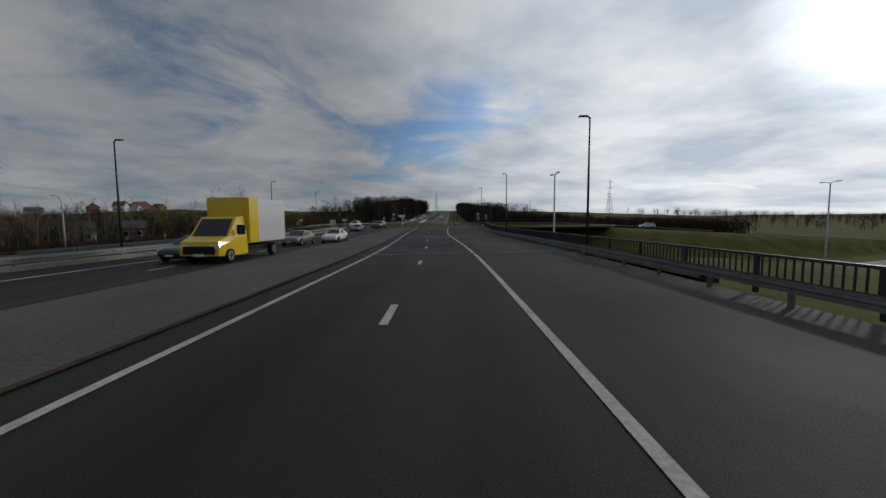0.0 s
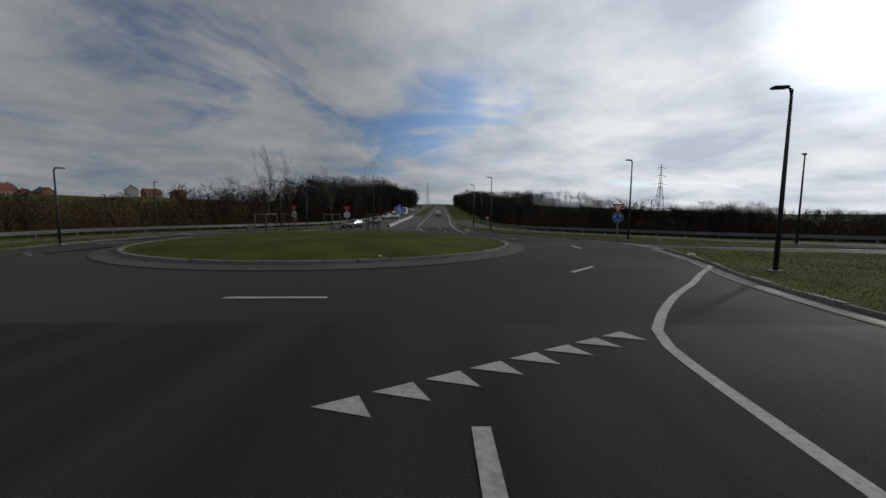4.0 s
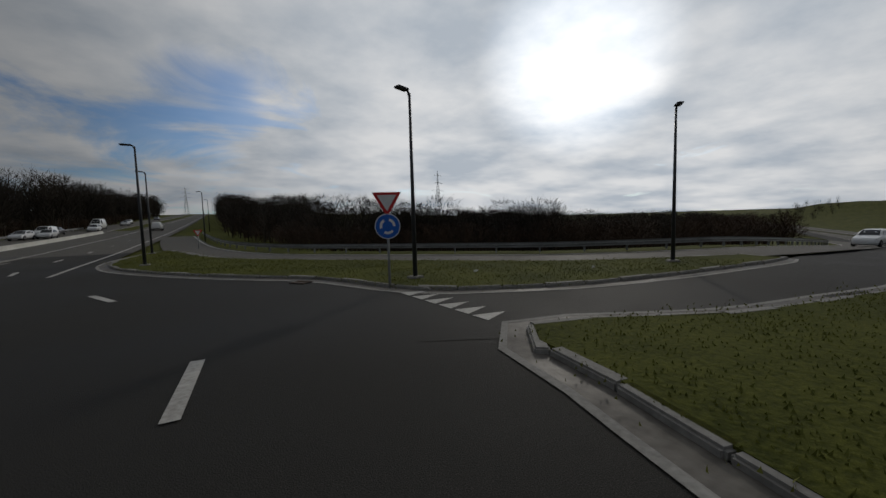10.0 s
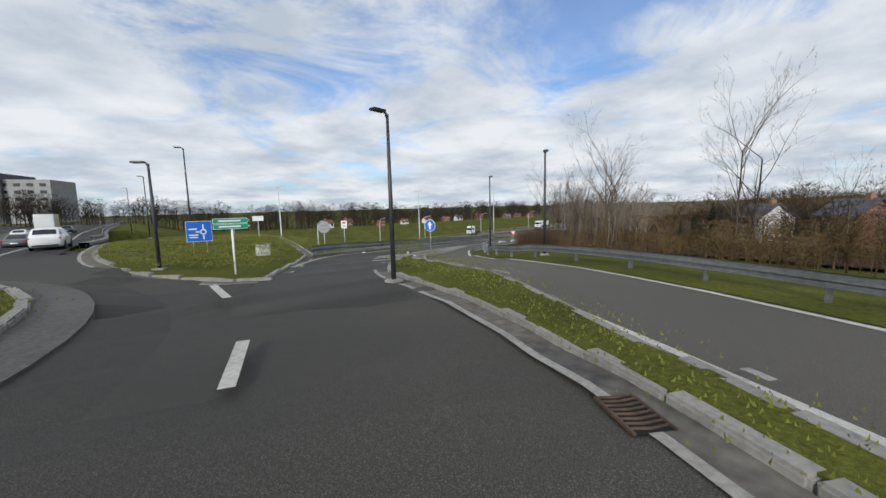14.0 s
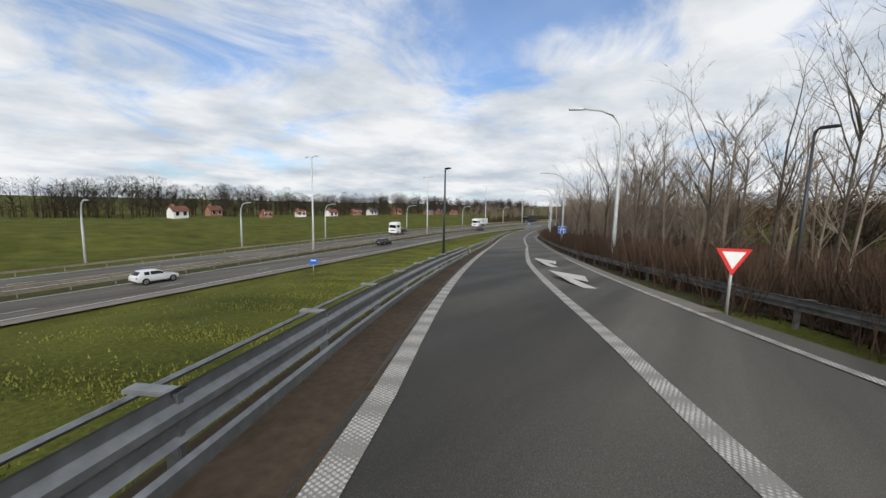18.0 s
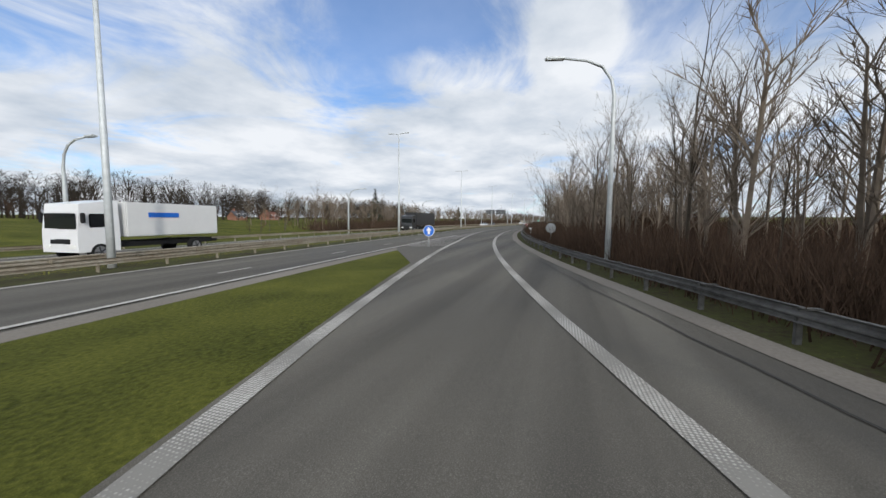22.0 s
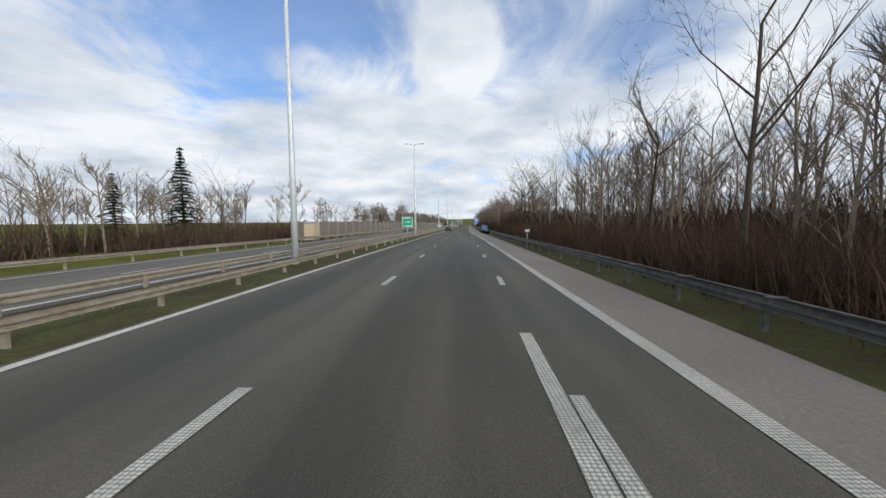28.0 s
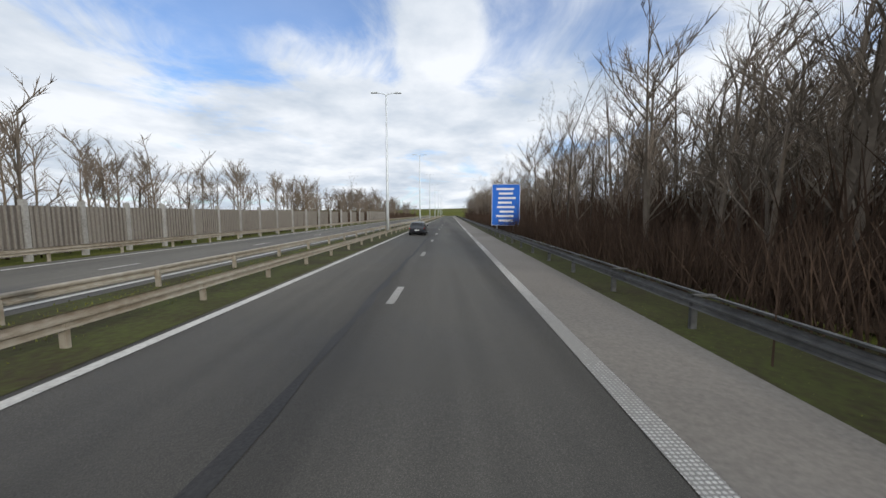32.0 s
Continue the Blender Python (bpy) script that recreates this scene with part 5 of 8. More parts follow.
def plant_rows():
    rnd = random.Random(9)
    # the wood to the right of the slip road and motorway
    x = -47.0
    while x > -640:
        base = min(ROUTE, key=lambda p: abs(p.x - x)) if x > -190 else min(beside(MOTORWAY, EDGE_R, key=along_x), key=lambda p: abs(p.x - x))
        y0 = base.y + (value(RIGHT_RAIL, -x) + 2.6 if x > -190 else 3.9)
        gap = -396 < x < -358
        if not gap or rnd.random() < 0.7:
            y0 += 5.5 if gap else 0
            for row in range(2):
                k = rnd.choice(TREES + TREES[:2] + TREES[3:4])
                s = rnd.uniform(0.62, 0.95) * (0.52 if gap else 1.0) * (0.74 if x > -66 else 0.92)
                plant(k, x + rnd.uniform(-1.2, 1.2), y0 + 1.2 + row * 3.2 + rnd.uniform(-1, 1.2), s)
        x -= rnd.uniform(3.4, 5.2) if x > -330 else rnd.uniform(5.0, 7.0)
    for x, y in ((-347, 24.6), (-349, 23.6), (-350.5, 27), (-352.5, 25.0), (-354, 28), (-356, 24.2), (-357.5, 26.5)):
        plant(TREES[4], x, y, rnd.uniform(0.8, 0.95))
    # beyond the opposite carriageway
    x = -150.0
    while x > -620:
        base = min(MOTORWAY, key=lambda p: abs(p.x - x))
        if rnd.random() < (0.9 if x < -330 else 0.75) and not -394 < x < -353:
            k = rnd.choice(TREES[:5] + OCHRES)
            f = 0.62 if x > -290 else 0.85
            plant(k, x, base.y - rnd.uniform(11, 24), f * rnd.uniform(0.7, 1.05))
            plant(rnd.choice(OCHRES), x - 2, base.y - rnd.uniform(11, 18), f * rnd.uniform(0.6, 1.0))
        x -= rnd.uniform(6, 9)

plant_rows()
for x, y, s in [(-45.3, 70.6, 0.8), (-46.8, 69.6, 0.72), (-44.2, 71.9, 0.6), (-48.5, 69.5, 0.65), (-44.4, 78.8, 0.85), (-46.1, 79.2, 0.92), (-51, 82.8, 0.75), (-55, 84.2, 0.7), (-53, 87, 0.7), (-58, 77, 0.6), (-64, 80, 0.6)]:
    plant(TREES[int(-x) % 4], x, y, s)
for x, y, s, k in [(-183, -11.4, 0.95, 0), (-187, -14, 0.8, 1), (-249, -12.5, 0.8, 0), (-254, -15.5, 0.7, 1), (-262, -13, 0.75, 1), (-337, -8.5, 1.0, 0), (-333, -11, 0.8, 1), (-402, -4, 0.75, 1), (-66, 61, 0.5, 0), (-69, 59.5, 0.55, 1), (-72, 58, 0.45, 0), (-64, 71, 0.5, 1), (-66.5, 72, 0.55, 0), (-62.5, 70.2, 0.4, 1)]:
    plant(FIRS[k], x, y, s)


def stuff_mesh(name, label, mat, spots, height, width, per, seed, blade=False, thick=1.0):
    """Many thin upright twigs or blades in one mesh."""
    rng = np.random.default_rng(seed)
    P = np.repeat(np.array(spots), per, axis=0)
    n = len(P)
    P = P + np.stack([rng.normal(0, width, n), rng.normal(0, width, n), np.zeros(n)], 1)
    h = height * rng.uniform(0.45, 1.15, n)
    ang = rng.uniform(0, math.tau, n)
    half = thick * (0.012 if blade else 0.016) * rng.uniform(0.7, 1.5, n)
    lean = rng.normal(0, 0.28, (n, 2)) * h[:, None]
    a = P.copy(); b = P.copy(); c = P.copy()
    a[:, 0] += np.cos(ang) * half; a[:, 1] += np.sin(ang) * half
    b[:, 0] -= np.cos(ang) * half; b[:, 1] -= np.sin(ang) * half
    c[:, :2] += lean; c[:, 2] += h
    V = np.stack([a, b, c], 1).reshape(-1, 3)
    me = bpy.data.meshes.new(name)
    me.from_pydata(V.tolist(), [], np.arange(3 * n).reshape(-1, 3).tolist())
    me.materials.append(mat)
    return tagged(new(name, me), label, "undergrowth" if not blade else "grass", kind="stuff")


def brush_spots(seed):
    rnd = random.Random(seed)
    out = []
    x = -44.0
    while x > -560:
        base = min(ROUTE, key=lambda p: abs(p.x - x)) if x > -190 else min(beside(MOTORWAY, EDGE_R, key=along_x), key=lambda p: abs(p.x - x))
        y0 = base.y + (value(RIGHT_RAIL, -x) + 0.9 if x > -190 else 1.7)
        y0 += 4.5 if -396 < x < -358 else 0
        for k in range(5):
            yy = y0 + 0.35 + abs(rnd.gauss(0, 1.9))
            out.append((x, yy, ground_at(x, yy) - 0.05))
        x -= 0.42 if x > -400 else 0.8
    return out


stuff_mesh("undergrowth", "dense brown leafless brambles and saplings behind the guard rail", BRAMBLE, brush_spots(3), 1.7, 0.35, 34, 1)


KEEP = [(p.x, p.y, r) for line, r in ((BYPASS_E, 5.0), (BYPASS_W, 5.0), (EAST, 4.5), (NORTH, 10.5), (ROUTE, 6.3)) for p in line if abs(p.x) < 700 and p.y < 320]
KEEP = np.array([k for k in KEEP if k[2] != 6.3 or k[0] > -190])


def clear(x, y):
    """Whether a spot keeps off the roads."""
    return bool(np.all((KEEP[:, 0] - x) ** 2 + (KEEP[:, 1] - y) ** 2 > KEEP[:, 2] ** 2))


def area_brush(name, label, mat, area, count, height, per, seed):
    rnd = random.Random(seed)
    spots = []
    for k in range(count):
        x, y = area(rnd)
        if not clear(x, y):
            continue
        spots.append((x, y, ground_at(x, y) - 0.05))
    return stuff_mesh(name, label, mat, spots, height, 0.7, per, seed, thick=2.6)


def light_tree(seed, h=8.0, fine=False):
    """A bare tree for distant woods: a stem, limbs and flat pointed twigs."""
    rnd = random.Random(seed)
    V, F = [], []

    def prism(a, b, r0, r1):
        d = (b - a).normalized()
        u = d.orthogonal().normalized(); w = d.cross(u)
        o = len(V)
        for c, r in ((a, r0), (b, r1)):
            V.extend(c + u * r * math.cos(j * math.tau / 3) + w * r * math.sin(j * math.tau / 3) for j in range(3))
        for j in range(3):
            F.append((o + j, o + (j + 1) % 3, o + 3 + (j + 1) % 3)); F.append((o + j, o + 3 + (j + 1) % 3, o + 3 + j))

    def twig(a, b, r):
        w = (b - a).orthogonal().normalized() * r
        o = len(V)
        V.extend((a + w, a - w, b)); F.append((o, o + 1, o + 2))

    top = Vector((rnd.uniform(-0.5, 0.5), rnd.uniform(-0.5, 0.5), h * 0.8))
    prism(Vector((0, 0, -0.3)), top, 0.12, 0.035)
    for k in range(11):
        u = 1.0 if k == 0 else rnd.uniform(0.18, 0.98)
        a = Vector((0, 0, 0)).lerp(top, u)
        g = rnd.uniform(0, math.tau)
        d = Vector((math.cos(g) * 0.6, math.sin(g) * 0.6, rnd.uniform(0.5, 1.3))).normalized()
        L = h * rnd.uniform(0.2, 0.36) * (1.15 - 0.5 * u)
        b = a + d * L
        prism(a, b, 0.036 if fine else 0.05, 0.012 if fine else 0.02)
        for i in range(5):
            c = a.lerp(b, rnd.uniform(0.3, 1.0))
            e = (d + Vector((rnd.uniform(-1, 1), rnd.uniform(-1, 1), rnd.uniform(-0.2, 0.8))) * 0.8).normalized()
            m = c + e * L * rnd.uniform(0.4, 0.7)
            twig(c, m, 0.017 if fine else 0.03)
            for j in range(6 if fine else 4):
                s = c.lerp(m, rnd.uniform(0.2, 0.9))
                e2 = (e + Vector((rnd.uniform(-1, 1), rnd.uniform(-1, 1), rnd.uniform(-0.3, 0.8))) * 0.8).normalized()
                twig(s, s + e2 * L * rnd.uniform(0.25, 0.45), 0.013 if fine else 0.024)
    return np.array([tuple(v) for v in V]), np.array(F)


def far_wood(name, label, mat, area, count, size, seed, fine=False):
    """A distant wood: many small bare crowns in one mesh."""
    rnd = random.Random(seed)
    kinds = [light_tree(100 * seed + k, fine=fine) for k in range(4)]
    V, G, o = [], [], 0
    for k in range(count):
        x, y = area(rnd)
        if not clear(x, y):
            continue
        s, a = size * rnd.uniform(0.7, 1.2), rnd.uniform(0, math.tau)
        c, d = math.cos(a), math.sin(a)
        base, tri = kinds[k % 4]
        q = base * s
        w = np.stack([q[:, 0] * c - q[:, 1] * d + x, q[:, 0] * d + q[:, 1] * c + y, q[:, 2] + ground_at(x, y)], 1)
        V.append(w); G.append(tri + o); o += len(base)
    me = bpy.data.meshes.new(name)
    me.from_pydata(np.concatenate(V).tolist(), [], np.concatenate(G).tolist())
    me.materials.append(mat)
    return tagged(new(name, me), label, "wood", kind="stuff")


def strip_area(line, d0, d1, x0, x1):
    pts = [(p, n) for p, n in zip(line, normals(line)) if x1 <= p.x <= x0]

    def pick(rnd):
        p, n = pts[rnd.randrange(len(pts))]
        q = p + n * rnd.uniform(d0, d1)
        return q.x + rnd.uniform(-1, 1), q.y + rnd.uniform(-1, 1)
    return pick


def patch_area(x0, x1, y0, y1):
    return lambda rnd: (rnd.uniform(x0, x1), rnd.uniform(y0, y1))


far_wood("thicket", "dense thicket of thin bare saplings behind the guard rail", TWIG, strip_area(ROUTE, 8, 19, -50, -345), 620, 0.85, 1, True)
far_wood("thicket", "dense thicket of thin bare saplings behind the guard rail", TWIG, strip_area(ROUTE, 7.5, 22, -385, -640), 620, 0.95, 2, True)


def crown_tree(seed, twigs=120):
    """A bare tree one metre high with a rounded, twiggy crown, for woods seen from afar."""
    rnd = random.Random(seed)
    V, F = [], []

    def spike(a, b, r):
        w = (b - a).orthogonal().normalized()
        w = (w * math.cos(seed) + (b - a).normalized().cross(w) * math.sin(seed)) * r
        o = len(V)
        V.extend((a + w, a - w, b)); F.append((o, o + 1, o + 2))

    stem = Vector((rnd.uniform(-0.05, 0.05), rnd.uniform(-0.05, 0.05), 0.85))
    for k in range(3):
        g = k * 2.1
        o = len(V)
        V.extend((Vector((0.016 * math.cos(g), 0.016 * math.sin(g), -0.03)), Vector((0.016 * math.cos(g + 2.1), 0.016 * math.sin(g + 2.1), -0.03)), stem)); F.append((o, o + 1, o + 2))
    wide = rnd.uniform(0.2, 0.3)
    for k in range(16):
        u, g = rnd.uniform(0.2, 0.75), rnd.uniform(0, math.tau)
        a = stem * u
        top = min(0.97, u + rnd.uniform(0.15, 0.4))
        R = wide * math.sqrt(max(0.05, 1 - ((top - 0.58) / 0.44) ** 2))
        spike(a, Vector((R * math.cos(g), R * math.sin(g), top)), 0.008)
    for k in range(twigs):
        u, g = 1.0 - 0.8 * rnd.random() ** 1.3, rnd.uniform(0, math.tau)
        R = wide * math.sqrt(max(0.02, 1 - ((u - 0.56) / 0.46) ** 2)) * math.sqrt(rnd.random())
        a = Vector((R * math.cos(g), R * math.sin(g), u - 0.05))
        d = Vector((math.cos(g) * 0.7 + rnd.uniform(-0.5, 0.5), math.sin(g) * 0.7 + rnd.uniform(-0.5, 0.5), rnd.uniform(0.1, 1.2))).normalized()
        spike(a, a + d * rnd.uniform(0.06, 0.15), 0.0055 * min(1.0, 130 / twigs))
    return np.array([tuple(v) for v in V]), np.array(F)


def crown_wood(name, label, mat, area, count, top, seed, slim=1.0, twigs=120):
    """A dense bare wood whose crowns reach up to top(x, y)."""
    rnd = random.Random(seed)
    kinds = [crown_tree(200 * seed + k, twigs) for k in range(6)]
    V, G, o = [], [], 0
    for k in range(count):
        x, y = area(rnd)
        if not clear(x, y):
            continue
        z = ground_at(x, y)
        h = max(1.3, (top(x, y) - z) * rnd.uniform(0.72, 1.06))
        w, a = slim * min(h, 7.5) * rnd.uniform(0.85, 1.3), rnd.uniform(0, math.tau)
        c, d = math.cos(a) * w, math.sin(a) * w
        base, tri = kinds[k % 6]
        V.append(np.stack([base[:, 0] * c - base[:, 1] * d + x, base[:, 0] * d + base[:, 1] * c + y, base[:, 2] * h + z], 1))
        G.append(tri + o); o += len(base)
    me = bpy.data.meshes.new(name)
    me.from_pydata(np.concatenate(V).tolist(), [], np.concatenate(G).tolist())
    me.materials.append(mat)
    return tagged(new(name, me), label, "wood", kind="stuff")


def north_z(y):
    return float(np.interp(y, [p.y for p in NORTH], [p.z for p in NORTH]))


def stretch_y(line, d0, d1, y0, y1):
    pts = [(p, n) for p, n in zip(line, normals(line)) if y0 <= p.y <= y1]

    def pick(rnd):
        p, n = pts[rnd.randrange(len(pts))]
        q = p + n * (d0 + (d1 - d0) * rnd.random() ** 1.6)
        return q.x + rnd.uniform(-1.5, 1.5), q.y + rnd.uniform(-2.5, 2.5)
    return pick


TOP_NW = lambda x, y: min(3.3 + max(0.0, y - 100) * 0.16, 9.5 + north_z(y))
TOP_NE = lambda x, y: 3.9 + north_z(y) + min(3.0, max(0.0, y - 110) * 0.05)
TOP_E = lambda x, y: max(1.6, 4.0 - 0.06 * (x - 5))
crown_wood("wood_north_west", "dark dense bare wood beside the climbing road", WOODS, stretch_y(NORTH, -13.5, -40, 104, 300), 760, TOP_NW, 41)
crown_wood("wood_north_east", "dark dense bare wood beside the climbing road", WOODS, stretch_y(NORTH, 10.5, 34, 104, 300), 560, TOP_NE, 42, 1.0, 200)
crown_wood("wood_east", "dark bare wood behind the bypass lane", WOODS, strip_area(BYPASS_E, 9, 32, 75, 2), 760, TOP_E, 43, 1.0, 220)
crown_wood("wood_ochre", "rust-brown bare willows on the slope below the village", OCHRE, strip_area(BYPASS_W, 9, 36, -12, -40), 260, lambda x, y: 0.7 if y < 90 else 3.1, 44, 1.25)
crown_wood("wood_village", "ochre and brown bare woods below the village", OCHRE, patch_area(-170, -84, 60, 110), 380, lambda x, y: 2.6 + 1.2 * math.sin(x * 0.09 + y * 0.05), 54, 1.2)
crown_wood("wood_west_slope", "brown bare woods on the village slope", WOODS, patch_area(-150, -48, 88, 190), 460, lambda x, y: 4.2 + 0.012 * (-58 - x), 45)
crown_wood("undergrowth_roundabout", "dark bare undergrowth at the foot of the woods", BRUSH, stretch_y(NORTH, -12.5, -26, 100, 260), 420, lambda x, y: north_z(y) + 2.2, 46, 1.5, 80)
crown_wood("undergrowth_roundabout", "dark bare undergrowth at the foot of the woods", BRUSH, stretch_y(NORTH, 10.5, 24, 100, 260), 340, lambda x, y: north_z(y) + 2.2, 47, 1.5, 80)
crown_wood("undergrowth_roundabout", "dark bare undergrowth at the foot of the woods", BRUSH, strip_area(BYPASS_E, 5.0, 18, 75, 2), 620, lambda x, y: 1.4, 48, 1.5, 80)
crown_wood("undergrowth_roundabout", "rusty brambles behind the guard rail", OCHRE, strip_area(BYPASS_W, 7, 20, -12, -40), 300, lambda x, y: -0.3 if y < 90 else 1.0, 49, 1.5, 80)
far_wood("wood_far_side", "bare trees beyond the opposite carriageway", TWIG, strip_area(MOTORWAY, -30, -10, -165, -353), 220, 0.68, 7)
far_wood("wood_far_side", "bare trees beyond the opposite carriageway", TWIG, strip_area(MOTORWAY, -30, -10, -394, -640), 290, 0.85, 8)
crown_wood("wood_south", "bare grey-brown tree line beyond the fields", WOODS, patch_area(-330, 90, -82, -56), 900, lambda x, y: 4.2 + 0.9 * math.sin(x * 0.06) + 0.8 * math.sin(x * 0.17) + 4.0 * min(1.0, max(0.0, (x + 55) / 35)), 50, 1.1, 100)
crown_wood("hedge_south", "dark bare hedges beyond the fields", BRUSH, patch_area(-330, 90, -70, -54), 520, lambda x, y: -1.2, 38, 1.8, 60)
crown_wood("wood_slip", "dark bare wood on the bank beside the slip road", WOODS, strip_area(ROUTE, 26, 46, -44, -72), 120, lambda x, y: ground_at(x, y) + 4.6, 55)
crown_wood("wood_valley", "bare woods in the valley beyond the motorway", WOODS, patch_area(60, 330, -60, 20), 360, lambda x, y: 1.8, 51, 1.3, 90)
crown_wood("wood_hill", "bare woods on the distant hill", WOODS, patch_area(150, 420, 140, 330), 520, lambda x, y: ground_at(x, y) + 6.0, 52, 1.3, 80)


area_brush("hedge_far_side", "brown leafless hedge beyond the opposite carriageway", BRUSH, strip_area(MOTORWAY, -18, -9.3, -165, -640), 2000, 2.2, 24, 31)
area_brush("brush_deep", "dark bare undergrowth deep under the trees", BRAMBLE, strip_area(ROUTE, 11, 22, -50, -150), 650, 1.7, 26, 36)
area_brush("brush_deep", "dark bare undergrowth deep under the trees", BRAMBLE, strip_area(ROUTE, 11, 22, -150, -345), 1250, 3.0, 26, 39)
crown_wood("thicket", "dense dark bare thicket beside the motorway", BRUSH, patch_area(-362, -343, 22.5, 31), 90, lambda x, y: ground_at(x, y) + 3.2, 53, 1.3, 100)
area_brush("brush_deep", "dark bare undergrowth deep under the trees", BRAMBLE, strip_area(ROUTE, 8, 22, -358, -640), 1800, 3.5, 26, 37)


def wood_floor():
    """Brown leaf litter under the trees beside the slip road and motorway."""
    xs = np.arange(-46.0, -640.0, -3.0)
    edge = beside(MOTORWAY, EDGE_R, key=along_x)
    offs = (0.0, 3.0, 7.0, 13.0, 21.0, 32.0)
    v = []
    for x in xs:
        base = min(ROUTE, key=lambda p: abs(p.x - x)) if x > -190 else min(edge, key=lambda p: abs(p.x - x))
        y0 = base.y + (7.0 if x > -190 else 2.9)
        v += [(x, y0 + d, ground_at(x, y0 + d) + (0.05 if d < 10 else 0.16)) for d in offs]
    n = len(offs)
    f = [(i * n + j, i * n + j + 1, (i + 1) * n + j + 1, (i + 1) * n + j) for i in range(len(xs) - 1) for j in range(n - 1)]
    tagged(raw("woodland_floor", v, f, LITTER, smooth=True), "brown leaf litter under the bare trees", "ground", kind="structure")


wood_floor()

# ---- signs ----
WHITE = plain("white_sign", (0.72, 0.72, 0.70), 0.45)
BLUE = plain("sign_blue", (0.02, 0.12, 0.48), 0.4, vary=0.08)
GREEN = plain("sign_green", (0.01, 0.25, 0.14), 0.4, vary=0.08)
RED = plain("sign_red", (0.55, 0.03, 0.03), 0.4, vary=0.08)
GREY = plain("sign_back_grey", (0.32, 0.33, 0.33), 0.5, 0.3)
BLACK = plain("black_rubber", (0.012, 0.012, 0.013), 0.7)


def disc(bm, r, y, z, thick=0.02, sides=28):
    m = Matrix.Translation((0, y, z)) @ Matrix.Rotation(math.pi / 2, 4, "X")
    bmesh.ops.create_cone(bm, cap_ends=True, segments=sides, radius1=r, radius2=r, depth=thick, matrix=m)


def flat(bm, pts, y, thick=0.004):
    """A flat shape in the x-z plane, facing -y."""
    a = [bm.verts.new((x, y, z)) for x, z in pts]
    b = [bm.verts.new((x, y + thick, z)) for x, z in pts]
    bm.faces.new(a); bm.faces.new(b[::-1])
    for i in range(len(pts)):
        bm.faces.new((a[i], b[i], b[(i + 1) % len(pts)], a[(i + 1) % len(pts)]))
    bmesh.ops.recalc_face_normals(bm, faces=bm.faces)


def bar(bm, x, z, w, h, y):
    flat(bm, [(x - w / 2, z - h / 2), (x + w / 2, z - h / 2), (x + w / 2, z + h / 2), (x - w / 2, z + h / 2)], y)


def pole_part(own, h, r=0.03, mat=None, x=0.0):
    bm = bmesh.new(); tube(bm, [(x, 0.03, -0.25), (x, 0.03, h)], r, 8)
    part("pole", bm, mat or GREY, own, smooth=True)


def facing(at, to):
    return math.degrees(math.atan2(to[1] - at[1], to[0] - at[0])) + 90


def sign_post(name, label, at, to, build, group="road signs"):
    own = thing(name, label, "road sign", group, at, facing(at, to))
    build(own)
    return own


def words(own, text, x, z, size, y, mat, name="lettering"):
    c = bpy.data.curves.new(name, "FONT")
    c.body, c.size, c.align_x, c.align_y, c.extrude = text, size, "CENTER", "CENTER", 0.002
    ob = new(name, c)
    me = bpy.data.meshes.new_from_object(ob)
    bpy.data.objects.remove(ob)
    me.materials.clear(); me.materials.append(mat)
    ob = new(name, me)
    ob.parent = own
    ob.matrix_local = Matrix.Translation((x, y, z)) @ Matrix.Rotation(math.pi / 2, 4, "X")


def yield_face(own, z, r=0.42, y=0.0):
    bm = bmesh.new(); flat(bm, [(0, z - r), (r * 0.95, z + r * 0.62), (-r * 0.95, z + r * 0.62)], y, 0.015)
    part("triangle", bm, RED, own, "red give-way triangle")
    bm = bmesh.new(); flat(bm, [(0, z - r * 0.6), (r * 0.62, z + r * 0.44), (-r * 0.62, z + r * 0.44)], y - 0.006)
    part("triangle_field", bm, WHITE, own)


def blue_round(own, z, r=0.33, kind="up", y=0.0):
    bm = bmesh.new(); disc(bm, r, y + 0.01, z)
    part("disc", bm, WHITE, own)
    bm = bmesh.new(); disc(bm, r * 0.93, y - 0.002, z, 0.01)
    part("disc_field", bm, BLUE, own, "blue disc face")
    bm = bmesh.new()
    if kind == "up":
        flat(bm, [(-0.07, z - 0.22), (0.07, z - 0.22), (0.07, z + 0.02), (0.17, z + 0.02), (0, z + 0.24), (-0.17, z + 0.02), (-0.07, z + 0.02)], y - 0.014)
    else:
        for k in range(3):
            a0 = k * math.tau / 3
            ring_out = [(r * 0.62 * math.cos(a0 + u), z + r * 0.62 * math.sin(a0 + u)) for u in np.linspace(0, 1.35, 7)]
            ring_in = [(r * 0.42 * math.cos(a0 + u), z + r * 0.42 * math.sin(a0 + u)) for u in np.linspace(1.35, 0, 7)]
            flat(bm, ring_out + ring_in, y - 0.014)
    part("arrow", bm, WHITE, own, "white arrow")


def roundabout_sign(at, to, label="give-way triangle above a blue roundabout disc on a pole"):
    def build(own):
        pole_part(own, 2.15); yield_face(own, 1.95, 0.36); blue_round(own, 1.38, 0.3, "ring")
    sign_post("roundabout_sign", label, at, to, build)


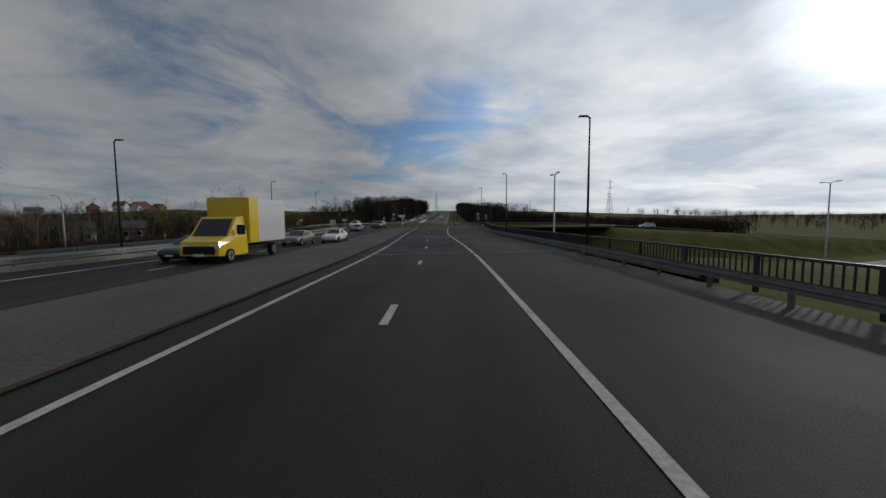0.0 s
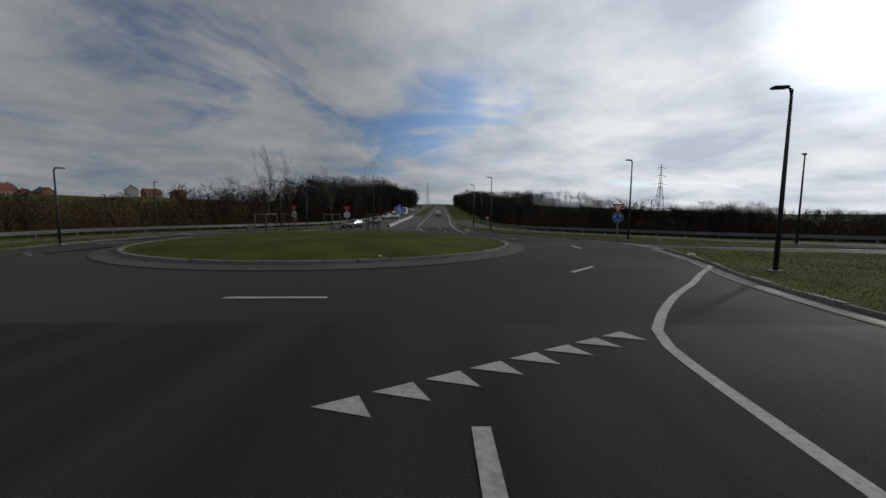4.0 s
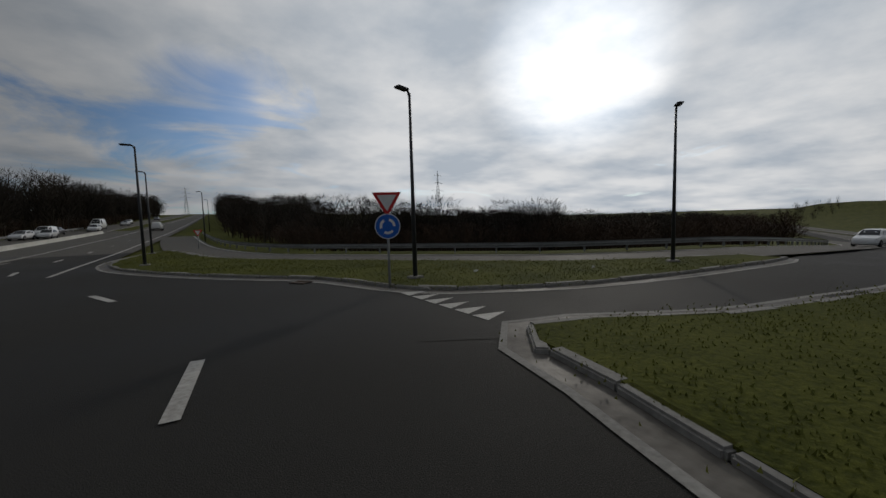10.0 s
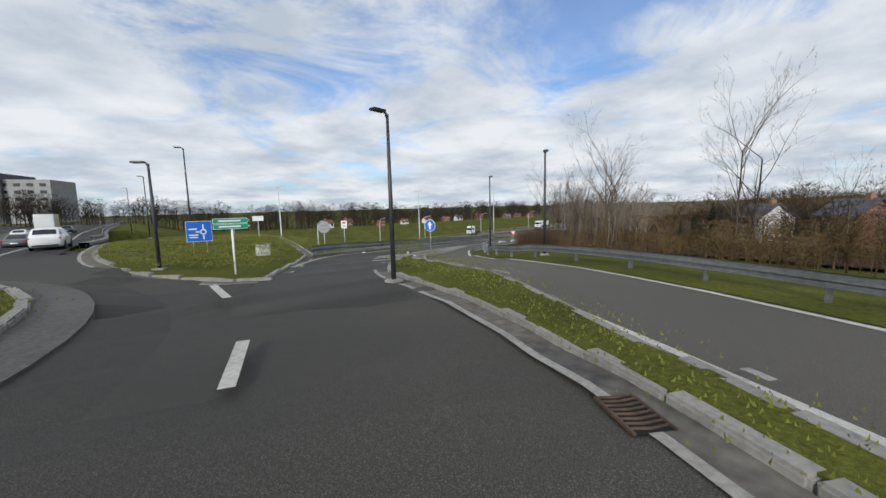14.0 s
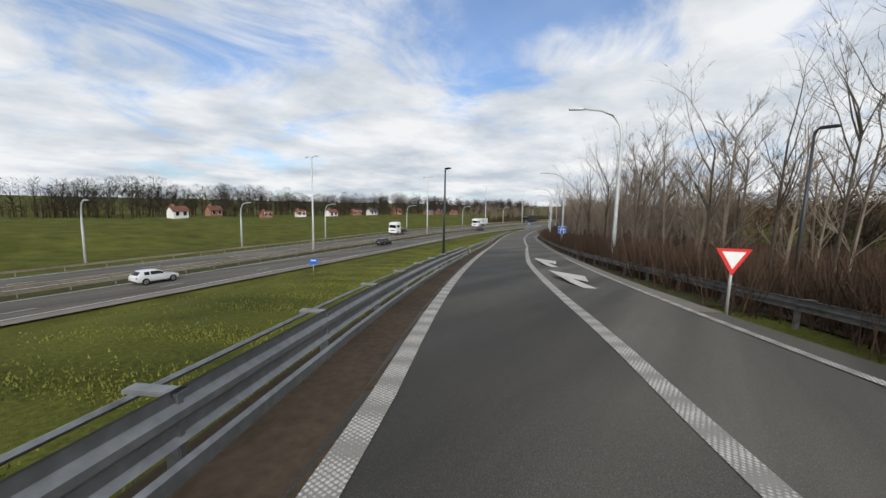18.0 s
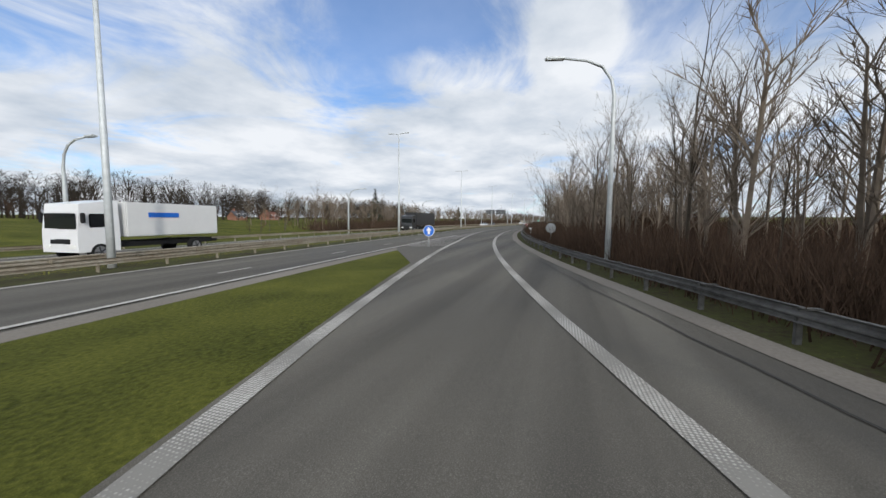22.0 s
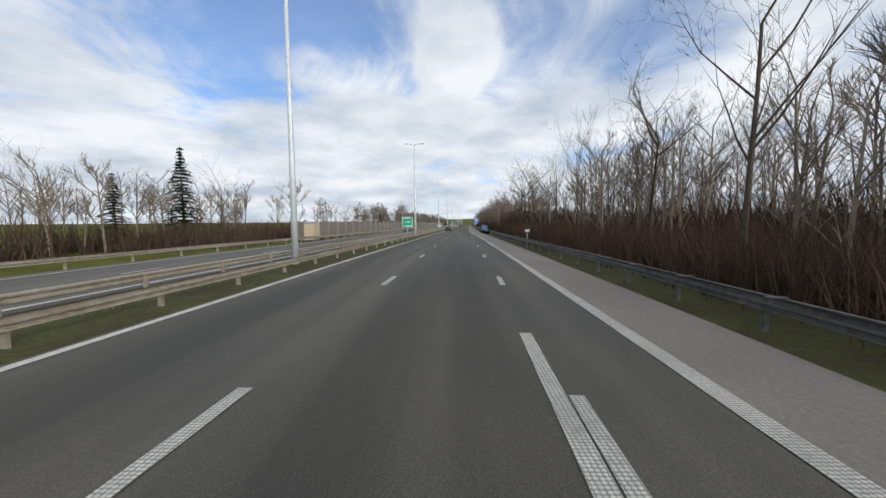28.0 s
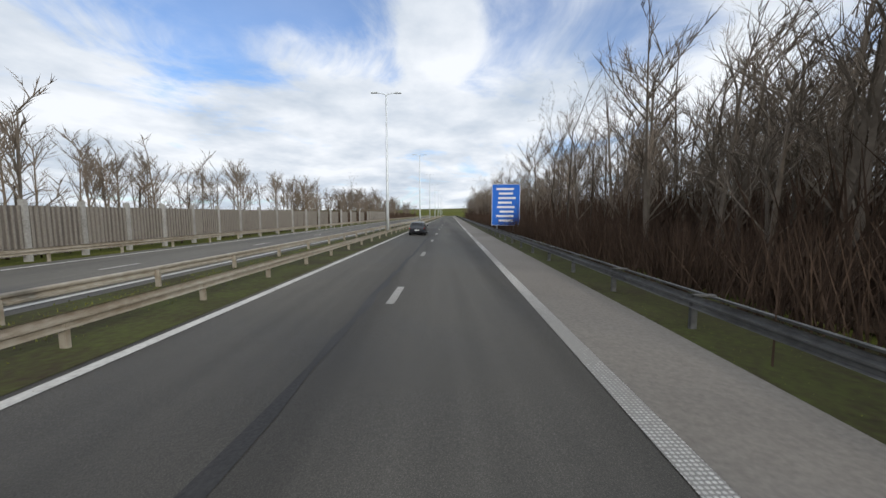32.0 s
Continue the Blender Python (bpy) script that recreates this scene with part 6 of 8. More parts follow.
roundabout_sign((8.3, 78.6, 0.1), (3, 68))
roundabout_sign((-15.5, 91.0, 0.1), (-11, 100))
roundabout_sign((5.1, 60.8, 0.05), (-2, 40))
roundabout_sign((-11.0, 92.3, 0.1), (-11, 110), "grey backs of a triangle and a disc on a pole")
roundabout_sign((-8.3, 57.5, 0.02), (-8, 50), "grey backs of a triangle and a disc on a pole")


def arrow_plates(own, texts, mat, w=1.15, z0=1.5, top=""):
    pole_part(own, z0 + 0.2 * len(texts), 0.035, WHITE)
    for k, t in enumerate(texts):
        z = z0 + 0.13 + 0.2 * (len(texts) - 1 - k)
        for m, g, y, nm in ((WHITE, 0.0, -0.012, "plate"), (mat, 0.014, -0.018, "plate_field")):
            bm = bmesh.new(); flat(bm, [(-w / 2 + g, z - 0.09 + g), (w / 2 - 0.1, z - 0.09 + g), (w / 2 - g * 1.5, z), (w / 2 - 0.1, z + 0.09 - g), (-w / 2 + g, z + 0.09 - g)], y, 0.008)
            part(nm, bm, m, own)
        if t:
            words(own, t, -0.06, z, 0.15, -0.022, WHITE)
        else:
            bm = bmesh.new(); bar(bm, -0.06, z, w * 0.6, 0.05, -0.022)
            part("lettering", bm, WHITE, own, "unreadable lettering")
    if top:
        z = z0 + 0.2 * len(texts) + 0.16
        for m, g, y, nm in ((WHITE, 0.0, -0.012, "number_plate"), (BLUE, 0.012, -0.018, "number_field")):
            bm = bmesh.new(); bar(bm, 0, z, 0.34 - g * 2, 0.2 - g * 2, y); part(nm, bm, m, own)
        words(own, top, 0, z, 0.14, -0.022, WHITE)


sign_post("direction_sign", "blue arrow-shaped direction sign with three town names on a white pole", (-6.0, 92.2, 0.1), (-0.2, 86.5), lambda o: arrow_plates(o, ["Namur", "Sambreville", "Farciennes"], BLUE, top="N90"))
sign_post("direction_sign", "blue arrow-shaped direction sign on a white pole", (-7.2, 58.8, 0.03), (-15, 76), lambda o: arrow_plates(o, ["", ""], BLUE, top=""))
sign_post("direction_sign", "green arrow-shaped motorway direction sign on a white pole", (-19.9, 71.5, 0.1), (-19, 82), lambda o: arrow_plates(o, ["", ""], GREEN, 1.15, 1.6)).scale = (0.86,) * 3
sign_post("arrow_sign", "blue disc with a white upward arrow on a pole", (-31.0, 67.05, -0.8), (-24, 70), lambda o: (pole_part(o, 1.5), blue_round(o, 1.35, 0.36)))


def disc_back(own, h=1.5, r=0.33):
    pole_part(own, h + 0.3)
    bm = bmesh.new(); disc(bm, r, 0, h); part("disc", bm, GREY, own, "plain grey back of a round sign")
    bm = bmesh.new(); bar(bm, 0, h + 0.1, r * 1.2, 0.03, -0.02); bar(bm, 0, h - 0.12, r * 1.2, 0.03, -0.02); part("bracket", bm, STEEL, own)


def by_route(x, d):
    i = min(range(len(ROUTE)), key=lambda j: abs(ROUTE[j].x - x))
    p = ROUTE[i] + normals(ROUTE)[i] * d
    return p.x, p.y, p.z


def by_motorway(x, d):
    i = min(range(len(MOTORWAY)), key=lambda j: abs(MOTORWAY[j].x - x))
    n = normals(MOTORWAY)[i]
    p = MOTORWAY[i] + n * d
    return x, p.y - (x - p.x) * n.x / n.y, p.z


sign_post("road_sign", "grey back of a round traffic sign on a pole", by_route(-27.2, -2.7), (-24, 70), lambda o: disc_back(o, 1.55, 0.34))
sign_post("road_sign", "grey back of a round traffic sign on a pole", by_route(-142, 5.5), (-110, 25), lambda o: disc_back(o, 1.3, 0.34))
sign_post("arrow_sign", "blue disc with a white upward arrow on a pole", by_route(-139.0, -2.6), (-100, 32), lambda o: (pole_part(o, 1.2), blue_round(o, 1.1, 0.36)))


def white_plate(own, w, h, z, mark=None, mat=None):
    pole_part(own, z)
    bm = bmesh.new(); bar(bm, 0, z, w, h, 0); part("panel", bm, mat or WHITE, own)
    if mark:
        bm = bmesh.new(); bar(bm, 0, z + h * 0.22, w * 0.55, h * 0.2, -0.01); part("panel_mark", bm, mark, own)
        bm = bmesh.new(); bar(bm, 0, z - h * 0.2, w * 0.6, h * 0.08, -0.01); part("panel_text", bm, BLACK, own, "unreadable lettering")


sign_post("plate_sign", "white plate sign with a red mark on a pole", by_route(-29.6, -3.6), (-24, 70), lambda o: white_plate(o, 0.36, 0.5, 1.75, RED))
sign_post("plate_sign", "plain white plate sign on a pole", (-23.5, 59.2, ground_at(-23.5, 59.2)), (-20, 80), lambda o: white_plate(o, 0.62, 0.3, 1.9))
sign_post("give_way_sign", "red give-way triangle on a short pole", by_route(-43.5, 5.2), (-24, 70), lambda o: (pole_part(o, 1.3), yield_face(o, 1.15, 0.34)))
sign_post("give_way_sign", "red give-way triangle on a short pole", by_route(-176, 4.7), (-140, 20), lambda o: (pole_part(o, 1.2), yield_face(o, 1.05, 0.34)))
sign_post("give_way_sign", "red give-way triangle on a short pole", (3.9, 103, 0.15), (-2, 60), lambda o: (pole_part(o, 1.2), yield_face(o, 1.05, 0.3)))
for x in (-153.5, -287.7, -330, -446):
    p = by_motorway(x, value(EDGE_R, -x) + 0.8) if x < -190 else by_route(x, 5.0)
    sign_post("distance_marker", "small white distance marker on a post", p, (p[0] + 20, p[1] - 4), lambda o: white_plate(o, 0.3, 0.16, 1.0))


def motorway_sign(own):
    bm = bmesh.new(); bar(bm, 0, 1.95, 0.85, 0.85, -0.16); part("panel", bm, WHITE, own)
    bm = bmesh.new(); bar(bm, 0, 1.95, 0.8, 0.8, -0.168); part("panel_field", bm, BLUE, own)
    bm = bmesh.new()
    for s in (-1, 1):
        flat(bm, [(s * 0.16, 1.62), (s * 0.24, 1.62), (s * 0.13, 2.26), (s * 0.07, 2.26)], -0.176)
    bar(bm, 0, 2.02, 0.62, 0.06, -0.176)
    part("symbol", bm, WHITE, own, "white motorway symbol")
    bm = bmesh.new(); box(bm, (0.3, 0.1, 0.05), (0, -0.1, 2.1)); box(bm, (0.3, 0.1, 0.05), (0, -0.1, 1.8)); part("bracket", bm, STEEL, own)


p = by_route(-74.7, 6.4)
sign_post("motorway_sign", "square blue motorway sign fixed to a lamp post", p, (p[0] + 30, p[1] + 10), motorway_sign)
p = (-56.5, 31.5, ground_at(-56.5, 31.5))
sign_post("small_blue_sign", "small blue sign plate standing in the grass", p, (-40, 56), lambda o: white_plate(o, 0.7, 0.5, 0.9, WHITE, BLUE))


def blue_board(own):
    for x in (-0.5, 0.5):
        pole_part(own, 2.4, 0.045, GREY, x)
    bm = bmesh.new(); bar(bm, 0, 1.65, 1.9, 1.75, -0.02); part("panel", bm, WHITE, own)
    bm = bmesh.new(); bar(bm, 0, 1.65, 1.84, 1.69, -0.03); part("panel_field", bm, BLUE, own)
    bm = bmesh.new()
    flat(bm, [(0.3 + 0.24 * math.cos(a), 1.6 + 0.24 * math.sin(a)) for a in np.linspace(0, math.tau, 20)[:-1]], -0.038)
    bar(bm, 0.3, 1.2, 0.1, 0.5, -0.038); bar(bm, 0.3, 2.0, 0.1, 0.5, -0.038); bar(bm, -0.02, 1.6, 0.5, 0.1, -0.038)
    part("diagram", bm, WHITE, own, "white roundabout diagram")
    bm = bmesh.new()
    flat(bm, [(0.3 + 0.15 * math.cos(a), 1.6 + 0.15 * math.sin(a)) for a in np.linspace(0, math.tau, 20)[:-1]], -0.044)
    part("diagram_hole", bm, BLUE, own)
    bm = bmesh.new(); bar(bm, -0.45, 1.85, 0.6, 0.12, -0.04); bar(bm, -0.42, 1.35, 0.7, 0.1, -0.04); bar(bm, -0.42, 1.15, 0.6, 0.1, -0.04)
    part("lettering", bm, WHITE, own, "unreadable lettering")


sign_post("direction_board", "large blue roundabout direction board on two posts", (-19.85, 64.0, 0.1), (-19.6, 80), blue_board).scale = (0.54,) * 3


def tall_board(own, w, h, z, mat, rows):
    for x in ((-w * 0.3, w * 0.3) if w > 2 else (0.0,)):
        pole_part(own, z + h / 2, 0.06, GREY, x)
    bm = bmesh.new(); bar(bm, 0, z, w, h, -0.03); part("panel", bm, WHITE, own)
    bm = bmesh.new(); bar(bm, 0, z, w - 0.08, h - 0.08, -0.04); part("panel_field", bm, mat, own)
    bm = bmesh.new()
    for k in range(rows):
        bar(bm, 0.08 * (k % 3 - 1), z + h * (0.38 - 0.76 * k / max(rows - 1, 1)), w * (0.62 - 0.12 * (k % 2)), h * 0.05, -0.05)
    part("lettering", bm, WHITE, own, "unreadable lettering")


p = by_motorway(-487, 12.6)
sign_post("direction_board", "tall blue direction board on posts behind the guard rail", (p[0], p[1], p[2]), (p[0] + 40, p[1] - 5), lambda o: tall_board(o, 2.5, 3.7, 2.4, BLUE, 8))
p = by_motorway(-457.6, 2.0)
sign_post("distance_board", "blue distance board on a post in the median", p, (p[0] + 40, p[1] + 8), lambda o: tall_board(o, 1.5, 0.85, 1.5, BLUE, 3))
p = by_motorway(-345.3, 2.4)
sign_post("exit_board", "green exit board in the median", p, (p[0] + 40, p[1] + 8), lambda o: tall_board(o, 1.1, 1.1, 1.74, GREEN, 3))


def gantry():
    x = -246.0
    y1, y0, z = by_motorway(x, 2.2)[1], by_motorway(x, -7.0)[1], -6.3
    own = thing("sign_gantry", "steel lattice gantry with dark sign backs over the opposite carriageway", "gantry", at=(x, y0, z))
    L, H = y1 - y0, 4.4
    for y in (0, L):
        for dx in (-0.25, 0.25):
            bm = bmesh.new(); box(bm, (0.14, 0.14, H + 0.6), (dx, y, (H + 0.6) / 2)); part("post", bm, GREY, own)
    for zz in (H - 0.05, H + 0.75):
        for dx in (-0.25, 0.25):
            bm = bmesh.new(); box(bm, (0.08, L, 0.08), (dx, L / 2, zz)); part("chord", bm, GREY, own)
    for k in range(14):
        bm = bmesh.new(); a, b = k * L / 14, (k + 1) * L / 14
        tube(bm, [(0.25, a, H - 0.05 if k % 2 else H + 0.75), (0.25, b, H + 0.75 if k % 2 else H - 0.05)], 0.025, 5)
        part("brace", bm, GREY, own)
    for c in (L * 0.33, L * 0.72):
        bm = bmesh.new(); box(bm, (0.12, 3.0, 1.5), (-0.4, c, H + 0.35), 0.02); part("sign_board", bm, DARK_STEEL, own, "dark weathered back of a sign")
        for j in range(5):
            bm = bmesh.new(); box(bm, (0.05, 0.06, 1.4), (-0.3, c - 1.2 + j * 0.6, H + 0.35)); part("stiffener", bm, GREY, own)


gantry()


def noise_fence():
    line = [p for p in beside(MOTORWAY, -7.2) if -540 < p.x < -338]
    own = tagged(new("noise_fence"), "timber noise barrier with pale concrete posts", "fence", kind="structure")
    panel_m = surface("dark_timber", (0.055, 0.048, 0.041), (0.13, 0.112, 0.094), grain=12, patch=1, rough=0.9, bump=0.3, stretch=(6, 6, 0.6))
    bm = bmesh.new(); box(bm, (0.18, 0.2, 2.2), (0, 0, 0.95), 0.02)
    post = slat = None
    n = 0
    for a, b in zip(line, line[1:]):
        d = b - a; turn = math.atan2(d.y, d.x)
        m = Matrix.Translation(a) @ Matrix.Rotation(turn, 4, "Z")
        if post is None:
            post = part("post", bm, KERB, own, "pale concrete post"); post.matrix_local = m
        else:
            shared("post", post, m, own)
        w = d.length
        if slat is None:
            q = bmesh.new(); box(q, (2.9, 0.05, 1.75), (1.45, 0.0, 0.95))
            slat = part("panel", q, panel_m, own); slat.matrix_local = m
            q = bmesh.new()
            for k in range(15):
                box(q, (0.05, 0.06, 1.75), (0.15 + k * 0.19, -0.05, 0.95))
            ribs = part("panel_ribs", q, SHOULDER, own); ribs.matrix_local = m
        else:
            shared("panel", slat, m, own); shared("panel_ribs", ribs, m, own)


noise_fence()

# ---- roadside odds and ends ----
def barrier():
    own = tagged(new("concrete_barrier"), "low white-painted concrete barrier dividing the north road", "barrier", kind="structure")
    L = [p for p in beside(NORTH, -3.6) if 101 < p.y < 140]
    v, f = sweep(L, [(-0.24, 0.0), (-0.11, 0.14), (-0.08, 0.34), (0.08, 0.34), (0.11, 0.14), (0.24, 0.0)])
    raw("profile", v, f, surface("white_concrete", (0.36, 0.35, 0.31), (0.55, 0.54, 0.49), grain=7, patch=0.6, rough=0.85, bump=0.3), own)


barrier()
L = [p for p in beside(NORTH, -4.0) if p.y > 138]
tagged(ribbon("north_median", L, [p for p in beside(NORTH, -1.4) if p.y > 138][:len(L)], GRASS, 0.03), "narrow grass median", "verge", kind="structure") if len(L) == len([p for p in beside(NORTH, -1.4) if p.y > 138]) else None


def block(name, label, cat, at, size, mat, turn=0.0, bevel=0.03, lid=None):
    own = thing(name, label, cat, at=at, turn=turn)
    bm = bmesh.new(); box(bm, size, (0, 0, size[2] / 2), bevel); part("body", bm, mat, own)
    if lid:
        bm = bmesh.new(); box(bm, (size[0] * 1.06, size[1] * 1.06, size[2] * 0.08), (0, 0, size[2] * 1.02), bevel / 2); part("lid", bm, lid, own)
    return own


block("concrete_block", "pale concrete block standing on the grass", "block", (-18.1, 88.1, 0.1), (0.46, 0.36, 0.5), KERB, 30)
block("cabinet", "pale roadside cabinet by the slip road", "cabinet", (-22.3, 64.9, 0.1), (0.6, 0.35, 0.55), WHITE, 20, lid=GREY)
p = by_motorway(-342, -6.9)
block("tan_container", "tan boxy cabinet beside the opposite carriageway", "cabinet", p, (2.0, 1.2, 1.7), plain("tan_panel", (0.42, 0.35, 0.24), 0.7), 4, lid=GREY)
YEL = plain("hi_vis_yellow", (0.5, 0.6, 0.05), 0.6)
for dx in (-0.17, 0.17):
    block("beacon_box", "small yellow-green box at the foot of a lamp post", "box", (-16.2 + dx, 90.05, 0.12), (0.13, 0.1, 0.15), YEL, 20, 0.01, lid=DARK_STEEL)
LITTER = plain("litter_white", (0.6, 0.6, 0.58), 0.6)


def crumple(at, size, seed, label="crumpled white litter lying on the ground"):
    rnd = random.Random(seed)
    bm = bmesh.new()
    bmesh.ops.create_icosphere(bm, subdivisions=2, radius=size, matrix=Matrix.Diagonal((1, 0.7, 0.45, 1)))
    for v in bm.verts:
        v.co *= rnd.uniform(0.65, 1.2)
    ob = link("litter", bm, LITTER)
    ob.location = (at[0], at[1], at[2] + size * 0.3)
    tagged(ob, label, "litter", "scattered litter")


for i, (x, y, z, s) in enumerate([(6.75, 69.9, 0.15, 0.14), (6.95, 70.3, 0.15, 0.1), (-4.2, 68.6, 0.2, 0.07), (-9, 69.2, 0.22, 0.06), (-13, 71.5, 0.2, 0.07), (-0.6, 72.6, 0.2, 0.06), (11, 78.8, 0.13, 0.07), (14, 77.2, 0.13, 0.06), (-18.6, 88.0, 0.13, 0.06), (-24.1, 75.2, 0.13, 0.05), (-24.4, 74.4, 0.13, 0.05)]):
    crumple((x, y, z), s, i)
p = by_route(-28.0, -1.35)
crumple(p, 0.12, 31)
for x, d in ((-96, -3.4), (-99, -3.0), (-104, -3.6), (-108, -4.2), (-112, -4.0), (-117, -4.2)):
    p = by_route(x, d); crumple((p[0], p[1], ground_at(p[0], p[1]) + 0.02), 0.06, int(-x))
for x, y, turn in ((8.35, 73.6, 0.3),):
    own = thing("drain_grate", "rusty iron drain grate set in the gutter", "drain", "gutter drains", (x, y, 0.0 if x > -25 else -0.85), math.degrees(turn))
    bm = bmesh.new(); box(bm, (0.62, 0.42, 0.04), (0, 0, 0.005)); part("frame", bm, DIRT, own)
    for k in range(7):
        bm = bmesh.new(); box(bm, (0.04, 0.36, 0.03), (-0.24 + k * 0.08, 0, 0.03)); part("bar", bm, RUST_STEEL, own)


def young_tree(x, y, seed):
    own = make_tree("young_tree", "young bare tree held by a square timber frame", seed, 4.2, spread=0.3, up=0.8, trunk=0.035, bare=0.45, depth=3)
    own.matrix_world = pose(x, y, 0.42, 0, 0, seed * 40)
    for sx in (-1, 1):
        for sy in (-1, 1):
            bm = bmesh.new(); tube(bm, [(sx * 0.35, sy * 0.35, -0.3), (sx * 0.35, sy * 0.35, 1.15)], 0.035, 6); part("stake", bm, TWIG, own)
    for sx in (-1, 1):
        bm = bmesh.new(); box(bm, (0.05, 0.78, 0.06), (sx * 0.35, 0, 1.1)); part("crossbar", bm, TWIG, own)
        bm = bmesh.new(); box(bm, (0.78, 0.05, 0.06), (0, sx * 0.35, 1.12)); part("crossbar", bm, TWIG, own)


for i, (x, y) in enumerate([(-11.0, 75.6), (-6.6, 81.2), (-9.2, 81.0), (-11.6, 80.0)]):
    young_tree(x, y, 31 + i)


# ---- vehicles ----
GLASS = bpy.data.materials.new("car_glass")
GLASS.use_nodes = True
g = GLASS.node_tree.nodes["Principled BSDF"]
g.inputs["Base Color"].default_value, g.inputs["Roughness"].default_value = (0.012, 0.014, 0.016, 1), 0.06
TYRE = plain("tyre", (0.014, 0.014, 0.014), 0.85)
RIM = plain("alloy_rim", (0.42, 0.42, 0.43), 0.35, 0.8)
LIGHT_GLASS = plain("lamp_lens", (0.75, 0.75, 0.72), 0.15)
TAIL = plain("tail_lens", (0.35, 0.01, 0.01), 0.2)
PLATE = plain("number_plate", (0.6, 0.6, 0.56), 0.5)
paints = {}


def paint(rgb):
    if rgb not in paints:
        m = plain("car_paint", rgb, 0.28, vary=0.05)
        b = m.node_tree.nodes["Principled BSDF"]
        b.inputs["Coat Weight"].default_value, b.inputs["Coat Roughness"].default_value = 0.6, 0.08
        paints[rgb] = m
    return paints[rgb]


def loft(sections, caps=True):
    """A closed skin over rings of points."""
    bm = bmesh.new()
    rings = [[bm.verts.new(p) for p in s] for s in sections]
    for a, b in zip(rings, rings[1:]):
        for k in range(len(a)):
            bm.faces.new((a[k], a[(k + 1) % len(a)], b[(k + 1) % len(b)], b[k]))
    if caps:
        bm.faces.new(rings[0]); bm.faces.new(rings[-1][::-1])
    bmesh.ops.recalc_face_normals(bm, faces=bm.faces)
    return bm


def section(x, w, z0, z1, tuck=0.0):
    """A rounded cross section of a car body at x."""
    h = z1 - z0
    return [(x, -w * 0.9, z0), (x, -w, z0 + h * 0.3), (x, -w * 0.985, z0 + h * 0.7), (x, -w * (0.93 - tuck), z1 - h * 0.05), (x, -w * (0.8 - tuck), z1),
            (x, w * (0.8 - tuck), z1), (x, w * (0.93 - tuck), z1 - h * 0.05), (x, w * 0.985, z0 + h * 0.7), (x, w, z0 + h * 0.3), (x, w * 0.9, z0)]


def wheel(own, x, y, r, w, side):
    bm = bmesh.new()
    m = Matrix.Translation((x, y, r)) @ Matrix.Rotation(math.pi / 2, 4, "X")
    bmesh.ops.create_cone(bm, cap_ends=True, segments=20, radius1=r, radius2=r, depth=w, matrix=m)
    bmesh.ops.bevel(bm, geom=[e for e in bm.edges if len(e.link_faces) == 2 and any(len(f.verts) > 4 for f in e.link_faces)], offset=r * 0.1, segments=2, affect="EDGES")
    t = part("wheel", bm, TYRE, own)
    bm = bmesh.new()
    m = Matrix.Translation((x, y + side * w * 0.45, r)) @ Matrix.Rotation(math.pi / 2, 4, "X")
    bmesh.ops.create_cone(bm, cap_ends=True, segments=16, radius1=r * 0.62, radius2=r * 0.62, depth=w * 0.2, matrix=m)
    part("rim", bm, RIM, t)
    bm = bmesh.new()
    for k in range(5):
        a = k * math.tau / 5
        tube(bm, [(x, y + side * w * 0.58, r), (x + r * 0.58 * math.cos(a), y + side * w * 0.56, r + r * 0.58 * math.sin(a))], r * 0.07, 5)
    part("spokes", bm, DARK_STEEL, t)


SHAPES = {  # length, half width, bonnet end, screen top, roof end, tail, belt height, roof height
    "hatch": (3.3, 0.68, 0.30, 0.48, 0.86, 0.97, 0.72, 1.15),
    "saloon": (3.6, 0.70, 0.30, 0.47, 0.72, 0.87, 0.70, 1.10),
    "estate": (3.6, 0.70, 0.29, 0.45, 0.90, 0.98, 0.72, 1.14),
    "suv": (3.5, 0.72, 0.27, 0.44, 0.88, 0.98, 0.82, 1.28),
    "small_van": (3.5, 0.74, 0.20, 0.36, 0.97, 1.0, 0.85, 1.45),
    "van": (4.3, 0.80, 0.16, 0.30, 0.985, 1.0, 0.98, 1.95),
}


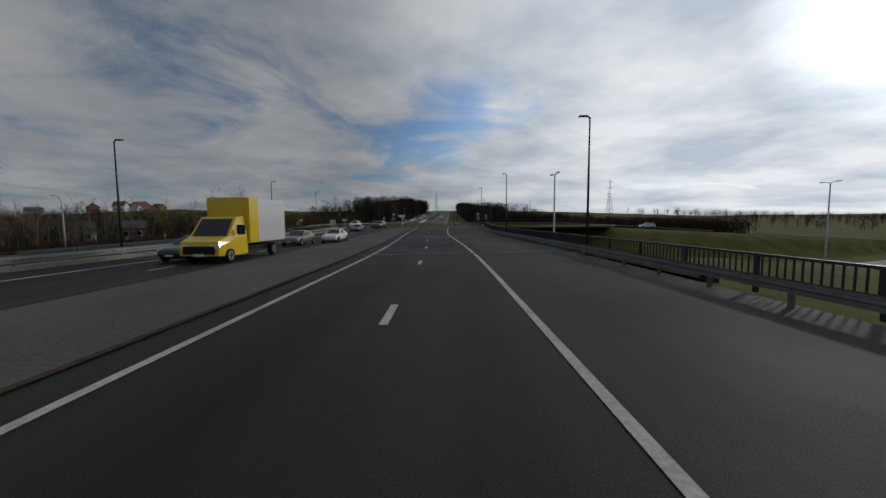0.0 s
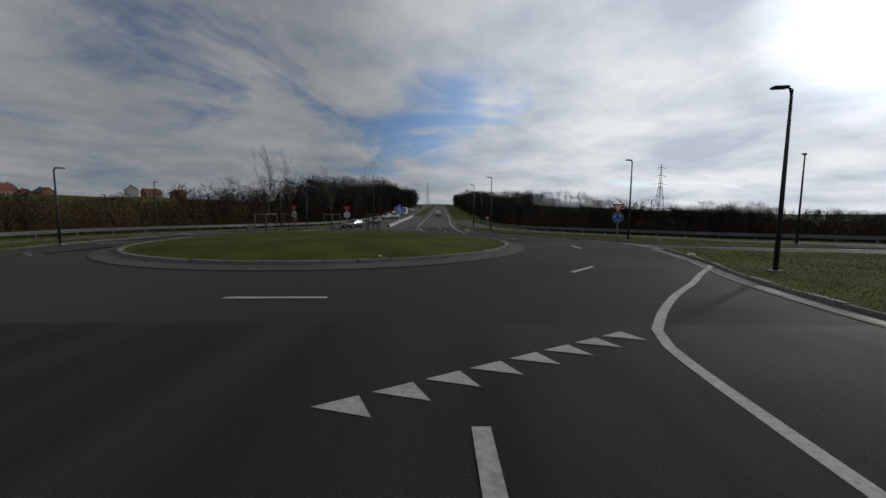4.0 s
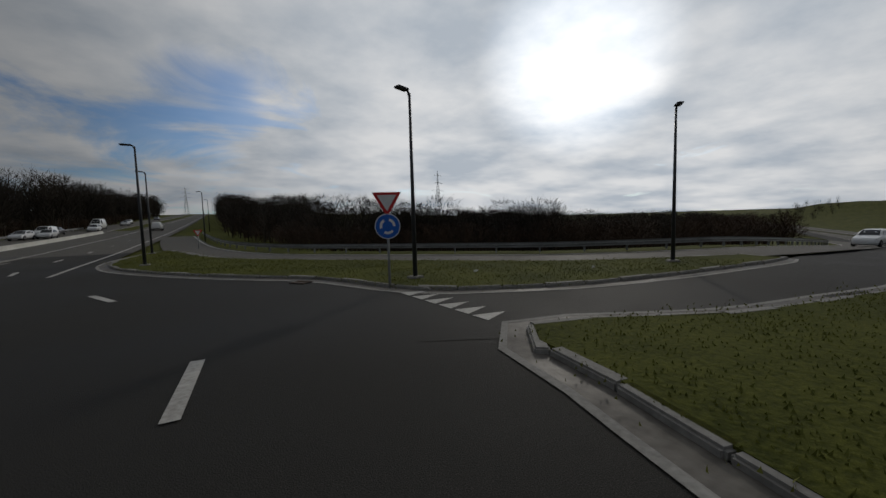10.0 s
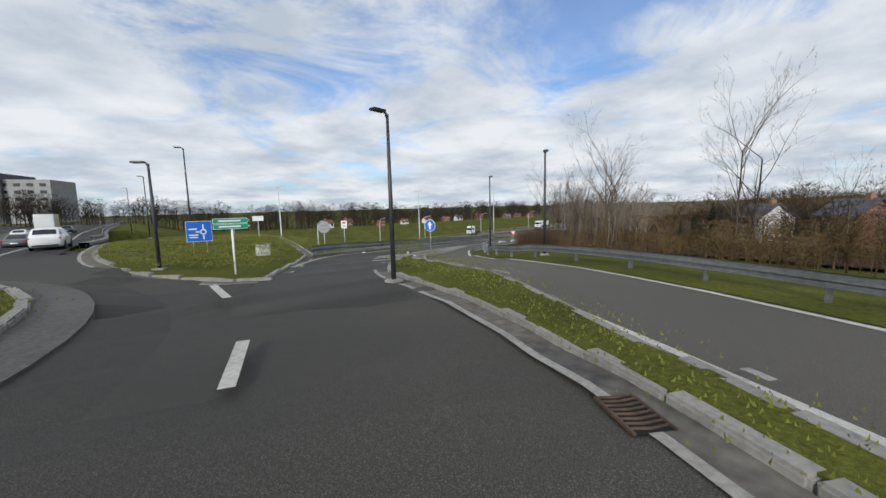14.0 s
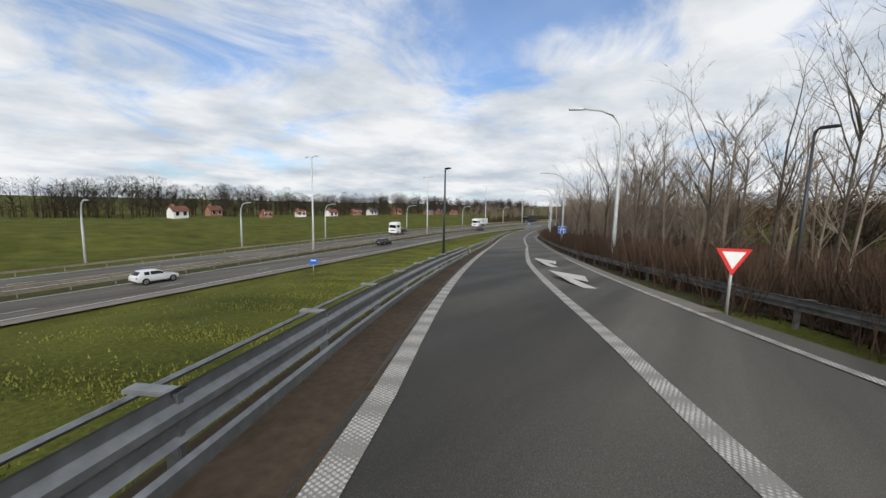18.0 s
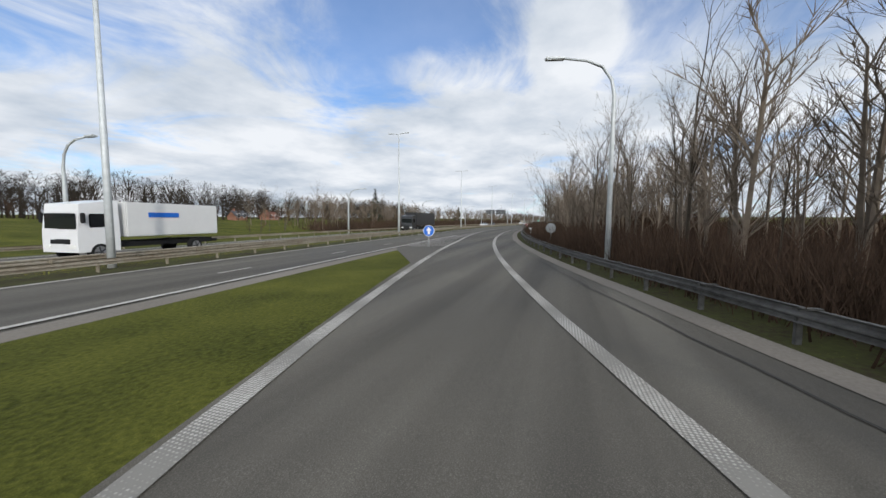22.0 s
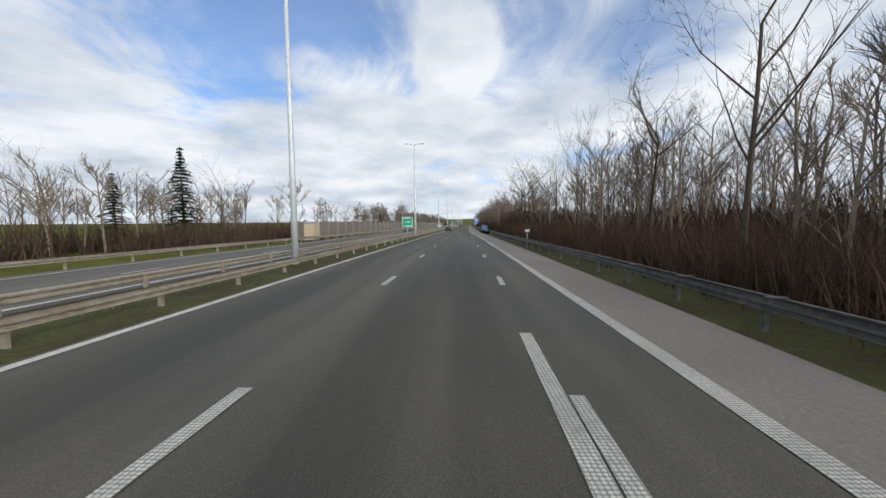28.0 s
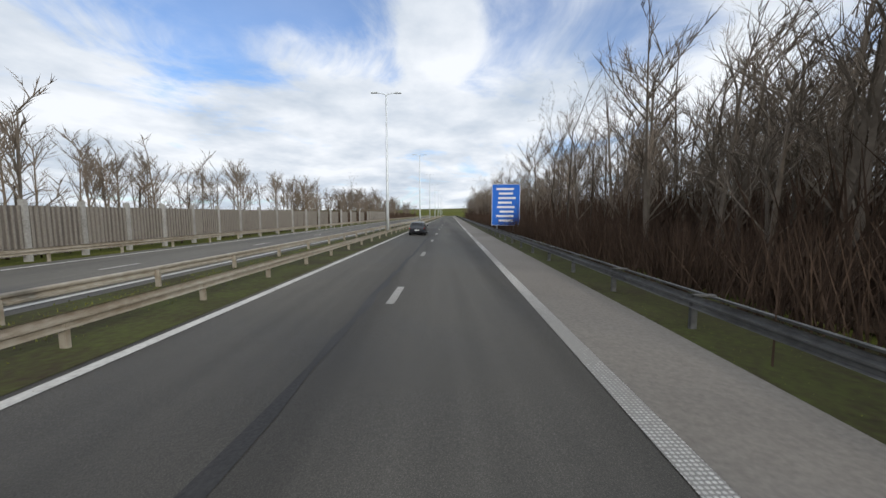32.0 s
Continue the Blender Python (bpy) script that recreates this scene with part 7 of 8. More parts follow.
def car(shape, rgb, label, at, turn, size=0.86):
    """A car that heads along its own +x: one rounded shell with panes, lights and wheels set on it."""
    L, W, b, s, e, tl, belt, roof = SHAPES[shape]
    van = "van" in shape
    own = thing("van" if van else "car", label, "van" if van else "car", "road vehicles", at, turn)
    X = lambda u: L / 2 - u * L
    col = paint(rgb)
    line = [(0, belt * 0.62), (0.015, belt * 0.74), (0.05, belt * 0.84), (b * 0.55, belt * 0.93), (b, belt * 1.0), ((b + s) / 2, belt + (roof - belt) * 0.56), (s, belt + (roof - belt) * 0.93), (s + 0.08, roof * 0.995), ((s + e) / 2, roof),
            (e - 0.04, roof * 0.985), (e, belt + (roof - belt) * 0.9), (tl, belt * 1.03), (min(tl + 0.02, 0.995), belt * 0.99), (1.0, belt * 0.9)]
    flank = [(0, 0.74), (0.012, 0.84), (0.05, 0.93), (0.13, 0.985), (0.3, 1.0), (0.82, 1.0), (0.93, 0.965), (0.985, 0.9), (1.0, 0.82)]
    floor_z = [(0, 0.25), (0.06, 0.17), (0.94, 0.19), (1.0, 0.3)]

    def ring(u):
        zt, w, z0 = value(line, u), W * value(flank, u), value(floor_z, u)
        zb = min(belt, zt - 0.02 * (1 - min(1.0, max(0.0, (zt - belt) / 0.1))) - 0.02)
        g = max(0.0, min(1.0, (zt - zb) / (roof - belt)))
        half = [(w * 0.86, z0), (w * 0.97, z0 + 0.07), (w, z0 + (zb - z0) * 0.45), (w * 0.985, zb - (zb - z0) * 0.12), (w * (0.93 + 0.01 * (1 - g)), zb + (zt - zb) * 0.08),
                (w * (0.93 - 0.10 * g), zb + (zt - zb) * 0.55), (w * (0.90 - 0.155 * g), zb + (zt - zb) * 0.88), (w * (0.80 - 0.15 * g), zb + (zt - zb) * 0.985), (w * 0.4, zt + 0.012)]
        return half

    def skin(u, v, sd, out=0.007):
        """A spot on the cabin's side: v from the belt line up to the roof's edge."""
        h = ring(u)
        y, z = (h[4][0] + (h[5][0] - h[4][0]) * v / 0.55, h[4][1] + (h[5][1] - h[4][1]) * v / 0.55) if v < 0.55 else (h[5][0] + (h[6][0] - h[5][0]) * (v - 0.55) / 0.45, h[5][1] + (h[6][1] - h[5][1]) * (v - 0.55) / 0.45)
        return (X(u), sd * (y + out), z)

    us = sorted(set([0, 0.015, 0.05, 0.09, 0.13, b * 0.55, b, b + 0.02, (b + s) / 2, s, s + 0.03, s + 0.08, (s + e) / 2, e - 0.04, e - 0.015, e, (e + tl) / 2, tl, min(tl + 0.02, 0.995), 1.0, 0.3, 0.6, 0.82]))
    rings = []
    for u in us:
        h = ring(u)
        rings.append([(X(u), -y, z) for y, z in h] + [(X(u), y, z) for y, z in h[::-1]])
    part("body", loft(rings), col, own, smooth=True)

    def pane(name, grid, label=""):
        n = len(grid[0])
        raw(name, [p for r in grid for p in r], [(j * n + i, j * n + i + 1, (j + 1) * n + i + 1, (j + 1) * n + i) for j in range(len(grid) - 1) for i in range(n - 1)], GLASS, own, label, True)

    mid = (s + e) / 2 + 0.02
    spans = [(b + 0.075, mid - 0.012)] + ([] if van else [(mid + 0.012, e - 0.045)]) + ([(e - 0.025, (e + tl) / 2 + 0.01)] if shape in ("estate", "suv") else [])
    if van:
        spans = [(b + 0.06, s + 0.13)]
    for sd in (-1, 1):
        for u0, u1 in spans:
            pane("side_window", [[skin(u0 + (u1 - u0) * i / 8, v, sd) for i in range(9)] for v in (0.12, 0.35, 0.55, 0.75, 0.93)], "dark window glass")

    def over(u, k, lift=0.008):
        h = ring(u)
        y = h[7][0] * k
        return (X(u) + (lift if u < 0.5 else -lift), y, h[7][1] + (h[8][1] - h[7][1]) * (1 - abs(k)) + lift)

    pane("windscreen", [[over(b + 0.012 + (s - b - 0.02) * j / 5, k) for k in (-0.97, -0.5, 0, 0.5, 0.97)] for j in range(6)], "dark window glass")
    if not van:
        pane("rear_window", [[over(e + 0.012 + (tl - e - 0.03) * j / 4, k) for k in (-0.93, -0.5, 0, 0.5, 0.93)] for j in range(5)], "dark window glass")
    r = 0.255 if shape != "van" else 0.29
    for u in (0.18, 0.80):
        for sd in (-1, 1):
            wheel(own, X(u), sd * (W - 0.065), r, 0.17, sd)
            bm = bmesh.new()
            m = Matrix.Translation((X(u), sd * (W - 0.032), r + 0.01)) @ Matrix.Rotation(math.pi / 2, 4, "X")
            bmesh.ops.create_cone(bm, cap_ends=True, segments=22, radius1=r * 1.13, radius2=r * 1.13, depth=0.08, matrix=m)
            part("wheel_arch", bm, BLACK, own)
    for sd in (-1, 1):
        bm = bmesh.new(); box(bm, (0.22, 0.26, 0.11), (X(0.05), sd * W * 0.73, belt * 0.73), 0.04); part("headlight", bm, LIGHT_GLASS, own)
        bm = bmesh.new(); box(bm, (0.14, 0.18, 0.17), (X(0.977), sd * W * 0.77, belt * 0.84), 0.03); part("tail_light", bm, TAIL, own)
        bm = bmesh.new(); box(bm, (0.09, 0.15, 0.1), (X(b + 0.09), sd * (W + 0.05), belt + 0.07), 0.03); part("mirror", bm, col, own)
        bm = bmesh.new(); box(bm, (L * 0.46, 0.02, 0.05), (X(0.49), sd * W * 0.985, 0.25), 0.008); part("sill", bm, BLACK, own)
        for u in ((mid - 0.06, e - 0.08) if not van else (mid - 0.06,)):
            bm = bmesh.new(); box(bm, (0.14, 0.03, 0.03), (X(u), sd * W * 0.995, belt * 0.88), 0.01); part("door_handle", bm, col, own)
    bm = bmesh.new(); box(bm, (0.06, W * 1.1, 0.12), (X(0.012), 0, 0.36), 0.02); part("grille", bm, BLACK, own)
    bm = bmesh.new(); box(bm, (0.06, W * 1.5, 0.1), (X(0.992), 0, 0.32), 0.02); part("rear_bumper", bm, BLACK, own)
    for u, z in ((0.0, 0.30), (1.0, 0.46)):
        bm = bmesh.new(); box(bm, (0.03, 0.36, 0.08), (X(u) + (0.005 if u == 0 else -0.012), 0, z)); part("licence_plate", bm, PLATE, own)
    bm = bmesh.new(); box(bm, (L * 0.84, W * 1.6, 0.1), (0, 0, 0.2)); part("underside", bm, BLACK, own)
    own.scale = (size,) * 3
    return own


def truck(label, at, turn, cab, cargo, length=8.2, height=2.9, trailer=True, stripe_mat=None, cargo_top=None):
    own = thing("truck", label, "truck", "road vehicles", at, turn)
    F = length / 2
    cabm = paint(cab)
    part("cab", loft([[(F, -0.92, 0.4), (F, -0.92, 1.2), (F - 0.12, -0.88, 2.3), (F - 0.12, 0.88, 2.3), (F, 0.92, 1.2), (F, 0.92, 0.4)], [(F - 1.5, -0.95, 0.4), (F - 1.5, -0.95, 1.2), (F - 1.5, -0.9, 2.5), (F - 1.5, 0.9, 2.5), (F - 1.5, 0.95, 1.2), (F - 1.5, 0.95, 0.4)]]), cabm, own)
    bm = bmesh.new(); box(bm, (0.04, 1.6, 0.62), (F - 0.03, 0, 1.62), 0.02); part("windscreen", bm, GLASS, own)
    for sd in (-1, 1):
        bm = bmesh.new(); box(bm, (0.7, 0.04, 0.55), (F - 0.75, sd * 0.93, 1.65), 0.02); part("side_window", bm, GLASS, own)
        bm = bmesh.new(); box(bm, (0.06, 0.3, 0.16), (F + 0.01, sd * 0.65, 0.62), 0.02); part("headlight", bm, LIGHT_GLASS, own)
        bm = bmesh.new(); box(bm, (0.1, 0.16, 0.4), (F - 0.1, sd * 1.08, 1.75), 0.02); part("mirror", bm, BLACK, own)
    bm = bmesh.new(); box(bm, (0.08, 1.0, 0.2), (F - 0.02, 0, 0.82), 0.02); part("grille", bm, BLACK, own)
    body = paint(cargo)
    bm = bmesh.new(); box(bm, (length - 1.8, 1.9, height - 0.95), (-0.9, 0, 0.95 + (height - 0.95) / 2), 0.04); part("cargo_body", bm, body, own)
    if cargo_top:
        bm = bmesh.new(); box(bm, (length - 1.84, 1.94, (height - 0.95) * 0.62), (-0.9, 0, height - (height - 0.95) * 0.32), 0.04); part("upper_panel", bm, paint(cargo_top), own)
    if stripe_mat:
        for sd in (-1, 1):
            bm = bmesh.new(); box(bm, (1.5, 0.02, 0.22), (-0.2, sd * 0.96, height * 0.78)); part("emblem", bm, stripe_mat, own, "unreadable lettering")
    bm = bmesh.new(); box(bm, (length - 0.6, 1.1, 0.25), (-0.3, 0, 0.62)); part("chassis", bm, BLACK, own)
    xs = [F - 0.75, F - 2.3] + ([-F + 0.9, -F + 1.75, -F + 2.6] if trailer else [-F + 1.4])
    for x in xs if trailer else [F - 0.75, -F + 1.4]:
        for sd in (-1, 1):
            wheel(own, x, sd * 0.82, 0.38, 0.24, sd)
    bm = bmesh.new(); box(bm, (0.06, 1.7, 0.15), (-F + 0.02, 0, 0.6)); part("rear_bumper", bm, BLACK, own)
    return own


def box_van(at, turn):
    own = thing("delivery_van", "yellow delivery van with a tall white box body", "van", "road vehicles", at, turn)
    yel, wht = paint((0.72, 0.50, 0.02)), paint((0.62, 0.62, 0.60))
    part("cab", loft([[(2.35, -0.72, 0.3), (2.35, -0.76, 0.62), (2.3, -0.7, 0.82), (2.3, 0.7, 0.82), (2.35, 0.76, 0.62), (2.35, 0.72, 0.3)], [(1.75, -0.8, 0.25), (1.75, -0.8, 0.8), (1.75, -0.76, 1.0), (1.75, 0.76, 1.0), (1.75, 0.8, 0.8), (1.75, 0.8, 0.25)],
                      [(1.2, -0.8, 0.25), (1.2, -0.8, 0.95), (1.15, -0.7, 1.72), (1.15, 0.7, 1.72), (1.2, 0.8, 0.95), (1.2, 0.8, 0.25)], [(0.6, -0.8, 0.25), (0.6, -0.8, 0.95), (0.6, -0.7, 1.78), (0.6, 0.7, 1.78), (0.6, 0.8, 0.95), (0.6, 0.8, 0.25)]]), yel, own)
    bm = bmesh.new(); flat(bm, [(-0.66, 0), (0.66, 0), (0.6, 0.82), (-0.6, 0.82)], 0, 0.03)
    bmesh.ops.transform(bm, matrix=Matrix.Translation((1.76, 0, 1.02)) @ Matrix.Rotation(math.pi / 2, 4, "Z") @ Matrix.Rotation(radians(-39), 4, "X"), verts=bm.verts)
    part("windscreen", bm, GLASS, own)
    for sd in (-1, 1):
        bm = bmesh.new(); box(bm, (0.5, 0.03, 0.4), (0.95, sd * 0.775, 1.22), 0.01); part("side_window", bm, GLASS, own)
        bm = bmesh.new(); box(bm, (0.08, 0.3, 0.16), (2.32, sd * 0.55, 0.62), 0.02); part("headlight", bm, LIGHT_GLASS, own)
        bm = bmesh.new(); box(bm, (0.1, 0.14, 0.24), (1.35, sd * 0.92, 1.2), 0.02); part("mirror", bm, BLACK, own)
    bm = bmesh.new(); box(bm, (3.1, 1.75, 1.85), (-1.0, 0, 1.6), 0.04); part("cargo_body", bm, wht, own)
    bm = bmesh.new(); box(bm, (0.75, 1.77, 1.87), (0.2, 0, 1.6), 0.04); part("front_panel", bm, yel, own)
    bm = bmesh.new(); box(bm, (0.06, 1.2, 0.3), (2.36, 0, 0.5), 0.02); part("grille", bm, BLACK, own)
    bm = bmesh.new(); box(bm, (4.2, 1.1, 0.2), (-0.1, 0, 0.45)); part("chassis", bm, BLACK, own)
    bm = bmesh.new(); box(bm, (0.03, 0.4, 0.09), (2.39, 0, 0.33)); part("licence_plate", bm, PLATE, own)
    for x in (1.75, -1.5):
        for sd in (-1, 1):
            wheel(own, x, sd * 0.72, 0.28, 0.2, sd)


box_van((-8.95, 15.6, -0.5), -92)
car("hatch", (0.02, 0.05, 0.05), "dark teal hatchback with headlights", (-10.6, 15.3, -0.5), -91)
car("saloon", (0.16, 0.14, 0.11), "grey-brown saloon car on the bridge", (-9.8, 24.3, -0.5), -92)
car("saloon", (0.70, 0.70, 0.69), "low white sports saloon car", (-8.4, 27.6, -0.5), -92)
car("saloon", (0.07, 0.075, 0.08), "dark grey saloon car", (-11.8, 48.5, -0.35), -93)
car("suv", (0.05, 0.055, 0.05), "dark suv crossing the bridge", (-10.3, 56.5, -0.05), -100)
car("hatch", (0.05, 0.055, 0.065), "dark grey hatchback waiting at the roundabout", (-11.6, 97.4, 0.02), -112)
car("van", (0.60, 0.60, 0.57), "white delivery van in the queue", (-10.6, 150.0, 1.7), -93)
for i, (y, c, s, l) in enumerate([(128, (0.5, 0.5, 0.5), "hatch", "silver hatchback in the queue"), (136, (0.05, 0.05, 0.06), "saloon", "black saloon in the queue"), (146, (0.6, 0.6, 0.6), "suv", "white suv in the queue"), (155, (0.3, 0.03, 0.03), "hatch", "red hatchback in the queue"), (168, (0.5, 0.5, 0.5), "saloon", "silver saloon in the queue"), (182, (0.6, 0.6, 0.6), "hatch", "white hatchback in the queue"), (215, (0.1, 0.1, 0.12), "suv", "dark suv in the queue")]):
    p = min(NORTH, key=lambda q: abs(q.y - y))
    car(s, c, l, (p.x - 6.2 - (i % 2) * 1.6, y, p.z + 0.02), -90)
car("hatch", (0.10, 0.10, 0.11), "grey hatchback coming down to the roundabout", (-11.2, 109.5, 0.2), -98)
car("hatch", (0.6, 0.6, 0.6), "silver-white hatchback coming down the north road", (-11.9, 126.0, 0.75), -96)
car("small_van", (0.66, 0.66, 0.65), "small white van following a hatchback", (-11.6, 131.5, 0.95), -96)
car("small_van", (0.66, 0.66, 0.65), "small white van climbing the north road", (-2.2, 141.0, 1.3), 90)
car("suv", (0.68, 0.68, 0.67), "white crossover driving up the slip road", (41.0, 76.0, -0.8), 175)
car("hatch", (0.025, 0.05, 0.06), "dark green hatchback by the splitter island", (-11.4, 58.6, 0.02), -80)
car("suv", (0.64, 0.64, 0.63), "white suv leaving over the bridge", (-14.2, 57.0, -0.02), -91)


def on_motorway(x, d, back=True):
    p = by_motorway(x, d); q = by_motorway(x - 4, d)
    a = math.degrees(math.atan2(q[1] - p[1], q[0] - p[0]))
    return (p[0], p[1], p[2] + 0.01), a + (180 if back else 0)


car("hatch", (0.5, 0.51, 0.52), "silver hatchback on the motorway", *on_motorway(-46, 5.0, False))
car("estate", (0.02, 0.02, 0.022), "black car on the motorway", *on_motorway(-76, 4.9, False))
truck("white tractor unit on the motorway", *on_motorway(-92, -3.4), (0.62, 0.62, 0.62), (0.08, 0.08, 0.08), 4.2, 1.2, False)
car("saloon", (0.02, 0.022, 0.03), "dark saloon on the motorway", *on_motorway(-116, 5.0, False))
truck("white box truck on the opposite carriageway", *on_motorway(-128.6, -1.0), (0.64, 0.64, 0.64), (0.58, 0.58, 0.57), 6.6, 2.45, False, BLUE)
truck("black articulated truck on the opposite carriageway", *on_motorway(-172, -1.0), (0.02, 0.02, 0.02), (0.03, 0.03, 0.032), 11, 2.9)
car("hatch", (0.42, 0.43, 0.44), "silver hatchback on the opposite carriageway", *on_motorway(-227, -0.9))
car("hatch", (0.64, 0.64, 0.63), "white hatchback on the opposite carriageway", *on_motorway(-233.5, -3.4))
car("hatch", (0.05, 0.06, 0.08), "dark hatchback on the opposite carriageway", *on_motorway(-236, -0.8))
car("suv", (0.66, 0.66, 0.64), "white crossover on the opposite carriageway", *on_motorway(-297.5, -0.8))
car("saloon", (0.03, 0.04, 0.05), "dark car on the opposite carriageway", *on_motorway(-379, -3.3))
car("van", (0.64, 0.64, 0.63), "white minibus on the opposite carriageway", *on_motorway(-458, -3.3))
car("estate", (0.007, 0.008, 0.012), "black estate car passing on the motorway", *on_motorway(-381.7, 4.72, False), 0.76)
car("estate", (0.018, 0.02, 0.024), "dark hatchback ahead on the motorway", *on_motorway(-482, 5.2, False))
car("hatch", (0.5, 0.5, 0.5), "silver car far along the motorway", *on_motorway(-268, 5.0, False))

# ---- buildings and far things ----
BRICK = surface("brick_wall", (0.16, 0.075, 0.05), (0.30, 0.16, 0.11), grain=5, patch=0.6, rough=0.9, bump=0.3)
ROOF = surface("roof_tiles", (0.09, 0.04, 0.03), (0.19, 0.085, 0.06), grain=4, patch=0.5, rough=0.85, bump=0.4)
RENDER_WALL = surface("white_render", (0.50, 0.49, 0.46), (0.68, 0.67, 0.64), grain=3, patch=0.4, rough=0.85, bump=0.1)
DULL_WALL = surface("weathered_concrete_wall", (0.20, 0.20, 0.20), (0.32, 0.32, 0.31), grain=3, patch=0.4, rough=0.85, bump=0.1)
SLATE = surface("slate_roof", (0.05, 0.05, 0.055), (0.10, 0.10, 0.11), grain=4, patch=0.5, rough=0.7, bump=0.3)


def house(at, turn, w, d, h, wall, roof, label):
    own = thing("house", label, "house", "village houses", at, turn)
    bm = bmesh.new(); box(bm, (w, d, h + 1.5), (0, 0, (h - 1.5) / 2)); part("wall", bm, wall, own)
    r = d * 0.42
    for sd in (-1, 1):
        bm = bmesh.new()
        a = [(-w / 2 - 0.3, sd * (d / 2 + 0.3), h - 0.2), (w / 2 + 0.3, sd * (d / 2 + 0.3), h - 0.2), (w / 2 + 0.3, 0, h + r), (-w / 2 - 0.3, 0, h + r)]
        vs = [bm.verts.new(p) for p in a] + [bm.verts.new((p[0], p[1], p[2] + 0.15)) for p in a]
        for q in ((0, 1, 2, 3), (7, 6, 5, 4), (0, 4, 5, 1), (1, 5, 6, 2), (2, 6, 7, 3), (3, 7, 4, 0)):
            bm.faces.new([vs[i] for i in q])
        bmesh.ops.recalc_face_normals(bm, faces=bm.faces)
        part("roof", bm, roof, own)
        bm = bmesh.new(); vs = [bm.verts.new(p) for p in ((sd * w / 2, -d / 2, h - 0.1), (sd * w / 2, d / 2, h - 0.1), (sd * w / 2, 0, h + r * 0.95))]
        bm.faces.new(vs); part("gable", bm, wall, own)
        for k in range(2):
            for j in range(max(1, int(h / 2.4))):
                win = bmesh.new(); box(win, (1.0, 0.1, 1.1), ((k - 0.5) * w * 0.5, sd * d / 2, 1.3 + j * 2.4)); wo = part("window", win, WHITE, own)
                win = bmesh.new(); box(win, (0.84, 0.12, 0.94), ((k - 0.5) * w * 0.5, sd * (d / 2 + 0.01), 1.3 + j * 2.4)); part("pane", win, GLASS, wo)
    bm = bmesh.new(); box(bm, (0.9, 0.12, 1.9), (0, -d / 2, 0.95)); part("door", bm, SLATE, own)
    bm = bmesh.new(); box(bm, (0.5, 0.5, 1.2), (w * 0.3, 0, h + r)); part("chimney", bm, BRICK, own)


rnd = random.Random(77)
for x, y, m, rf, l in [(-75.3, 74.9, RENDER_WALL, SLATE, "small white rendered house among trees"), (-71, 82.4, BRICK, SLATE, "red brick house with a dark roof below the slope")]:
    house((x, y, ground_at(x, y) + 0.4), 40, 4.5, 3.5, 2.6, m, rf, l)
car("hatch", (0.03, 0.07, 0.22), "blue hatchback parked beside the brick house", (-66.3, 79.4, ground_at(-66.3, 79.4) + 0.12), 60)
car("hatch", (0.6, 0.6, 0.6), "white hatchback parked beside the brick house", (-66.8, 77.4, ground_at(-66.8, 77.4) + 0.12), 55)
for i in range(13):
    x, y = -165 - rnd.uniform(0, 50) + i * 4, 165 + rnd.uniform(0, 50) + i * 3
    house((x, y, ground_at(x, y) - 0.4), rnd.uniform(0, 180), rnd.uniform(4.5, 6.5), rnd.uniform(3.8, 5), rnd.choice((2.0, 3.4)), rnd.choice((BRICK, BRICK, RENDER_WALL)), rnd.choice((ROOF, ROOF, SLATE)), "village house with a pitched roof on the slope")
for i in range(11):
    x, y = -70 - i * 13 + rnd.uniform(-4, 4), -50 - rnd.uniform(0, 8)
    house((x, y, ground_at(x, y) - 0.2), rnd.uniform(-20, 20), rnd.uniform(2.8, 4.2), rnd.uniform(2.3, 2.8), rnd.choice((1.3, 1.3, 2.0)), rnd.choice((BRICK, BRICK, BRICK, RENDER_WALL)), rnd.choice((ROOF, ROOF, SLATE)), "distant house with a pitched roof beyond the fields")


def hospital():
    own = thing("long_building", "long pale multi-storey building under construction on the hill", "building", at=(105, -235, -1), turn=-20)
    for x, w, h, m in ((-70, 60, 22, DULL_WALL), (-10, 58, 20, PAVING), (14, 34, 27, SLATE), (58, 64, 22, DULL_WALL), (-62, 40, 25, SLATE)):
        bm = bmesh.new(); box(bm, (w, 22 + (4 if m is SLATE else 0), h), (x, 0, h / 2)); b = part("block", bm, m, own)
        for j in range(2, int(h / 3.6)):
            for k in range(int(w / 5)):
                bm = bmesh.new(); box(bm, (2.4, 0.4, 1.5), (x - w / 2 + 3 + k * 5, 11.1 + (2 if m is SLATE else 0), j * 3.6 + 1.4)); part("window", bm, GLASS, b)


hospital()
CRANE = plain("crane_paint", (0.55, 0.52, 0.42), 0.6)


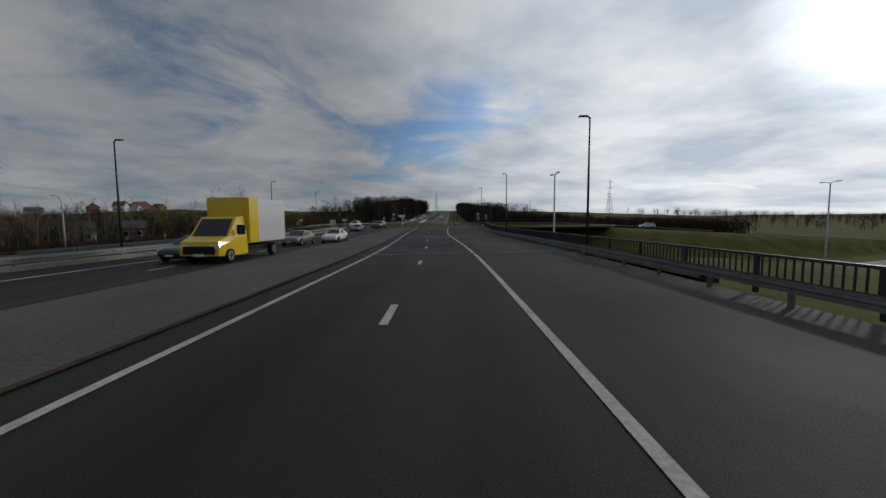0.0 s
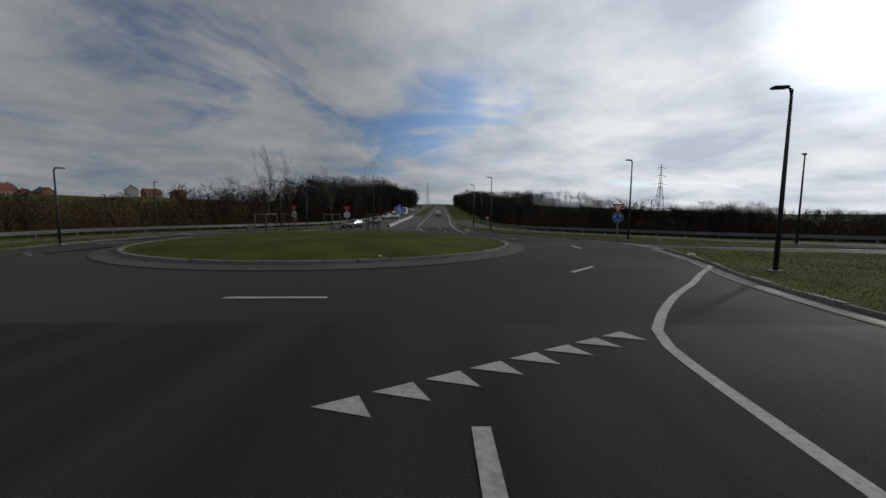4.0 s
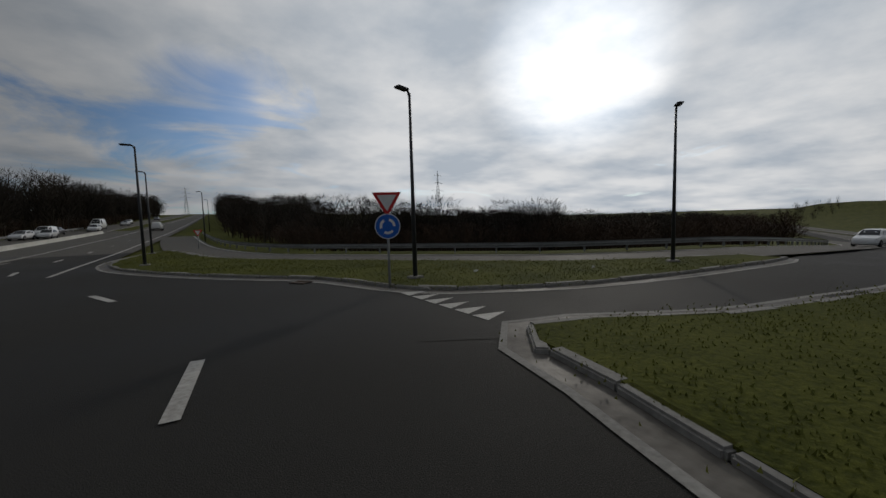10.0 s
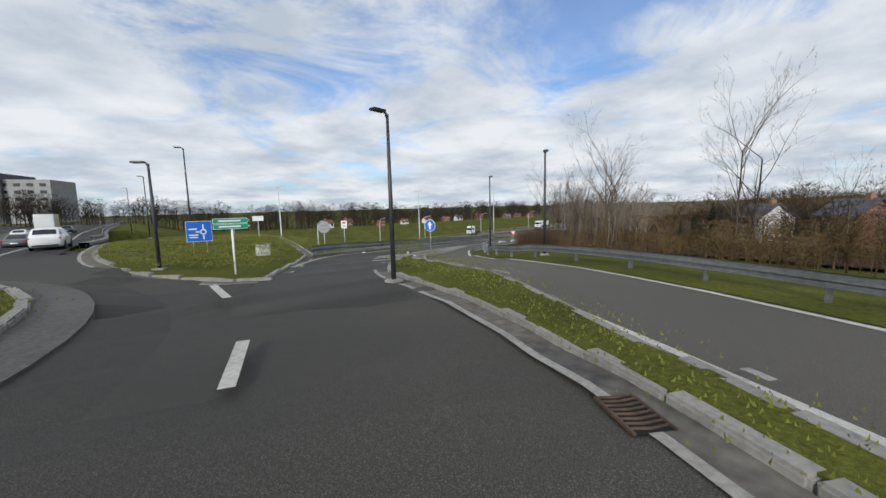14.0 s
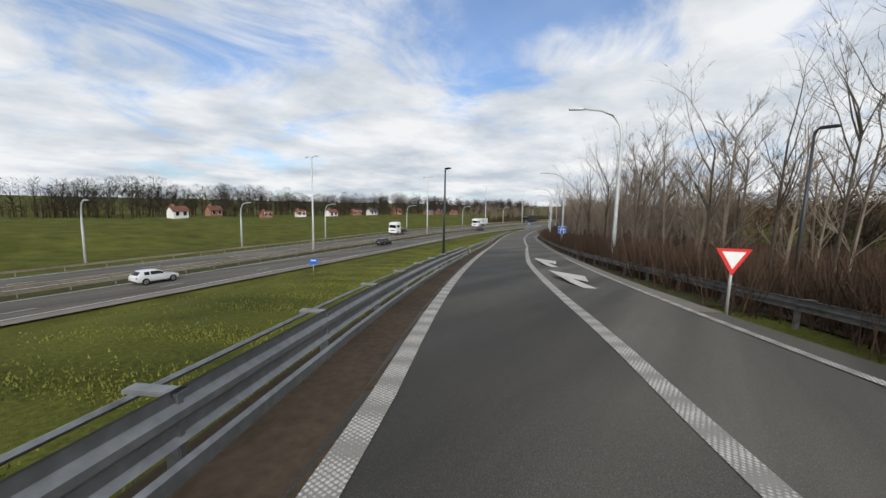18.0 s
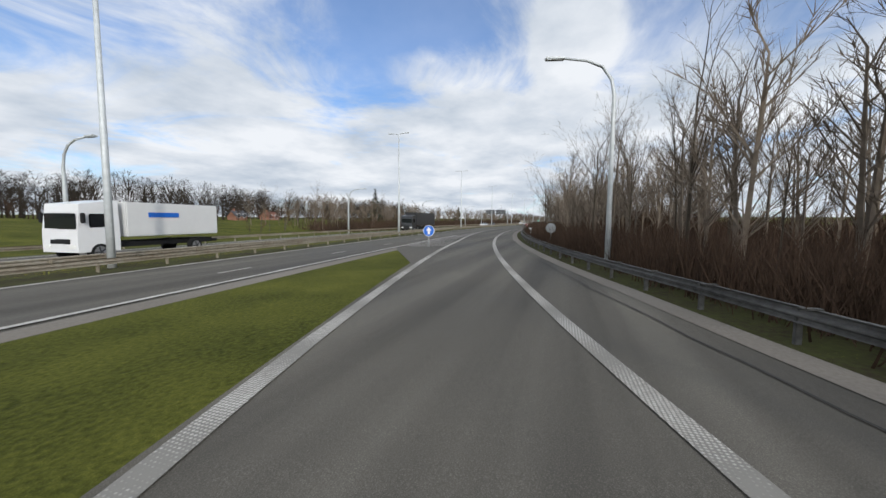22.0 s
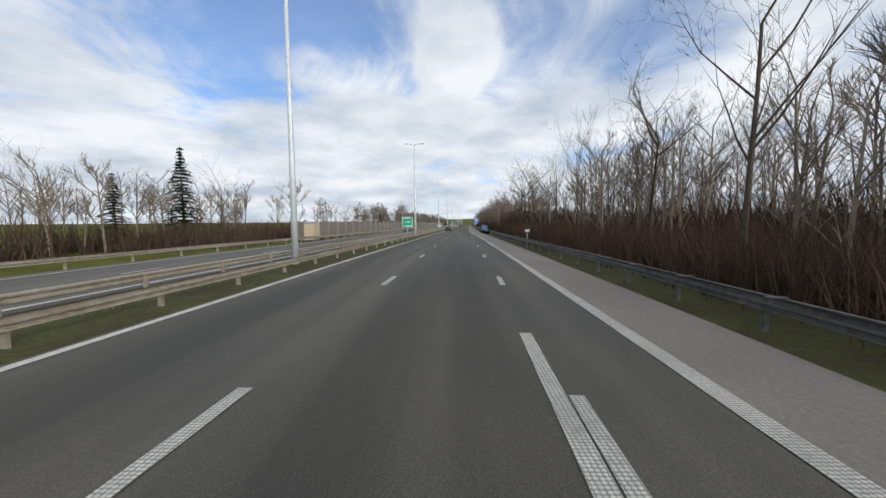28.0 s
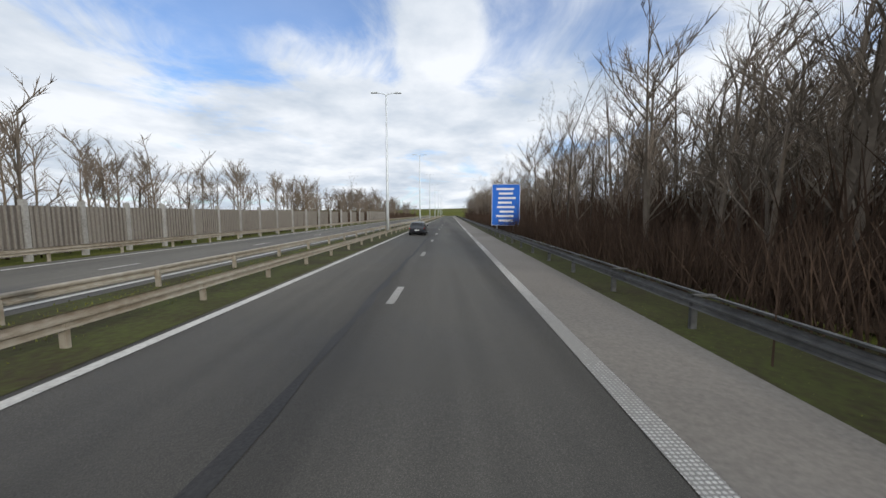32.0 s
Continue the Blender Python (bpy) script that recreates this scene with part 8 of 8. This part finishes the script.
def crane(x, y, h, arm, turn):
    own = thing("tower_crane", "pale tower crane with a long jib", "crane", "tower cranes", (x, y, 0), turn)
    bm = bmesh.new()
    for sx in (-0.7, 0.7):
        for sy in (-0.7, 0.7):
            box(bm, (0.25, 0.25, h), (sx, sy, h / 2))
    for k in range(int(h / 2.5)):
        tube(bm, [(-0.7, 0.7, k * 2.5), (0.7, 0.7, k * 2.5 + 2.5)], 0.12, 4); tube(bm, [(-0.7, -0.7, k * 2.5 + 2.5), (0.7, -0.7, k * 2.5)], 0.12, 4)
    part("mast", bm, CRANE, own)
    bm = bmesh.new(); box(bm, (arm * 1.3, 0.5, 0.4), (arm * 0.35, 0, h)); box(bm, (arm * 0.9, 0.25, 0.25), (arm * 0.4, 0, h + 1.4))
    for k in range(int(arm / 3)):
        tube(bm, [(k * 3 - arm * 0.05, 0, h), (k * 3 + 1.5 - arm * 0.05, 0, h + 1.4)], 0.1, 4)
    part("jib", bm, CRANE, own)
    bm = bmesh.new(); box(bm, (3.5, 1.6, 2.2), (-arm * 0.27, 0, h - 1.2)); part("counterweight", bm, PAVING, own)
    bm = bmesh.new(); box(bm, (2, 1.6, 2), (1.4, 1.2, h - 1.4)); part("cab", bm, GLASS, own)


crane(75, -205, 48, 42, 160)
crane(110, -225, 40, 34, 30)
crane(96, -240, 36, 34, 200)


def pylon(x, y, h):
    own = thing("pylon", "grey lattice electricity pylon", "pylon", "electricity pylons", (x, y, ground_at(x, y)), 20)
    bm = bmesh.new()
    for sx in (-1, 1):
        for sy in (-1, 1):
            tube(bm, [(sx * h * 0.07, sy * h * 0.07, 0), (sx * h * 0.02, sy * h * 0.02, h * 0.6), (0, 0, h)], [0.12, 0.1, 0.06], 4)
    for k in range(8):
        z0, z1 = h * 0.6 * k / 8, h * 0.6 * (k + 1) / 8
        w0, w1 = h * (0.07 - 0.05 * k / 8), h * (0.07 - 0.05 * (k + 1) / 8)
        for sy in (-1, 1):
            tube(bm, [(-w0, sy * w0, z0), (w1, sy * w1, z1)], 0.06, 4); tube(bm, [(w0, sy * w0, z0), (-w1, sy * w1, z1)], 0.06, 4)
    part("tower", bm, GREY, own)
    for z, w in ((0.62, 0.17), (0.76, 0.14), (0.9, 0.11)):
        bm = bmesh.new(); tube(bm, [(-h * w, 0, h * z), (0, 0, h * z + 0.5), (h * w, 0, h * z)], 0.1, 4); part("crossarm", bm, GREY, own)


pylon(96.4, 220.4, 25)
pylon(-13, 464, 26)
pylon(60, 700, 30)


# ---- grass blades near the road ----
def grass_spots():
    rnd = random.Random(14)
    out = []
    for key, zone in ISLES.items():
        if key == "n":
            continue
        xs, ys = [p.x for p in zone], [p.y for p in zone]
        for k in range(5200 if key in ("se", "ne", "nw") else 2400):
            x, y = rnd.uniform(min(xs), max(xs)), rnd.uniform(min(ys), max(ys))
            inside, j = False, len(zone) - 1
            for i in range(len(zone)):
                a, b = zone[i], zone[j]
                if (a.y > y) != (b.y > y) and x < (b.x - a.x) * (y - a.y) / (b.y - a.y) + a.x:
                    inside = not inside
                j = i
            if inside and math.hypot(x + 7, y - 76) < 26:
                out.append((x, y, 0.08))
    for k in range(3600):
        r, a = 8.5 * math.sqrt(rnd.random()), rnd.uniform(0, math.tau)
        out.append((ISLE.x + r * math.cos(a), ISLE.y + r * math.sin(a), 0.12 + 0.45 * (1 - r / 9.1)))
    for k in range(9000):
        x = -24 - rnd.random() ** 1.3 * 105
        d = -(1.9 + abs(rnd.gauss(0, 2.2)))
        p = by_route(x, d)
        z = ground_at(p[0], p[1])
        out.append((p[0], p[1], z))
    for k in range(3800):
        x = -44 - rnd.random() * 430
        p = by_route(x, 4.7 + rnd.random() * 1.0) if x > -190 else by_motorway(x, value(EDGE_R, -x) + 0.1 + rnd.random() * 1.2)
        out.append((p[0], p[1], ground_at(p[0], p[1])))
    for k in range(5000):
        x = -115 - rnd.random() * 360
        p = by_motorway(x, 1.5 + rnd.random() * 0.8)
        out.append((p[0], p[1], p[2]))
    return out


stuff_mesh("grass", "short winter grass blades on the verges and islands", BLADE, grass_spots(), 0.045, 0.3, 14, 5, True)
